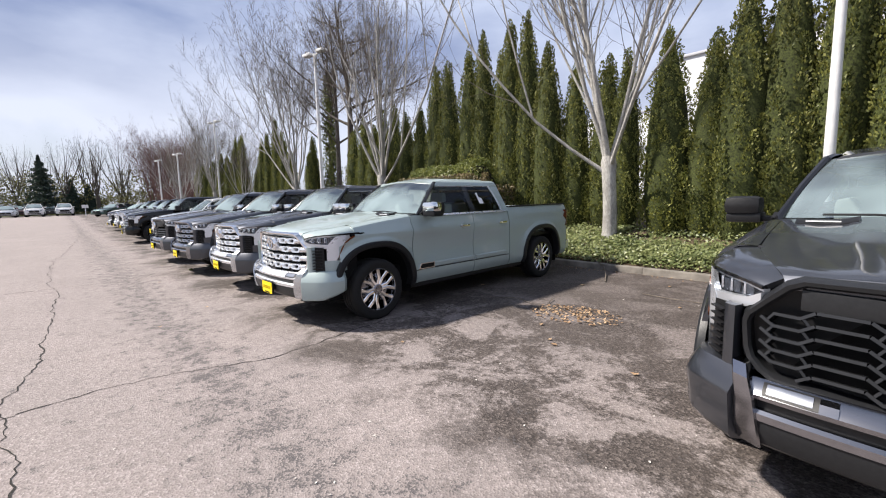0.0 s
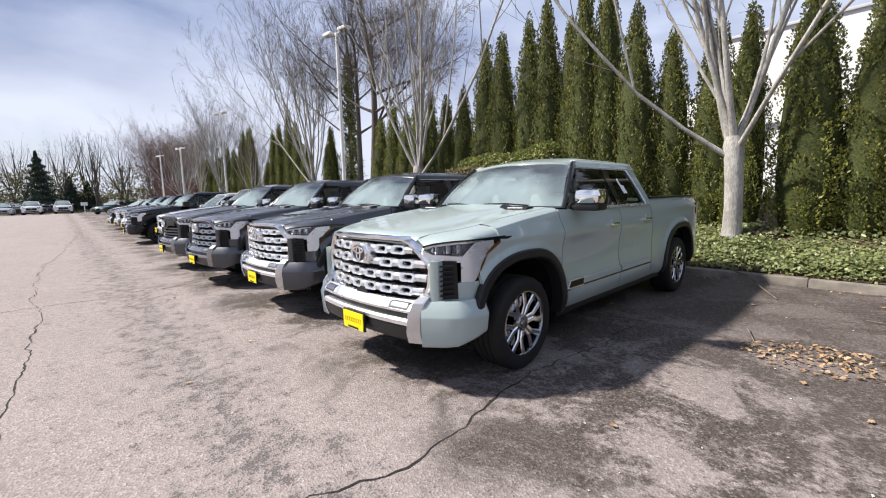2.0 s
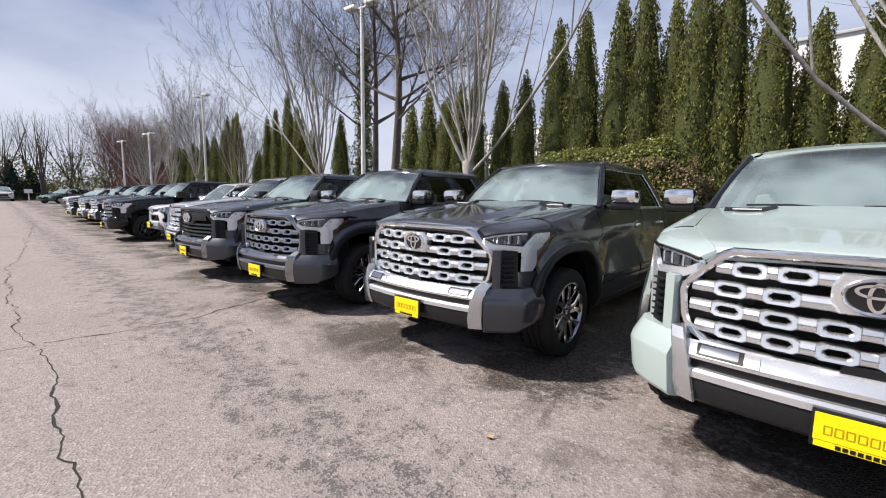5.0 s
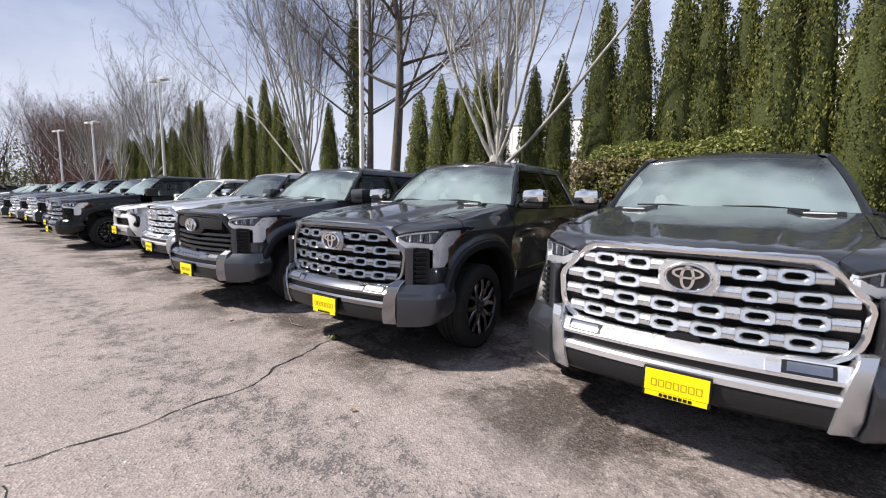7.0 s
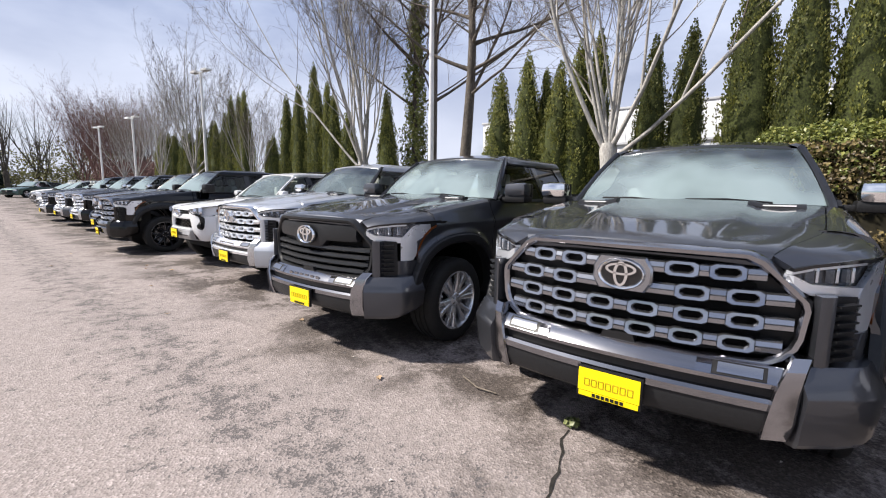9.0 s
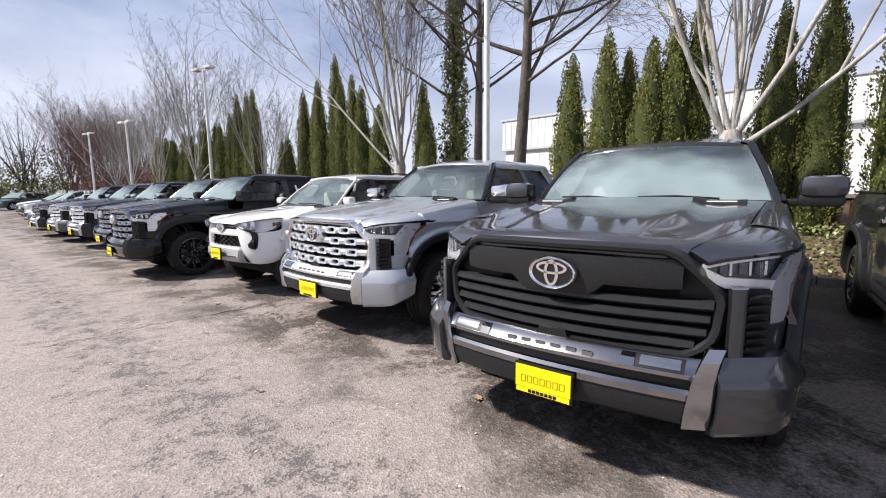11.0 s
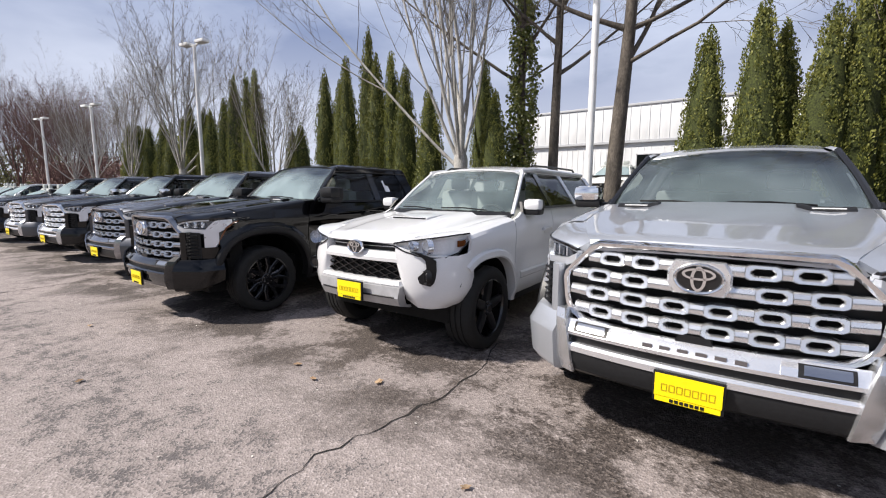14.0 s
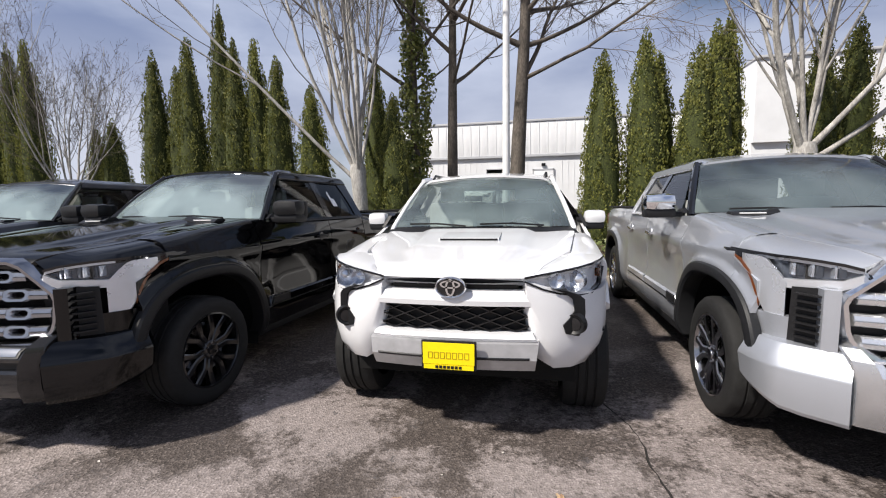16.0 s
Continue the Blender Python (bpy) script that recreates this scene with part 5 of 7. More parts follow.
    hook = [((0.560, 0.955), (0.640, 0.940)), ((0.640, 0.925), (0.715, 0.910)), ((0.682, 0.885), (0.748, 0.880)), ((0.690, 0.820), (0.752, 0.800)), ((0.660, 0.780), (0.748, 0.745)), ((0.625, 0.745), (0.738, 0.700)), ((0.640, 0.695), (0.715, 0.672))]

    def nose(x, z, o):
        return (x, along(path, x) - 0.014 - o, z)
    rows = [[nose(lerp(a[0], b[0], k / 3), lerp(a[1], b[1], k / 3), 0.010) for k in range(4)] for a, b in hook]
    both("fog_lamp_bezel", Mb().panel(rows, (-0.01, 0.03, 0)), BLACK_TRIM, root)
    t = Mb().lathe([(0.03, 0.062), (-0.012, 0.056), (-0.004, 0.044), (0.012, 0.001)], 20).moved(pose(0.688, 0.078, 0.748, 0, 0, 62))
    both("fog_lamp_ring", t, BLACK_TRIM, root)
    t = Mb().lathe([(0.004, 0.040), (-0.006, 0.036), (-0.008, 0.001)], 20).moved(pose(0.688, 0.078, 0.748, 0, 0, 62))
    both("fog_lamp", t, GLOSS_BLACK, root)
    # headlamps
    lamp = [(0.405, 0.020), (0.50, 0.040), (0.60, 0.080), (0.70, 0.138), (0.785, 0.220), (0.845, 0.320), (0.880, 0.440)]
    top = [1.012, 1.030, 1.045, 1.060, 1.074, 1.086, 1.090]
    low = [0.998, 0.955, 0.922, 0.906, 0.906, 0.940, 1.035]
    for o in both("headlamp_lens", Mb().panel([[(x + 0.006, y - 0.012, lerp(a, b, j / 4)) for j in range(5)] for (x, y), a, b in zip(lamp, low, top)], (-0.01, 0.02, 0)), LENS, root, sharp=50):
        o.visible_shadow = False
    both("headlamp_housing", Mb().panel([[(x - 0.012, y + 0.022, lerp(a, b, j / 4)) for j in range(5)] for (x, y), a, b in zip(lamp, low, top)], (-0.01, 0.02, 0)), LAMP_BOWL, root)
    both("lamp_rim", Mb().tube([(x + 0.006, y - 0.012, b + 0.002) for (x, y), b in zip(lamp, top)], 0.007, 6), GLOSS_BLACK, root)
    both("lamp_lower_rim", Mb().tube([(x + 0.006, y - 0.012, b - 0.002) for (x, y), b in zip(lamp, low)], 0.006, 6), GLOSS_BLACK, root)
    t = Mb().lathe([(0.05, 0.064), (0.0, 0.062), (0.008, 0.046), (0.004, 0.040), (0.020, 0.001)], 24).moved(pose(0.700, 0.132, 0.995, 0, 0, -118))
    both("lamp_projector", t, LED, root)
    t = Mb().lathe([(0.05, 0.042), (0.0, 0.042), (0.012, 0.001)], 20).moved(pose(0.595, 0.076, 1.000, 0, 0, -110))
    both("lamp_reflector", t, LED, root)
    both("amber_marker", Mb().panel([[(0.838, 0.312, z), (0.856, 0.352, z), (0.868, 0.395, z + 0.01)] for z in (0.985, 1.00, 1.035)], (-0.01, 0.02, 0)), AMBER, root)
    cover = []
    for i in range(7):
        e = bonnet_edge(s, lerp(0.045, 0.40, i / 6))
        q = Vector((lamp[i][0] + 0.004, lamp[i][1] - 0.006, top[i] + 0.006))
        cover.append([tuple(e.lerp(q, k / 4) + Vector((0, 0, 0.012 * math.sin(math.pi * k / 4) * i / 6))) for k in range(5)])
    both("lamp_surround", Mb().panel(cover, (0, 0.02, -0.03)), paint_mat, root, sharp=40)
    badge(root, -0.03, 0.962, 0.092, 0.062, GLOSS_BLACK, CHROME)
    plate(root, -0.115, 0.595, 0.31, 0.165)
    # bonnet scoop slot and roof rails
    t = Mb().panel([[(x, y, hood_z(s, x, y) + h) for x in (-0.22, -0.1, 0.1, 0.22)] for y, h in ((0.70, 0.002), (0.715, 0.016), (0.80, 0.014), (1.05, 0.001))], (0, 0, -0.02))
    part("bonnet_scoop", t, paint_mat, root)
    part("scoop_mouth", Mb().box(-0.21, 0.21, 0.695, 0.707, hood_z(s, 0, 0.7) + 0.001, hood_z(s, 0, 0.7) + 0.014), BLACK_TRIM, root)
    both("roof_rail", Mb().tube([(0.60, 2.25, 1.715), (0.60, 2.33, 1.755), (0.60, 3.0, 1.77), (0.60, 3.8, 1.765), (0.60, 3.9, 1.72)], 0.014, 6), BLACK_TRIM, root)
    part("mirror_sensor", Mb().box(-0.10, 0.10, 1.90, 1.96, 1.60, 1.655, 0.015), DASH, root)
    part("sunshade_visor", Mb().box(0.12, 0.55, 1.98, 2.0, 1.58, 1.68, 0.01), CLOTH, root)
    return root

# ---- the row of vehicles ----
ROW = [
    ("dark grey pickup truck with a black honeycomb grille", (0.60, 3.05, 0.0), PAINT_GREY, dict(grille="honeycomb", surround=GREY_TRIM, mirror=BLACK_TRIM, handle=PAINT_GREY, bumper=DARKCHROME, moulding_badge=False, plated=False)),
    ("pale sage green pickup truck with a chrome grille", (-5.089, 2.795, 2.0), PAINT_SAGE, dict(paper=True)),
    ("dark grey pickup truck with chrome grille and chrome mirrors", (-7.857, 2.89, 1.0), PAINT_GREY, dict()),
    ("dark grey pickup truck with chrome-barred grille and dark wheels", (-10.539, 2.738, 3.0), PAINT_GREY, dict(rim=GLOSS_BLACK, spoke=DARKCHROME, surround=DARKCHROME, bumper=DARKCHROME)),
    ("dark grey pickup truck with black barred grille and silver wheels", (-13.234, 2.689, 2.0), PAINT_GREY, dict(grille="bars", surround=GREY_TRIM, mirror=PAINT_GREY, handle=PAINT_GREY, rim=SATIN, spoke=SATIN, style="double", bumper=DARKCHROME, moulding_badge=False, lettered=True)),
    ("silver pickup truck with a chrome grille", (-16.055, 3.19, -1.0), PAINT_SILVER, dict(lettered=True, screen=MIRROR_SCREEN)),
    None,
    ("glossy black pickup truck with black wheels", (-21.50, 2.78, -2.0), PAINT_BLACK, dict(flare=BLACK_TRIM, mirror=BLACK_TRIM, handle=BLACK_TRIM, rim=GLOSS_BLACK, spoke=GLOSS_BLACK, surround=DARKCHROME, bumper=GLOSS_BLACK, chin=GLOSS_BLACK, paper=True)),
    ("dark grey pickup truck with a chrome-barred grille", (-24.45, 3.22, 1.0), PAINT_GREY, dict(surround=DARKCHROME, mirror=BLACK_TRIM, bumper=DARKCHROME)),
    ("black pickup truck with a bright chrome grille", (-27.6, 3.25, 1.0), PAINT_BLACK, dict()),
    ("dark grey pickup truck with chrome grille", (-30.4, 3.2, 1.0), PAINT_GREY, dict()),
    ("black pickup truck with dark wheels", (-33.2, 3.1, 0.0), PAINT_BLACK, dict(surround=DARKCHROME, mirror=BLACK_TRIM, handle=BLACK_TRIM)),
]
for entry in ROW:
    if entry:
        label, (x, y, yaw), col, opts = entry
        pickup(label, pose(x, y, 0, 0, 0, yaw), col, **opts)
sport_utility("white off-road sport utility vehicle with black wheels", pose(-18.644, 3.382, 0, 0, 0, 0.0), PAINT_WHITE)

# ---- ground, kerb, planting bed ----
def rise(x):
    """The car park climbs a little towards its far end."""
    return 0.45 * smooth(-27.0, -72.0, x)


def bed_z(x, y):
    return rise(x) + along(((9.0, 0.10), (9.3, 0.18), (10.1, 0.42), (11.2, 0.70), (14.0, 1.15), (15.0, 1.2)), y)


def ground():
    xs = [-600, -300, -150, -100, -80] + [-70 + 2.0 * i for i in range(31)] + [0, 10, 40, 120, 300, 600]
    ys = [-600, -300, -120, -60, -30, -15, -8, -4, 0, 4, 8, 9, 12, 16, 30, 60, 120, 300, 600]
    rows = [[(x, y, rise(x)) for y in ys] for x in xs]
    tagged(part("ground", Mb().grid(rows), ASPHALT), "worn pinkish grey asphalt car park, its bays darkened by stains and painted shade", "ground", kind="structure")


ground()


def kerb():
    root = tagged(new("kerb"), "weathered concrete kerb along the planting bed", "kerb", kind="structure")
    n = 34
    for i in range(n):
        x = 6.0 - 3.0 * i
        zz = rise(x - 1.5)
        w = 0.008 * math.sin(i * 2.7)
        part("kerb_stone", Mb().box(x - 2.992, x, 8.93 + w, 9.10 + w, zz - 0.10, zz + 0.125 + 0.006 * math.sin(i * 1.9), 0.018), CONCRETE, root)


kerb()


def bed():
    rows = []
    for i in range(121):
        x = 14.0 - i * 1.0
        rows.append([(x, y, bed_z(x, y) + 0.05 * noise.noise((x * 0.9, y * 0.9, 0))) for y in (9.09, 9.3, 9.7, 10.1, 10.6, 11.2, 12.0, 13.0, 14.0)])
    tagged(part("planting_bed", Mb().grid(rows), SOIL), "raised planting bed of bark mulch under the hedge", "planting bed", kind="structure")
    rows = [[(x, y, rise(x) + 1.2) for y in (13.99, 18.0, 30.0, 60.0)] for x in (14, -10, -30, -46, -62, -106)]
    tagged(part("upper_yard", Mb().grid(rows), ASPHALT), "asphalt yard behind the hedge", "yard", kind="structure")


bed()


def crack(pts, width, seed):
    """A ragged open joint in the asphalt."""
    rnd = random.Random(seed)
    rows = []
    n = 0
    for (x0, y0), (x1, y1) in zip(pts, pts[1:]):
        d = Vector((x1 - x0, y1 - y0))
        side = Vector((-d.y, d.x)).normalized()
        steps = max(2, int(d.length / 0.06))
        for k in range(steps):
            t = k / steps
            n += 1
            wob = 0.16 * noise.noise((n * 0.045, seed, 0)) + 0.06 * noise.noise((n * 0.16, seed, 5)) + 0.035 * noise.noise((n * 0.5, seed, 3)) + rnd.uniform(-0.006, 0.006)
            w = width * (0.20 + 1.2 * abs(noise.noise((n * 0.21, seed, 7))) + rnd.uniform(0, 0.25))
            c = Vector((x0, y0)) + d * t + side * wob
            a, b = c + side * w, c - side * w
            rows.append([(a.x, a.y, rise(a.x) + 0.004), (c.x, c.y, rise(c.x) + 0.0025), (b.x, b.y, rise(b.x) + 0.004)])
    ob = part("asphalt_crack", Mb().grid(rows), CRACK, sharp=80, tidy=False)
    tagged(ob, "ragged dark crack in the asphalt", "crack", "cracks in the asphalt", "structure")


crack([(-4.02, 0.40), (-4.00, 1.43), (-3.85, 2.3), (-3.98, 3.3), (-4.0, 5.6)], 0.009, 1)
crack([(-10.52, 0.65), (-10.47, 1.75), (-10.62, 2.4), (-10.82, 2.97)], 0.010, 2)
crack([(-17.68, 1.27), (-17.64, 2.4), (-17.58, 3.1), (-17.6, 3.62), (-17.7, 4.4)], 0.009, 3)
crack([(3.0, 0.30), (-2.0, 0.36), (-4.05, 0.38), (-5.8, 0.49), (-7.7, 0.60), (-10.4, 0.62)], 0.010, 4)
crack([(-10.5, 0.60), (-13.0, 0.46), (-15.1, 0.50), (-20.0, 0.9), (-34.5, 1.9)], 0.007, 5)
crack([(-4.0, 0.4), (-3.9, -0.6), (-4.1, -3.0)], 0.008, 6)
crack([(-10.5, 0.6), (-10.6, -2.0)], 0.010, 7)
crack([(-24.5, 0.5), (-24.4, 2.0), (-24.5, 3.1)], 0.012, 8)


# ---- planting ----
def leaf_cloud(count, place, size, seed, flat=0.6):
    """Many small folded leaves; place(rnd) gives a point and its outward way."""
    rnd = random.Random(seed)
    mb = Mb()
    v, f = mb.v, mb.f
    for _ in range(count):
        p, n = place(rnd)
        n = Vector(n)
        a = Vector((rnd.uniform(-1, 1), rnd.uniform(-1, 1), rnd.uniform(-1, 1)))
        n = (n + a * flat).normalized()
        t = n.cross(Vector((rnd.uniform(-1, 1), rnd.uniform(-1, 1), rnd.uniform(-1, 1)))).normalized()
        b = n.cross(t)
        s = size * rnd.uniform(0.6, 1.35)
        p = Vector(p)
        k = len(v)
        tip, root = p + t * s, p - t * s * 0.7
        up = n * s * 0.18
        v.extend(((root.x, root.y, root.z), tuple(p + b * s * 0.6 + up), tuple(tip), tuple(p - b * s * 0.6 + up)))
        f.extend(((k, k + 1, k + 2), (k, k + 2, k + 3)))
    return mb


def ivy():
    def place(rnd):
        if rnd.random() < 0.45:
            x, y = rnd.uniform(-5.5, 2.5), rnd.uniform(9.08, 10.7)
        else:
            x, y = rnd.uniform(-34.0, 2.5), rnd.uniform(9.08, 10.9)
        if x > -4.0 and y > 10.0 and rnd.random() < 0.8:
            y -= 0.75
        lump = 0.5 + 0.5 * noise.noise((x * 1.1, y * 1.1, 4))
        z = bed_z(x, y) + rnd.uniform(0.0, 0.10) + 0.20 * lump * smooth(9.05, 9.35, y)
        return (x, y, z), (0, -0.35, 1)
    tagged(part("ivy_ground_cover", leaf_cloud(44000, place, 0.038, 11, 0.75), IVY, sharp=80, tidy=False), "low green ivy covering the planting bed", "ivy", kind="stuff")


ivy()


def arborvitae_meshes(seed):
    """One column of evergreen, 5 m high: a core coloured dark as shade, and the sprays of its upright plumes."""
    rnd = random.Random(seed)
    h, big = 5.0, 0.60
    prof = ((0.0, 0.66), (0.06, 0.88), (0.2, 1.0), (0.45, 0.94), (0.65, 0.78), (0.80, 0.55), (0.92, 0.27), (1.0, 0.03))
    lean = rnd.uniform(-0.14, 0.14)
    rows = []
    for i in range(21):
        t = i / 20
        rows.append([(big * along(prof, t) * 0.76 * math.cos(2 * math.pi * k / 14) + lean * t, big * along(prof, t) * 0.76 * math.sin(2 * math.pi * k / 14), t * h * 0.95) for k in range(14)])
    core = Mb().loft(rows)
    plumes = []
    for i in range(150):
        t = (i + rnd.random()) / 150
        t = 0.93 * t ** 1.08
        a = 2.39996 * i + rnd.uniform(-0.5, 0.5)
        r = big * along(prof, t) * rnd.uniform(0.70, 0.86)
        out = Vector((math.cos(a), math.sin(a), 0))
        slope = big * (along(prof, min(1, t + 0.10)) - along(prof, t)) / 0.5
        way = (out * (slope * 0.85 + rnd.uniform(-0.02, 0.14)) + Vector((rnd.uniform(-0.08, 0.08), rnd.uniform(-0.08, 0.08), 1.0))).normalized()
        plumes.append((out * r + Vector((lean * t, 0, t * h - 0.10)), way, rnd.uniform(0.40, 0.70) * lerp(1.0, 0.62, t), rnd.uniform(0.10, 0.16) * lerp(1.0, 0.55, t)))
    for i in range(rnd.choice((1, 2, 2, 3))):
        a = rnd.uniform(0, 6.283)
        off = 0.0 if i == 0 else rnd.uniform(0.10, 0.20)
        plumes += [(Vector((off * math.cos(a) + lean, off * math.sin(a), h * 0.88 - off)), Vector((0, 0, 1)), 0.12 * h + 0.02, 0.10)] * 2
    fol = Mb()
    v, f = fol.v, fol.f
    for p0, way, length, wide in plumes:
        sx = way.cross(Vector((0.3, 0.9, 0.1))).normalized()
        sy = way.cross(sx)
        for _ in range(int(112 * (length * wide / 0.09) ** 0.5)):
            u = rnd.random() ** 0.85
            a = rnd.uniform(0, 6.283)
            out = sx * math.cos(a) + sy * math.sin(a)
            rr = wide * math.sin(math.pi * min(1, u * 0.80 + 0.16)) * rnd.uniform(0.62, 1.08)
            p = p0 + way * (length * u) + out * rr
            d = (out * rnd.uniform(0.25, 0.8) + way * rnd.uniform(0.5, 1.1) + Vector((rnd.uniform(-0.3, 0.3), rnd.uniform(-0.3, 0.3), rnd.uniform(-0.1, 0.2)))).normalized()
            w = d.cross(Vector((rnd.uniform(-1, 1), rnd.uniform(-1, 1), rnd.uniform(-0.3, 0.3)))).normalized()
            z = rnd.uniform(0.038, 0.072)
            k = len(v)
            e, m, q = p + d * z, p + d * z * 0.55, w * z * 0.30
            v.extend((tuple(p), tuple(m + q), tuple(e), tuple(m - q)))
            f.extend(((k, k + 1, k + 2), (k, k + 2, k + 3)))
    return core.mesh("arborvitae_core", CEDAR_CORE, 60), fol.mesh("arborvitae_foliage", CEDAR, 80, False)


CEDARS = [arborvitae_meshes(s) for s in range(5)]


def arborvitae(x, y, top, width, k):
    z = bed_z(x, y) - 0.05
    core, fol = CEDARS[k % len(CEDARS)]
    root = thing("arborvitae", "tall narrow green arborvitae in the hedge row", "conifer", None, "arborvitae hedge")
    root.matrix_world = Matrix.LocRotScale((x, y, z), Euler((0, 0, k * 2.4)), (width / 0.60, width / 0.60, (top - z) / 5.0))
    part("trunk", Mb().tube([(0, 0, -0.1), (0, 0, 0.5)], [0.09, 0.08], 6), BARK_DARK, root)
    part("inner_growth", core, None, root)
    part("foliage", fol, None, root)


HEDGE = [  # x, y, height of the tip, half width
    (-28.1, 10.9, 5.6, 0.42), (-27.45, 11.1, 5.2, 0.40), (-26.9, 10.9, 5.8, 0.42), (-26.15, 11.1, 6.6, 0.44), (-25.55, 10.9, 5.7, 0.42), (-25.05, 11.1, 5.7, 0.42), (-24.4, 10.9, 5.15, 0.42), (-23.4, 10.8, 4.4, 0.46),
    (-22.0, 11.5, 5.05, 0.42), (-21.4, 11.0, 4.1, 0.40),
    (-16.70, 10.85, 4.65, 0.46), (-15.80, 10.9, 5.05, 0.46), (-15.45, 11.3, 4.65, 0.42), (-14.95, 10.8, 4.6, 0.44), (-14.5, 11.0, 5.1, 0.46), (-14.15, 11.4, 5.35, 0.42), (-12.75, 10.9, 4.75, 0.42), (-12.1, 11.0, 4.95, 0.44),
    (-10.95, 10.95, 6.0, 0.52), (-10.2, 10.8, 5.95, 0.50), (-9.4, 10.95, 6.25, 0.50), (-8.82, 11.0, 6.6, 0.50), (-8.2, 11.2, 5.9, 0.48), (-7.7, 10.9, 6.5, 0.50), (-7.2, 11.0, 6.65, 0.50), (-6.4, 10.9, 5.6, 0.50), (-5.75, 11.2, 4.9, 0.46),
    (-5.0, 11.3, 5.0, 0.50), (-4.35, 11.0, 4.9, 0.40), (-3.35, 10.95, 5.1, 0.56), (-2.6, 11.0, 4.8, 0.50), (-2.0, 10.9, 5.6, 0.56), (-1.35, 11.1, 6.1, 0.58), (-0.6, 11.2, 6.3, 0.58), (0.2, 11.0, 6.4, 0.6), (1.0, 11.1, 6.2, 0.6), (1.9, 11.0, 6.3, 0.6),
    (-29.8, 11.2, 4.0, 0.42), (-30.6, 11.4, 3.8, 0.42), (-32.6, 11.2, 6.4, 0.42), (-33.4, 11.3, 6.4, 0.42), (-34.4, 11.2, 6.4, 0.45), (-35.4, 11.3, 5.6, 0.48), (-36.4, 11.2, 5.2, 0.5), (-37.6, 11.4, 5.4, 0.5), (-38.6, 11.2, 5.6, 0.5), (-39.6, 11.4, 5.2, 0.5), (-41.0, 11.3, 5.0, 0.55), (-42.2, 11.4, 5.3, 0.55), (-43.5, 11.2, 5.0, 0.55), (-45, 11.4, 5.2, 0.6), (-46.5, 11.3, 5.4, 0.6),
]
for i, (x, y, top, w) in enumerate(HEDGE):
    arborvitae(x, y, top, w * 1.08, i * 3 + i // 4)


def shrub():
    x0, x1, y0, y1, top = -10.95, -7.2, 9.15, 10.35, 2.46
    root = thing("rounded_shrub", "dense clipped shrub with yellow-green leaves", "shrub", pose(0, 0, 0))

    def shape(u, w):
        """u along the hedge, w over it from front foot to back foot."""
        a = math.pi * w
        e = 1 - 0.35 * smooth(0.82, 1.0, u) - 0.25 * smooth(0.12, 0.0, u)
        c, s = math.cos(a), math.sin(a)
        k = 0.55
        px = lerp(x0, x1, u)
        py = (y0 + y1) / 2 - (y1 - y0) / 2 * math.copysign(abs(c) ** k, c)
        pz = 0.25 + (top - 0.25) * (s ** k) * e + 0.20 * noise.noise((px * 0.9, w * 3, 2)) + 0.07 * noise.noise((px * 3.1, w * 7, 6))
        return Vector((px, py, pz)), Vector((0, -c, s + 0.05))
    # sheet behind the leaves, coloured near-black brown to give the gaps their shade
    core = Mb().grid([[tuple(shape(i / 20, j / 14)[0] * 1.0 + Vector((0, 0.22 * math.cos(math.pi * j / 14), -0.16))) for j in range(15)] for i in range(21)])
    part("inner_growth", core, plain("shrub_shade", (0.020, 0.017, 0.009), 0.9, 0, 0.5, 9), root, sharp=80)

    def place(rnd):
        p, n = shape(rnd.random(), rnd.uniform(0.10, 0.9))
        return p + n * rnd.uniform(-0.10, 0.07), n

    def side(rnd):
        """The lower front face and the ends, browner and thinner."""
        for _ in range(6):
            z = 0.20 + 2.0 * rnd.random() ** 0.6
            x = rnd.uniform(x0, x1)
            tuft = noise.noise((x * 2.2, z * 2.2, 3)) + 0.5 * noise.noise((x * 6, z * 6, 8))
            if tuft > 0.05 - 0.35 * smooth(0.9, 2.0, z):
                break
        if rnd.random() < 0.85:
            return Vector((x, y0 + rnd.uniform(-0.02, 0.20) - 0.16 * tuft, z)), Vector((0, -1, 0.3))
        return Vector((rnd.choice((x0, x1)) + rnd.uniform(-0.06, 0.06), rnd.uniform(y0, y1), z * 0.85)), Vector((0.6, -0.6, 0.3))
    part("foliage", leaf_cloud(15000, place, 0.034, 5, 1.1), SHRUB, root, sharp=80, tidy=False)
    part("lower_foliage", leaf_cloud(9500, side, 0.034, 6, 1.1), BRONZE, root, "bronze and brown lower leaves", sharp=80, tidy=False)


shrub()


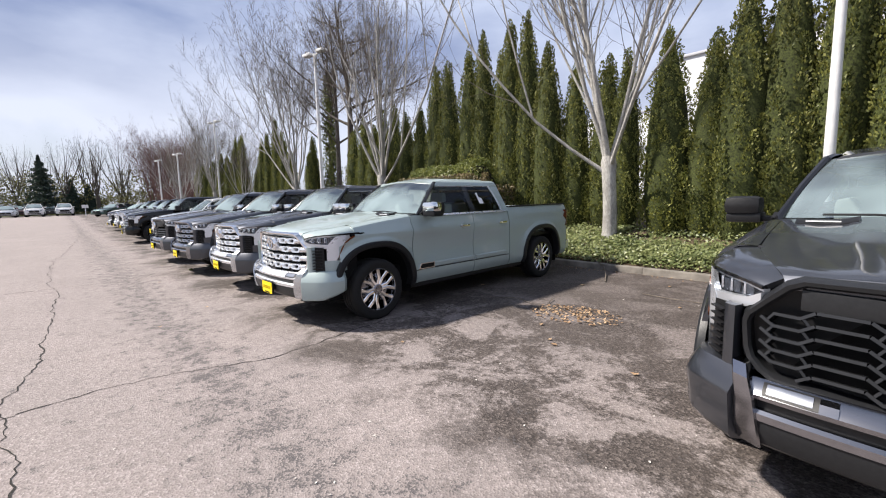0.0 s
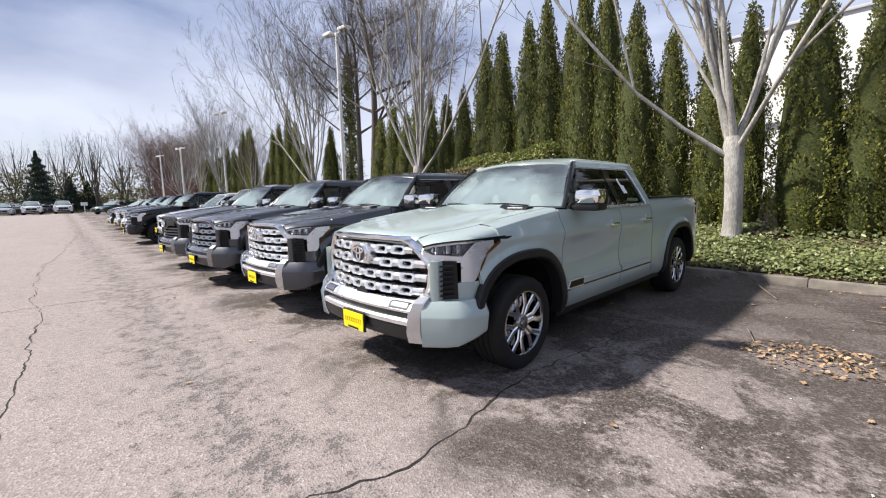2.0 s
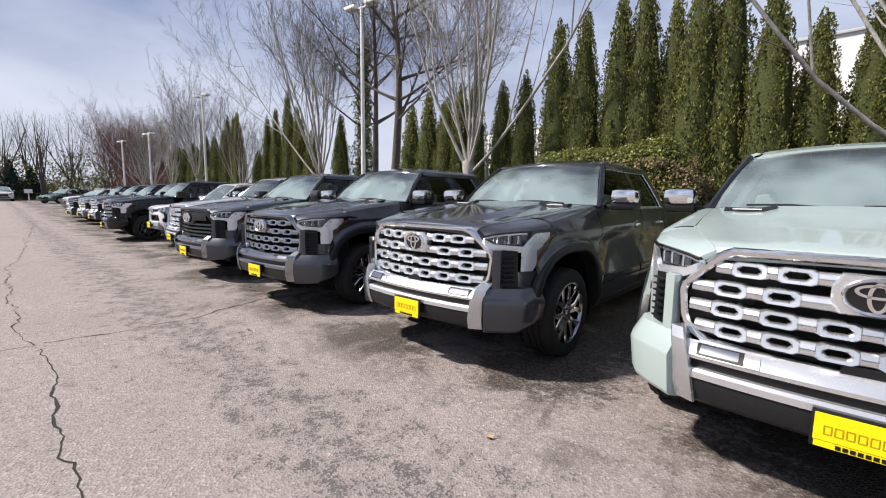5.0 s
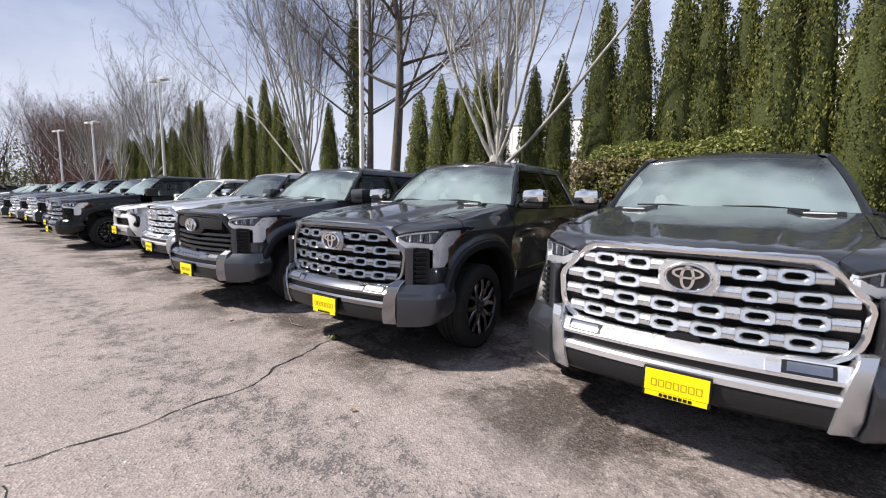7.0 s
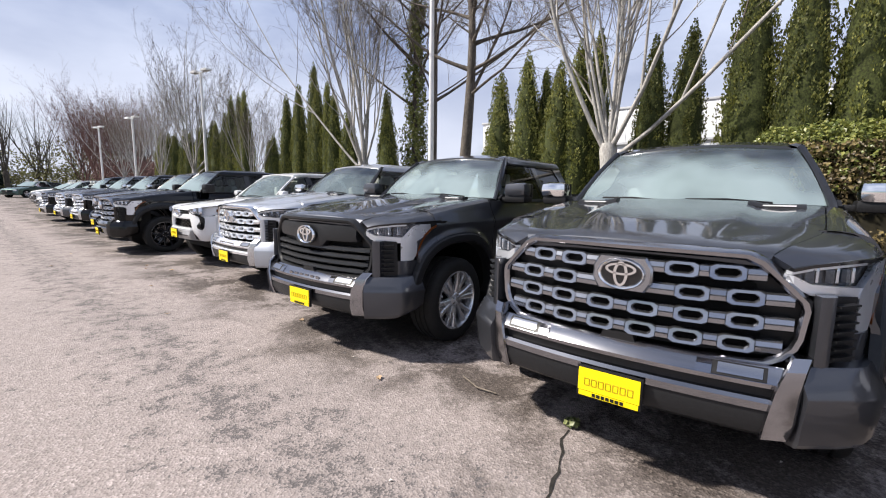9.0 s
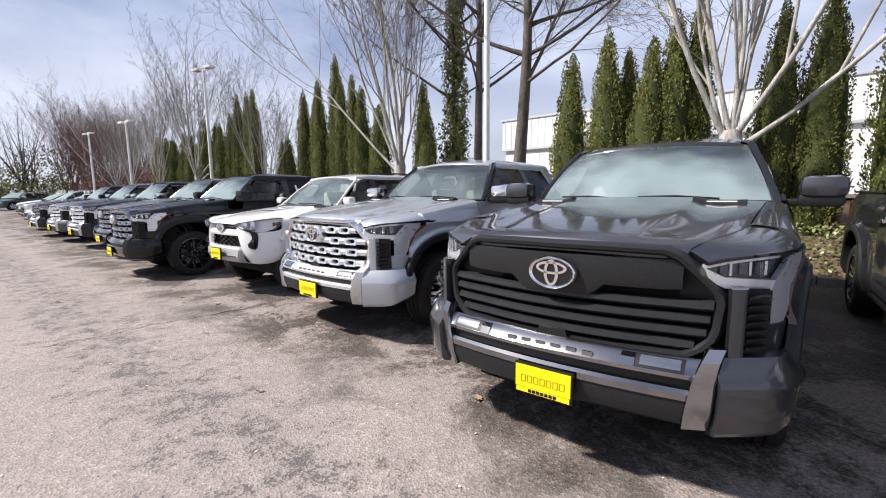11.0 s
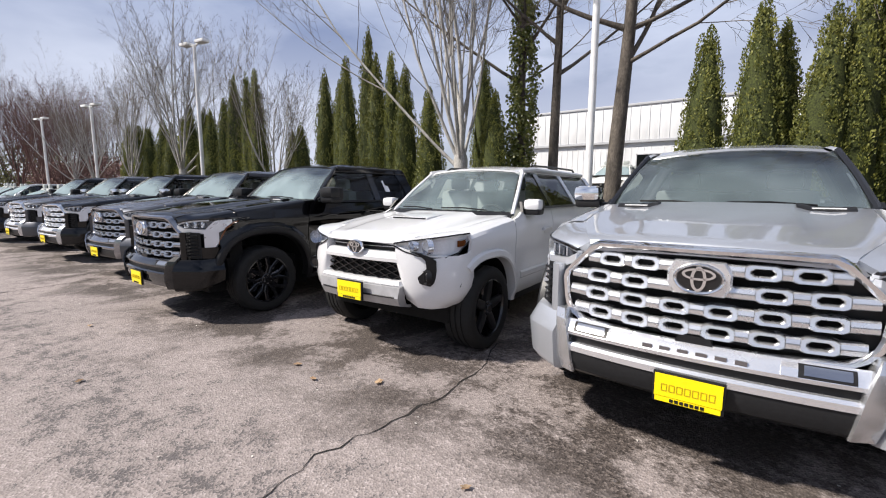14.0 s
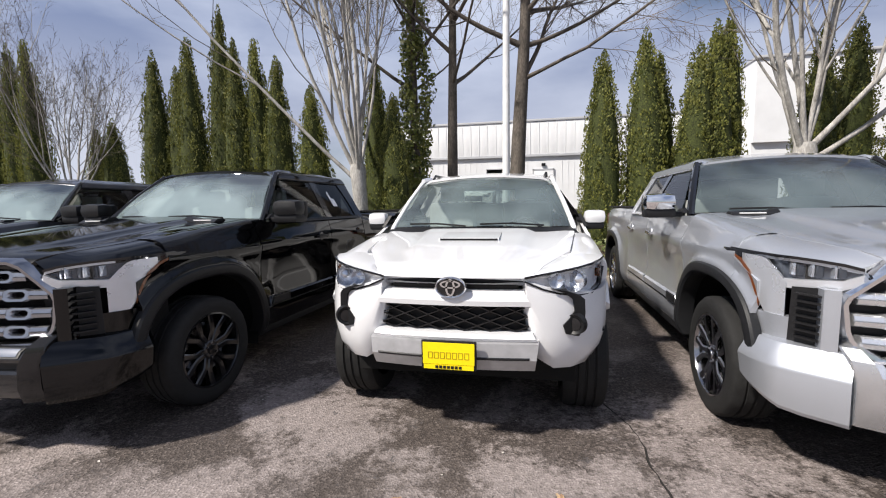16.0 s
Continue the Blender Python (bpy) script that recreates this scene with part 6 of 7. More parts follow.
# ---- bare trees ----
def bare_tree(seed, height, trunk_r, fork, limbs, spread, fine=1.0, lean=0.0, first=None, leader=False, twist=0.0):
    """Two meshes: trunk with limbs, and the twigs of the crown."""
    rnd = random.Random(seed)
    wood, twigs = Mb(), Mb()

    def path(p, d, length, up, bend, n):
        pts = [p.copy()]
        d = d.copy()
        for _ in range(n):
            d = (d + Vector((rnd.uniform(-1, 1), rnd.uniform(-1, 1), rnd.uniform(-0.6, 0.8))) * bend + Vector((0, 0, up))).normalized()
            pts.append(pts[-1] + d * (length / n))
        return pts

    def shoots(pts, length, r, level):
        """Side shoots that leave at an angle and bend up towards the light."""
        n = len(pts) - 1
        count = int((12, 9, 4)[level] * fine * rnd.uniform(0.8, 1.2)) if level < 3 else 0
        for k in range(count):
            t = lerp((0.22, 0.15, 0.15)[level], 0.97, (k + rnd.random()) / max(1, count))
            i = min(n - 1, int(t * n))
            p = pts[i].lerp(pts[i + 1], t * n - i)
            d = (pts[i + 1] - pts[i]).normalized()
            side = d.cross(Vector((rnd.uniform(-1, 1), rnd.uniform(-1, 1), rnd.uniform(-1, 1)))).normalized()
            nd = (d * rnd.uniform(0.55, 0.95) + side * rnd.uniform(0.5, 0.95)).normalized()
            ln = length * (1 - 0.60 * t) * rnd.uniform(0.32, 0.60)
            rr = max(0.0046, r * (1 - 0.75 * t) * 0.36)
            sub = path(p, nd, ln, (0.20, 0.16, 0.0)[level] - 1.5 * twist, 0.10 + 0.5 * twist, (6, 3, 1)[level])
            m = len(sub) - 1
            (wood if level == 0 and rr > 0.014 else twigs).tube([tuple(q) for q in sub], [max(0.0026, rr * (1 - 0.8 * j / m)) for j in range(m + 1)], 5 if rr > 0.014 else 3, False)
            if level < 2 and ln > 0.25:
                shoots(sub, ln, rr, level + 1)

    base = Vector((0, 0, 0))
    top = Vector((lean * 0.4, 0, fork))
    if leader:
        mast = [Vector(((0.05 + twist) * math.sin((5 + 4 * twist) * t * t), (0.04 + twist) * math.sin(4 * t), height * 0.96 * t)) for t in [i / 14 for i in range(15)]]
        wood.tube([tuple(q) for q in mast], [trunk_r * (1.4 if i == 0 else 1.12 - 1.05 * (i / 14) ** 1.3) for i in range(15)], 12)
        shoots(mast[5:], height * 0.5, trunk_r * 0.7, 0)
    else:
        steps = [base + (top - base) * t + Vector((0.03 * math.sin(4 * t), 0.02 * math.sin(5 * t + 1), 0)) for t in (0, 0.03, 0.08, 0.2, 0.4, 0.6, 0.8, 0.93, 1.0)]
        wood.tube([tuple(q) for q in steps], [trunk_r * k for k in (1.55, 1.35, 1.18, 1.05, 1.0, 0.98, 1.02, 1.12, 0.95)], 14)
    for k in range(limbs):
        a = 2.39996 * k + rnd.uniform(-0.3, 0.3) + seed
        tilt = spread * rnd.uniform(0.35, 1.3)
        d = Vector((math.sin(tilt) * math.cos(a) + lean * 0.3, math.sin(tilt) * math.sin(a), math.cos(tilt)))
        if first and k in first:
            d = Vector(first[k])
        start = mast[min(13, 5 + k * 8 // limbs)] if leader else top + Vector((0, 0, -0.42 + 0.12 * (k % 4)))
        ln = (height - start.z) * rnd.uniform(0.85, 1.1) / max(0.62, d.normalized().z + 0.15)
        if leader:
            ln = max(1.2, ln * 0.62)
        r = trunk_r * rnd.uniform(0.27, 0.44) * ((0.72 if k == 0 and not leader else 0.92 - 0.3 * twist) if first and k in first else 0.9)
        pts = path(start, d.normalized(), ln, (0.035 - 0.10 * twist) if leader else 0.085, (0.06 + 0.45 * twist) if leader else 0.085, 11 if twist == 0 else 12)
        n = len(pts) - 1
        wood.tube([tuple(q) for q in pts], [max(0.005, r * (1.3 if j == 0 else (1 - 0.9 * j / n))) for j in range(n + 1)], 7)
        shoots(pts, ln, r, 0)
        for c in range(0 if leader else 2):
            t = rnd.uniform(0.12, 0.26) + 0.20 * c
            i = int(t * n)
            p = pts[i].lerp(pts[i + 1], t * n - i)
            way = (pts[i + 1] - pts[i]).normalized()
            side = way.cross(Vector((rnd.uniform(-1, 1), rnd.uniform(-1, 1), 0.2))).normalized()
            fork_d = (way + side * rnd.uniform(0.35, 0.6) + Vector((0, 0, 0.15))).normalized()
            fl, fr = ln * (1 - t) * rnd.uniform(0.8, 1.0), r * (1 - 0.9 * t) * 0.68
            sub = path(p, fork_d, fl, 0.05, 0.05, 8)
            wood.tube([tuple(q) for q in sub], [max(0.005, fr * (1 - 0.88 * j / 8)) for j in range(9)], 6)
            shoots(sub, fl, fr, 0)
    return wood, twigs


TREES = {}


def tree(kind, x, y, turn, size, label, mat, twig_mat=None, name="bare_tree", z=None, **k):
    if kind not in TREES:
        w, t = bare_tree(**k)
        TREES[kind] = (w.mesh("trunk", mat, 60, False), t.mesh("crown", twig_mat or mat, 80, False))
    w, t = TREES[kind]
    root = thing(name, label, "tree", None, "bare trees along the bed")
    zz = bed_z(x, y) - 0.1 if z is None else z
    root.matrix_world = Matrix.LocRotScale((x, y, zz), Euler((0, 0, radians(turn))), (size, size, size))
    part("trunk", w, None, root)
    tagged(part("crown", t, None, root), kind="stuff")


PALE = "pale grey-barked bare maple with many rising limbs"
tree("maple_a", -4.30, 10.15, 0, 1.0, PALE, BARK, BARK_TWIG, seed=3, height=10.5, trunk_r=0.150, fork=2.05, limbs=9, spread=0.36, fine=0.8, first={0: (-0.80, -0.35, 0.62), 1: (0.55, -0.55, 0.80), 2: (0.35, -0.1, 0.9), 3: (-0.25, -0.2, 0.95)})
tree("maple_b", -13.3, 10.1, 20, 1.0, PALE, BARK, BARK_TWIG, seed=8, height=10.0, trunk_r=0.165, fork=2.15, limbs=10, spread=0.34, fine=0.72, first={0: (0.95, -0.35, 0.55), 1: (-0.50, -0.2, 0.85), 2: (0.50, -0.45, 0.85), 3: (0.25, -0.1, 0.95), 4: (-0.25, 0.1, 0.95)})
tree("maple_c", -22.15, 10.5, 0, 1.0, PALE, BARK, BARK_TWIG, seed=21, height=11.0, trunk_r=0.17, fork=2.0, limbs=9, spread=0.30, fine=0.78, first={0: (-0.80, -0.30, 0.70), 1: (-0.40, -0.1, 0.9), 2: (-0.2, 0.1, 0.95), 3: (0.10, -0.1, 1.0), 4: (0.2, -0.45, 0.9)})
tree("maple_d", -30.3, 10.3, 0, 0.82, "small spreading bare maple", BARK, BARK_TWIG, seed=33, height=7.2, trunk_r=0.12, fork=1.7, limbs=9, spread=0.52, fine=0.75)
tree("maple_b", -37.8, 10.4, 130, 0.95, PALE, BARK)
tree("maple_c", -44.2, 10.5, 200, 0.78, PALE, BARK)
tree("maple_a", -50.5, 10.6, 70, 0.75, PALE, BARK)
tree("maple_b", -56.0, 11.0, 250, 0.7, PALE, BARK)
tree("oak", -18.55, 11.6, 0, 1.0, "large dark-barked bare tree with heavy side limbs", BARK_DARK, BARK_TWIG, seed=14, height=11.0, trunk_r=0.175, fork=4.3, limbs=16, spread=1.2, fine=1.25, leader=True, twist=0.15, first={0: (0.9, -0.3, 0.30), 1: (0.5, 0.3, 0.8), 2: (-0.8, -0.2, 0.4), 3: (0.9, 0.2, 0.15), 4: (0.7, -0.5, 0.6)})
tree("slim", -20.2, 12.0, 0, 1.0, "slim straight dark bare tree", BARK_DARK, BARK_TWIG, seed=5, height=11.0, trunk_r=0.13, fork=5.6, limbs=11, spread=0.9, fine=0.9, leader=True)
tree("slim", -21.2, 12.2, 140, 0.98, "dark bare tree with ivy climbing its trunk", BARK_DARK)


def climbing_ivy():
    def place(rnd):
        for _ in range(8):
            t = rnd.random() ** 1.25
            a = rnd.uniform(0, 6.283)
            lump = noise.noise((math.cos(a) * 1.2, math.sin(a) * 1.2, t * 7 + 4)) + 0.6 * noise.noise((math.cos(a) * 3, math.sin(a) * 3, t * 22))
            if lump > -0.30 + 0.25 * t:
                break
        r = (0.50 - 0.28 * t) * (1 + 0.9 * lump) * rnd.uniform(0.45, 1.1)
        return (-21.2 + r * math.cos(a), 12.2 + r * math.sin(a), 1.0 + 7.2 * t), (math.cos(a), math.sin(a), 0.2)
    tagged(part("climbing_ivy", leaf_cloud(9000, place, 0.058, 8, 0.9), SHRUB, sharp=80, tidy=False), "dark ivy wrapped round a tree trunk", "ivy", kind="stuff")


climbing_ivy()


# ---- lamp posts ----
def lamp_post(x, y, top, turn=0.0):
    z = bed_z(x, y) - 0.05 if y > 9.1 else rise(x)
    root = thing("lamp_post", "white painted steel lamp post with two box heads", "lamp post", pose(x, y, z, 0, 0, turn), "lamp posts")
    h = top - z
    part("footing", Mb().tube([(0, 0, -0.2), (0, 0, 0.35)], 0.24, 16), CONCRETE, root)
    part("base_plate", Mb().box(-0.17, 0.17, -0.17, 0.17, 0.35, 0.38, 0.006), PIPE, root)
    part("pole", Mb().tube([(0, 0, 0.36), (0, 0, h)], [0.085, 0.062], 14), PIPE, root)
    for sx in (-1, 1):
        part("arm", Mb().beam((0, 0, h - 0.06), (sx * 0.28, 0, h + 0.02), 0.05, 0.05), PIPE, root)
        head = part("lamp_head", Mb().box(sx * 0.24, sx * 0.78, -0.16, 0.16, h - 0.01, h + 0.11, 0.03), PIPE, root)
        part("lamp_glass", Mb().box(sx * 0.30, sx * 0.72, -0.12, 0.12, h - 0.022, h - 0.008), LENS, head)


for x, y, top in ((-0.62, 10.45, 7.9), (-18.72, 10.3, 8.3), (-35.25, 10.1, 7.55), (-46.5, 9.6, 6.2), (-56.5, 9.6, 6.4)):
    lamp_post(x, y, top, 8)


# ---- building behind the hedge ----
def building():
    root = thing("warehouse", "white metal-clad warehouse with standing-seam panels", "building", pose(0, 24.8, 1.2))
    lo, hi = -27.0, -8.3
    part("lower_wall", Mb().box(lo, 12.0, 0.14, 6.0, -0.6, 2.95), CLAD, root)
    part("upper_wall", Mb().box(lo - 0.2, hi, 0.06, 6.0, 2.9, 4.70), CLAD, root)
    part("high_wall", Mb().box(hi, 14.0, -1.6, 6.0, 2.9, 6.6), CLAD, root)
    part("high_lower_wall", Mb().box(hi, 14.0, -1.4, 0.3, -0.6, 2.9), CLAD, root)
    part("parapet", Mb().box(lo - 0.3, hi - 0.004, -0.02, 6.1, 4.68, 4.80, 0.02), CLAD_TRIM, root)
    part("high_parapet", Mb().box(hi - 0.05, 14.1, -1.7, 6.1, 6.58, 6.70, 0.02), CLAD_TRIM, root)
    part("drip_band", Mb().box(lo - 0.2, hi - 0.01, -0.01, 0.2, 2.82, 2.93, 0.01), CLAD_TRIM, root)
    seam = Mb().box(-0.014, 0.014, 0.012, 0.06, 2.94, 4.68).mesh("seam", CLAD)
    panel = Mb().box(-0.225, 0.225, 0.035, 0.07, 2.95, 4.67, 0.006).mesh("cladding_panel", CLAD)
    n = int((hi - lo) / 0.46)
    for i in range(n):
        for me, dx in ((panel, 0.23), (seam, 0.0)):
            ob = part(me.name.split(".")[0], me, None, root)
            ob.location = (lo + i * 0.46 + dx, 0, 0)
    rib = Mb().box(-0.012, 0.012, 0.125, 0.15, -0.3, 2.8).mesh("wall_rib", CLAD)
    for i in range(60):
        x = lo + 0.2 + i * 0.31
        if not -18.3 < x < -16.7:
            part("wall_rib", rib, None, root).location = (x, 0, 0)
    door = part("door", Mb().box(-18.05, -17.05, 0.08, 0.15, 0.0, 2.10, 0.01), CLAD, root, "white steel door")
    part("door_frame", Mb().box(-18.12, -18.05, 0.06, 0.15, 0, 2.17).box(-17.05, -16.98, 0.06, 0.15, 0, 2.17).box(-18.12, -16.98, 0.06, 0.15, 2.10, 2.17), CLAD_TRIM, door)
    part("door_lever", Mb().box(-17.20, -17.10, 0.04, 0.08, 1.0, 1.03, 0.008), DARKCHROME, door)
    part("wall_lamp", Mb().box(-17.65, -17.45, -0.01, 0.15, 2.32, 2.46, 0.02), BLACK_TRIM, root)
    part("window", Mb().box(-20.6, -19.4, 0.09, 0.15, 0.9, 2.2), TINTED, root)
    part("window_frame", Mb().box(-20.65, -20.6, 0.07, 0.15, 0.85, 2.25).box(-19.4, -19.35, 0.07, 0.15, 0.85, 2.25).box(-20.65, -19.35, 0.07, 0.15, 2.2, 2.25).box(-20.65, -19.35, 0.07, 0.15, 0.85, 0.9), CLAD_TRIM, root)


building()

# ---- vehicles farther off ----
SEDAN = Shape(w=0.90, hubs=(0.85, 3.55), r=0.325, arch=0.37, sill=0.27, belt=0.96, front=0.22, splits=(1.15, 2.25, 3.20), tail=4.70,
              hood=((0.03, 0.700), (0.05, 0.725), (0.12, 0.760), (0.5, 0.845), (1.0, 0.915), (1.3, 0.94)), hood_x=((0.0, 0.60), (0.12, 0.66), (0.5, 0.74), (1.3, 0.78)),
              base=(0.74, 1.50, 0.96), top=(0.54, 2.25, 1.36), roof_z=1.44, roof_end=3.60, cab_end=4.3, pickup=False, b_pillar=2.30, face=0.90, taper=0.12)
CROSS = Shape(w=0.92, hubs=(0.85, 3.55), r=0.355, arch=0.41, sill=0.32, belt=1.12, front=0.22, splits=(1.20, 2.25, 3.15), tail=4.50,
              hood=((0.03, 0.90), (0.05, 0.925), (0.12, 0.955), (0.5, 1.01), (1.0, 1.06), (1.3, 1.09)), hood_x=((0.0, 0.58), (0.12, 0.64), (0.5, 0.74), (1.3, 0.80)),
              base=(0.78, 1.48, 1.10), top=(0.60, 2.10, 1.54), roof_z=1.645, roof_end=4.05, cab_end=4.3, pickup=False, b_pillar=2.28, face=0.92, taper=0.12)
CARS = {}


def car(name, label, m, shape, paint_mat):
    """A plain saloon or crossover, built once for each colour."""
    key = (id(shape), paint_mat.name)
    if key in CARS:
        ob = copy_thing(CARS[key], m)
        return tagged(ob, label)
    s = shape
    root = thing(name, label, "car", m, "cars parked across the far end")
    CARS[key] = root
    shell(s, root, paint_mat, paint_mat, paint_mat, paint_mat, GREY_TRIM, "five", SATIN, SATIN, simple=True)
    z1 = s.hood[0][1]
    fy = lambda x: 0.22 * x * x
    zs = ((0.10, z1 + 0.0), (0.0, z1 - 0.03), (-0.03, lerp(s.sill, z1, 0.55)), (-0.04, lerp(s.sill, z1, 0.30)), (0.0, s.sill - 0.02), (0.12, s.sill - 0.05))
    part("front_bumper", Mb().panel([[(x, y + fy(x), z) for x in [lerp(-0.86, 0.86, k / 14) for k in range(15)]] for y, z in zs], (0, 0.14, 0)), paint_mat, root)
    part("grille", Mb().panel([[(x, fy(x) - 0.045, z) for x in [lerp(-0.46, 0.46, k / 8) for k in range(9)]] for z in (lerp(s.sill, z1, 0.34), lerp(s.sill, z1, 0.82))], (0, 0.03, 0)), BLACK_TRIM, root)
    both("headlamp", Mb().panel([[(x, fy(x) - 0.030 + 0.5 * max(0, x - 0.7), z) for x in (0.50, 0.62, 0.74, 0.84)] for z in (lerp(s.sill, z1, 0.70), z1 - 0.015)], (-0.01, 0.04, 0)), LED, root)
    part("emblem", Mb().lathe([(0.0, 0.05), (0.012, 0.045), (0.012, 0.001)], 14).moved(pose(0, -0.045, lerp(s.sill, z1, 0.68), 0, 0, -90)), CHROME, root)
    part("lower_intake", Mb().panel([[(x, fy(x) - 0.05, z) for x in [lerp(-0.6, 0.6, k / 8) for k in range(9)]] for z in (s.sill + 0.02, lerp(s.sill, z1, 0.24))], (0, 0.03, 0)), BLACK_TRIM, root)
    return root


def parked(name, label, x, y, yaw, shape, col, z=None):
    return car(name, label, pose(x, y, rise(x) if z is None else z, 0, 0, yaw), shape, col)


# the row goes on beyond the pickups
parked("sedan", "silver saloon car at the end of the row", -37.0, 3.4, 0, SEDAN, PAINT_SILVER)
parked("sedan", "white saloon car at the end of the row", -39.9, 3.6, 0, SEDAN, PAINT_PEARL)
parked("crossover", "silver crossover at the end of the row", -42.8, 3.8, 0, CROSS, PAINT_SILVER)
parked("sedan", "white saloon car far along the row", -46.0, 4.0, 0, SEDAN, PAINT_PEARL)
parked("sedan", "dark grey saloon car far along the row", -50.0, 4.3, 0, SEDAN, PAINT_GREY)
parked("sedan", "white saloon car far along the row", -54.0, 4.7, 0, SEDAN, PAINT_PEARL)
parked("sedan", "dark green saloon car far along the row", -62.0, 4.0, 40, SEDAN, PAINT_TEAL)
# across the far end, facing back along the lane
parked("crossover", "white crossover facing along the lane", -73.0, 1.45, 90, CROSS, PAINT_WHITE)
parked("crossover", "white crossover in the far row", -72.0, -1.4, 90, CROSS, PAINT_WHITE)
parked("sedan", "silver saloon in the far row", -72.5, -3.9, 90, SEDAN, PAINT_SILVER)
parked("sedan", "dark grey saloon parked behind the far row", -79.0, -0.1, 90, SEDAN, PAINT_GREY)
parked("sedan", "dark red car parked behind the far row", -79.5, -3.0, 90, SEDAN, PAINT_RED)
parked("crossover", "grey crossover in the far row", -73.0, -6.6, 90, CROSS, PAINT_GREY)
parked("crossover", "silver crossover in the far row", -73.0, -9.4, 90, CROSS, PAINT_SILVER)
# yard behind the hedge
car("crossover", "small dark grey hatchback parked at the warehouse", pose(-18.1, 24.6, 1.2, 0, 0, 180) @ Matrix.Scale(0.85, 4), CROSS, PAINT_GREY)
parked("sedan", "white saloon car parked at the warehouse", -20.6, 18.4, 0, SEDAN, PAINT_PEARL, 1.2)


# ---- distance ----
def far_woods():
    far = dict(height=12.0, trunk_r=0.27, fork=2.6, limbs=5, spread=0.42, fine=0.34)
    rnd = random.Random(4)
    for i in range(30):
        x = -84 - rnd.uniform(0, 12)
        y = -34 + i * 2.0 + rnd.uniform(-1, 1)
        tree("far_%d" % (i % 3), x, y, rnd.uniform(0, 360), rnd.uniform(0.75, 1.15), "distant bare woodland tree", BARK_FAR, name="woodland_tree", z=rise(x) - 0.1, seed=50 + i % 3, **far)
    for i, (x, y, s) in enumerate(((-62, 10.5, 0.98), (-65, 12.5, 1.0), (-68, 10.2, 1.05), (-60, 13.5, 0.9), (-72, 13, 1.1))):
        tree("red_%d" % (i % 2), x, y, i * 77, s, "reddish-twigged bare tree beyond the row", BARK_RED, name="woodland_tree", z=rise(x) - 0.1, seed=80 + i % 2, height=10.5, trunk_r=0.12, fork=1.2, limbs=9, spread=0.46, fine=0.85)

    def brush(rnd):
        y = rnd.uniform(-45, 26)
        x = -85 - rnd.uniform(0, 14)
        h = 6.6 + 4.2 * noise.noise((y * 0.22, 3, 1)) + 1.6 * noise.noise((y * 1.1, 5, 2))
        z = h * rnd.random() ** 1.6
        if noise.noise((y * 0.55, z * 0.5, x * 0.3)) < -0.35 + 0.055 * z:
            z *= 0.45
        return (x, y, rise(x) + z), (1, 0, 0.3)
    tagged(part("far_brush", leaf_cloud(62000, brush, 0.15, 9, 1.2), BRUSH, sharp=80, tidy=False), "tangled olive and brown brush at the wood's edge", "brush", kind="stuff")

    def thicket(rnd):
        x = rnd.uniform(-78, -47)
        y = rnd.uniform(12.2, 14.5)
        h = 3.4 + 1.6 * noise.noise((x * 0.3, 7, 1))
        return (x, y, rise(x) + h * rnd.random() ** 1.1), (0.3, -1, 0.3)
    tagged(part("brown_thicket", leaf_cloud(16000, thicket, 0.10, 19, 0.9), BARK_RED, sharp=80, tidy=False), "dense brown twiggy thicket behind the last cars", "thicket", kind="stuff")

    def spruce(x, y, h):
        root = thing("spruce", "dark green conical spruce at the wood's edge", "conifer", pose(x, y, rise(x)))
        part("trunk", Mb().tube([(0, 0, 0), (0, 0, h * 0.9)], [0.2, 0.03], 7), BARK_DARK, root)

        def place(rnd):
            t = rnd.random() ** 1.2
            a = rnd.uniform(0, 6.283)
            r = 0.46 * h * (1 - t) * (0.75 + 0.25 * math.sin(t * 60)) * rnd.uniform(0.4, 1.0)
            return (r * math.cos(a), r * math.sin(a), 0.6 + t * (h - 0.6) - 0.1 * r), (math.cos(a), math.sin(a), 0.1)
        part("foliage", leaf_cloud(5000, place, 0.17, int(h * 10), 0.7), SPRUCE, root, sharp=80, tidy=False)
    spruce(-82.5, -0.6, 8.4)
    spruce(-86.5, 2.6, 5.2)
    spruce(-87.0, 4.6, 4.6)
    spruce(-86.0, 20.0, 7.0)
    tagged(part("verge", Mb().grid([[(x, y, rise(x) + 0.05) for y in (-70, -30, 0, 40, 80)] for x in (-82.0, -95, -190)]), GRASS), "rough grass verge beyond the car park", "grass", kind="structure")
    sign = thing("sign_board", "small white sign on a post by the verge", "sign", pose(-68.0, 3.3, rise(-68)))
    part("post", Mb().box(-0.04, 0.04, -0.04, 0.04, 0, 1.3), PIPE, sign)
    part("board", Mb().box(-0.02, 0.02, -0.32, 0.32, 0.95, 1.35, 0.006), PIPE, sign)


far_woods()


# ---- litter on the asphalt ----
def oak_leaf(x, y, turn, size, k):
    """A curled lobed leaf."""
    rim = []
    for j in range(16):
        a = 2 * math.pi * j / 16
        r = size * (0.55 + 0.45 * abs(math.cos(a * 2.5)))
        rim.append((r * math.cos(a) * 1.3, r * math.sin(a) * 0.8, 0.012 + size * 0.25 * abs(math.sin(a + k))))
    mb = Mb().add([(0, 0, 0.008)] + rim, [(0, 1 + j, 1 + (j + 1) % 16) for j in range(16)])
    ob = part("fallen_leaf", mb, DEADLEAF, tidy=False)
    ob.matrix_world = pose(x, y, rise(x), 0, 0, turn)
    tagged(ob, "dry brown curled leaf lying on the asphalt", "leaf", "fallen leaves")


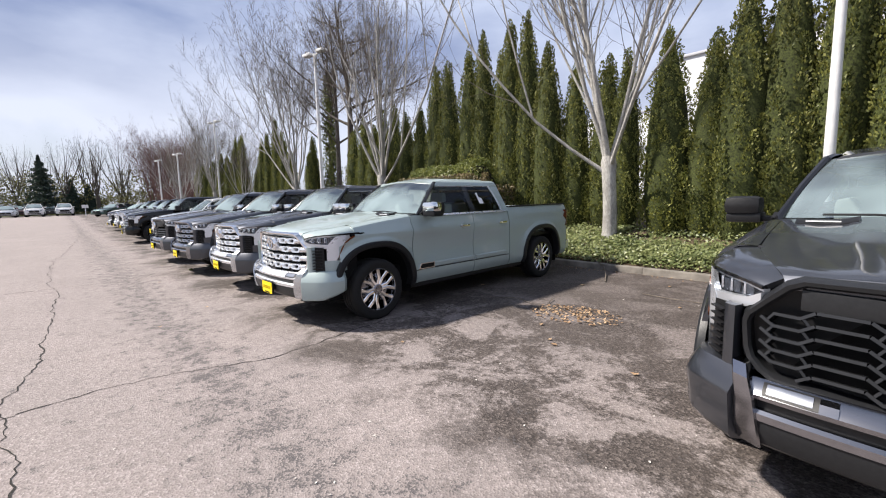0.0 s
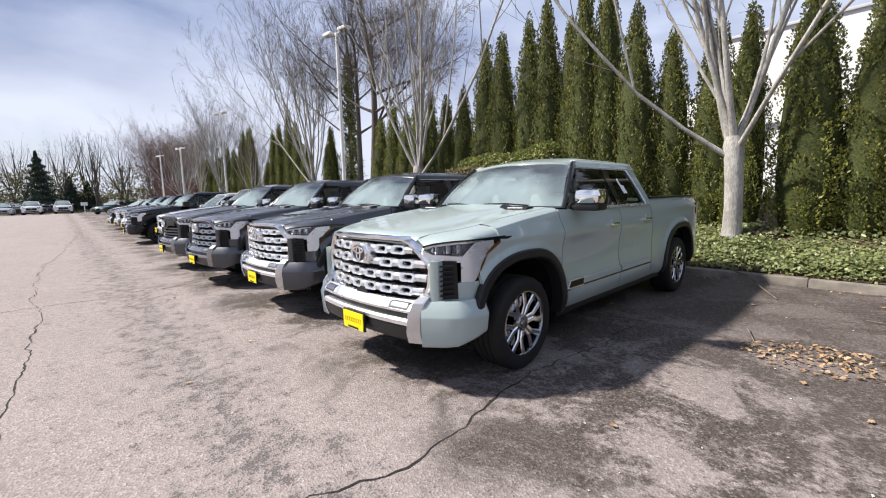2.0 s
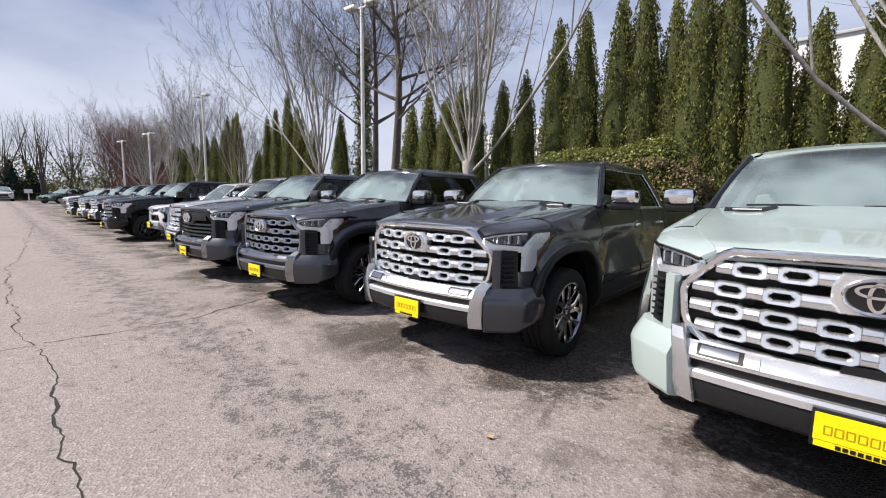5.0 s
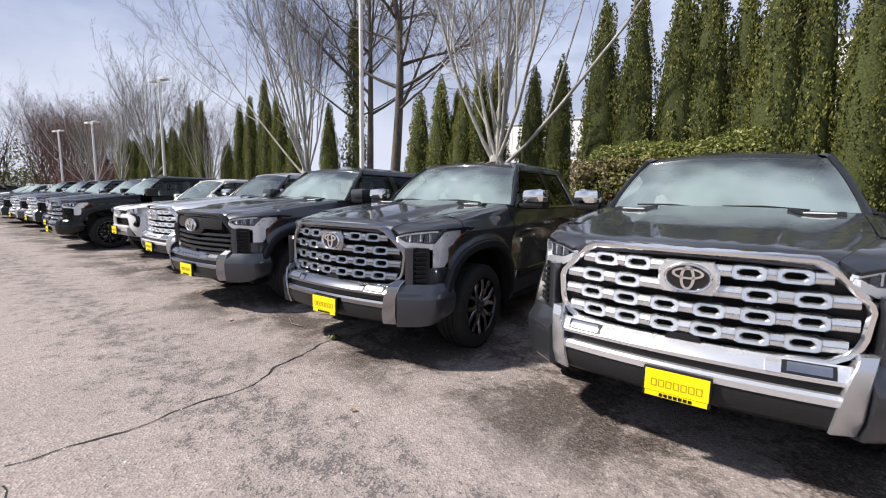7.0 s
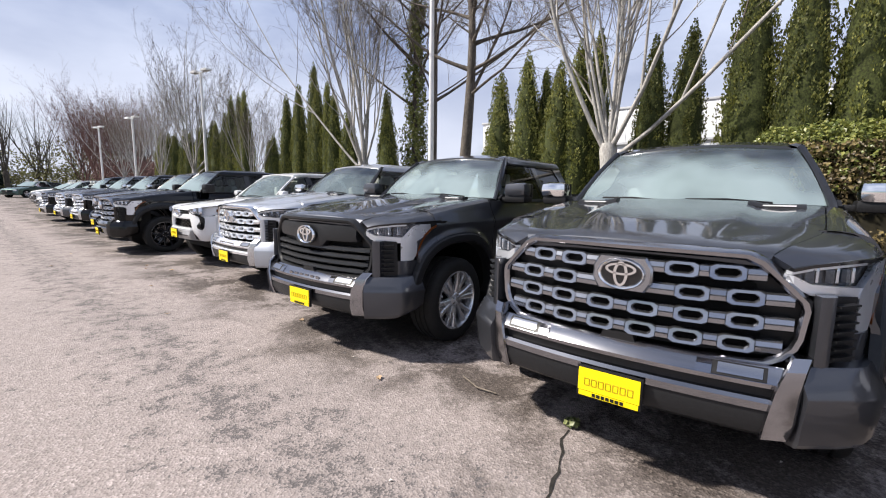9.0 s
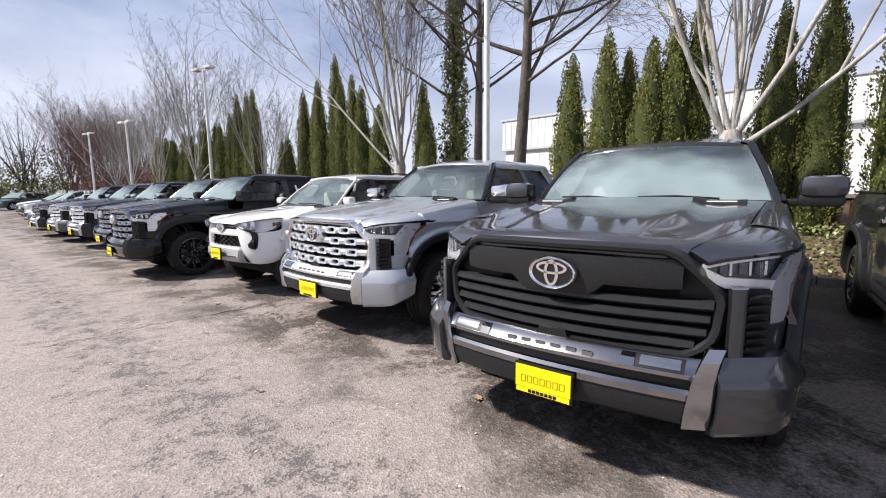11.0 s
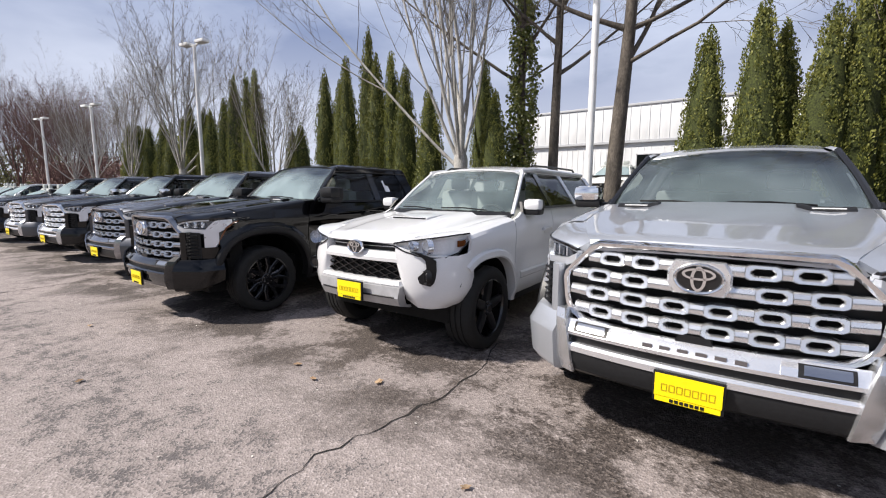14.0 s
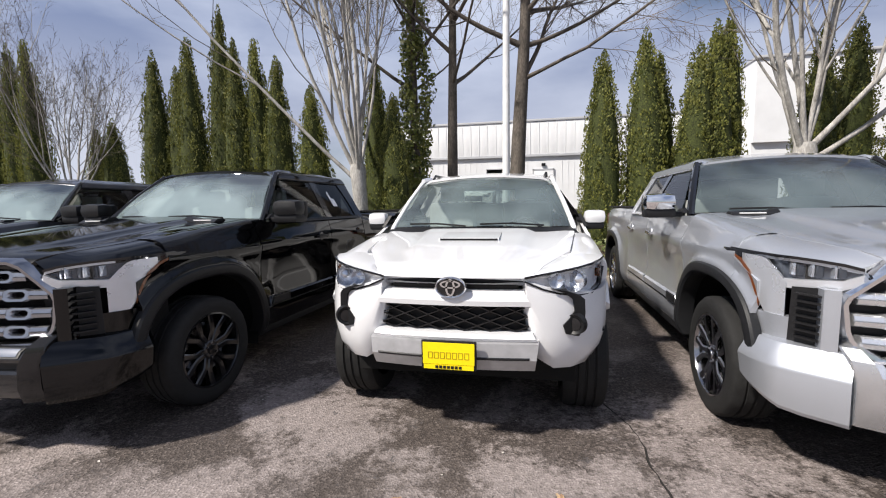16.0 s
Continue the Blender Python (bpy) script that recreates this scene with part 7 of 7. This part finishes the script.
LEAVES = [(-2.0, 4.45, 0.034), (-2.12, 4.55, 0.025), (-13.9, 2.98, 0.037), (-18.83, 2.85, 0.031), (-18.05, 3.0, 0.037), (-18.5, 2.75, 0.028), (-9.6, 2.15, 0.022), (-8.3, 4.2, 0.025), (-1.1, 4.3, 0.031), (-2.5, 4.95, 0.031), (-21.5, 2.2, 0.031), (-15.2, 2.1, 0.025),
          (-12.2, 2.6, 0.031), (-6.6, 2.3, 0.025), (-5.9, 1.6, 0.022), (-3.2, 3.4, 0.025), (-4.6, 6.2, 0.031), (-1.6, 6.8, 0.031), (-3.3, 7.3, 0.031), (-2.2, 8.1, 0.031), (-1.0, 7.6, 0.031), (-16.9, 2.4, 0.025), (-19.9, 1.7, 0.028)]
for i, (x, y, size) in enumerate(LEAVES):
    oak_leaf(x, y, i * 71, size, i)


def litter():
    def pile(rnd):
        a, r = rnd.uniform(0, 6.283), rnd.random() ** 0.7
        return (-2.45 + 0.62 * r * math.cos(a), 5.6 + 0.42 * r * math.sin(a), 0.012 + 0.05 * (1 - r) * rnd.random()), (0, 0, 1)
    tagged(part("leaf_pile", leaf_cloud(340, pile, 0.026, 6, 0.5), DEADLEAF, sharp=80, tidy=False), "scattered pile of tan dead leaves on the asphalt", "leaves", kind="stuff")

    def strip(rnd):
        x = rnd.uniform(-34, 4)
        return (x, 8.90 - abs(rnd.gauss(0, 0.12)), rise(x) + 0.012), (0, 0, 1)
    tagged(part("leaf_drift", leaf_cloud(1500, strip, 0.02, 7, 0.5), DEADLEAF, sharp=80, tidy=False), "drift of dead leaves along the kerb", "leaves", kind="stuff")

    def crumbs(rnd):
        x, y = rnd.uniform(-26, 2), rnd.uniform(0.2, 8.6)
        return (x, y, rise(x) + 0.006), (0, 0, 1)
    tagged(part("grit", leaf_cloud(700, crumbs, 0.010, 8, 0.4), plain("pale_grit", (0.5, 0.47, 0.43), 0.9), sharp=80, tidy=False), "pale grit and crumbs on the asphalt", "grit", kind="stuff")


litter()


def twig(pts, r, k):
    ob = part("fallen_twig", Mb().tube([(x, y, 0.012 + h) for x, y, h in pts], r, 5), BARK_TWIG, sharp=60)
    tagged(ob, "thin dry fallen twig on the asphalt", "twig", "fallen twigs")


twig([(-4.0, 9.05, 0.14), (-3.7, 8.8, 0.10), (-3.4, 8.3, 0.019), (-3.15, 7.8, 0.0)], 0.010, 0)
twig([(-3.1, 6.1, 0.02), (-2.95, 5.7, 0.0), (-2.6, 5.5, 0.01)], 0.007, 1)
twig([(-3.9, 5.6, 0.0), (-3.5, 5.75, 0.02), (-3.2, 5.7, 0.0)], 0.005, 2)
twig([(-11.75, 3.05, 0.0), (-11.55, 2.95, 0.01), (-11.4, 2.98, 0.0)], 0.006, 3)
twig([(-2.3, 7.3, 0.0), (-1.9, 7.2, 0.01), (-1.3, 7.25, 0.0)], 0.006, 4)


def weed():
    def place(rnd):
        a, r = rnd.uniform(0, 6.283), rnd.random() * 0.05
        return (-10.84 + r * math.cos(a), 2.96 + r * math.sin(a), 0.01 + 0.03 * rnd.random()), (math.cos(a), math.sin(a), 0.7)
    tagged(part("weed", leaf_cloud(70, place, 0.022, 3, 0.5), IVY, sharp=80, tidy=False), "small weed growing in the asphalt crack", "weed")


weed()
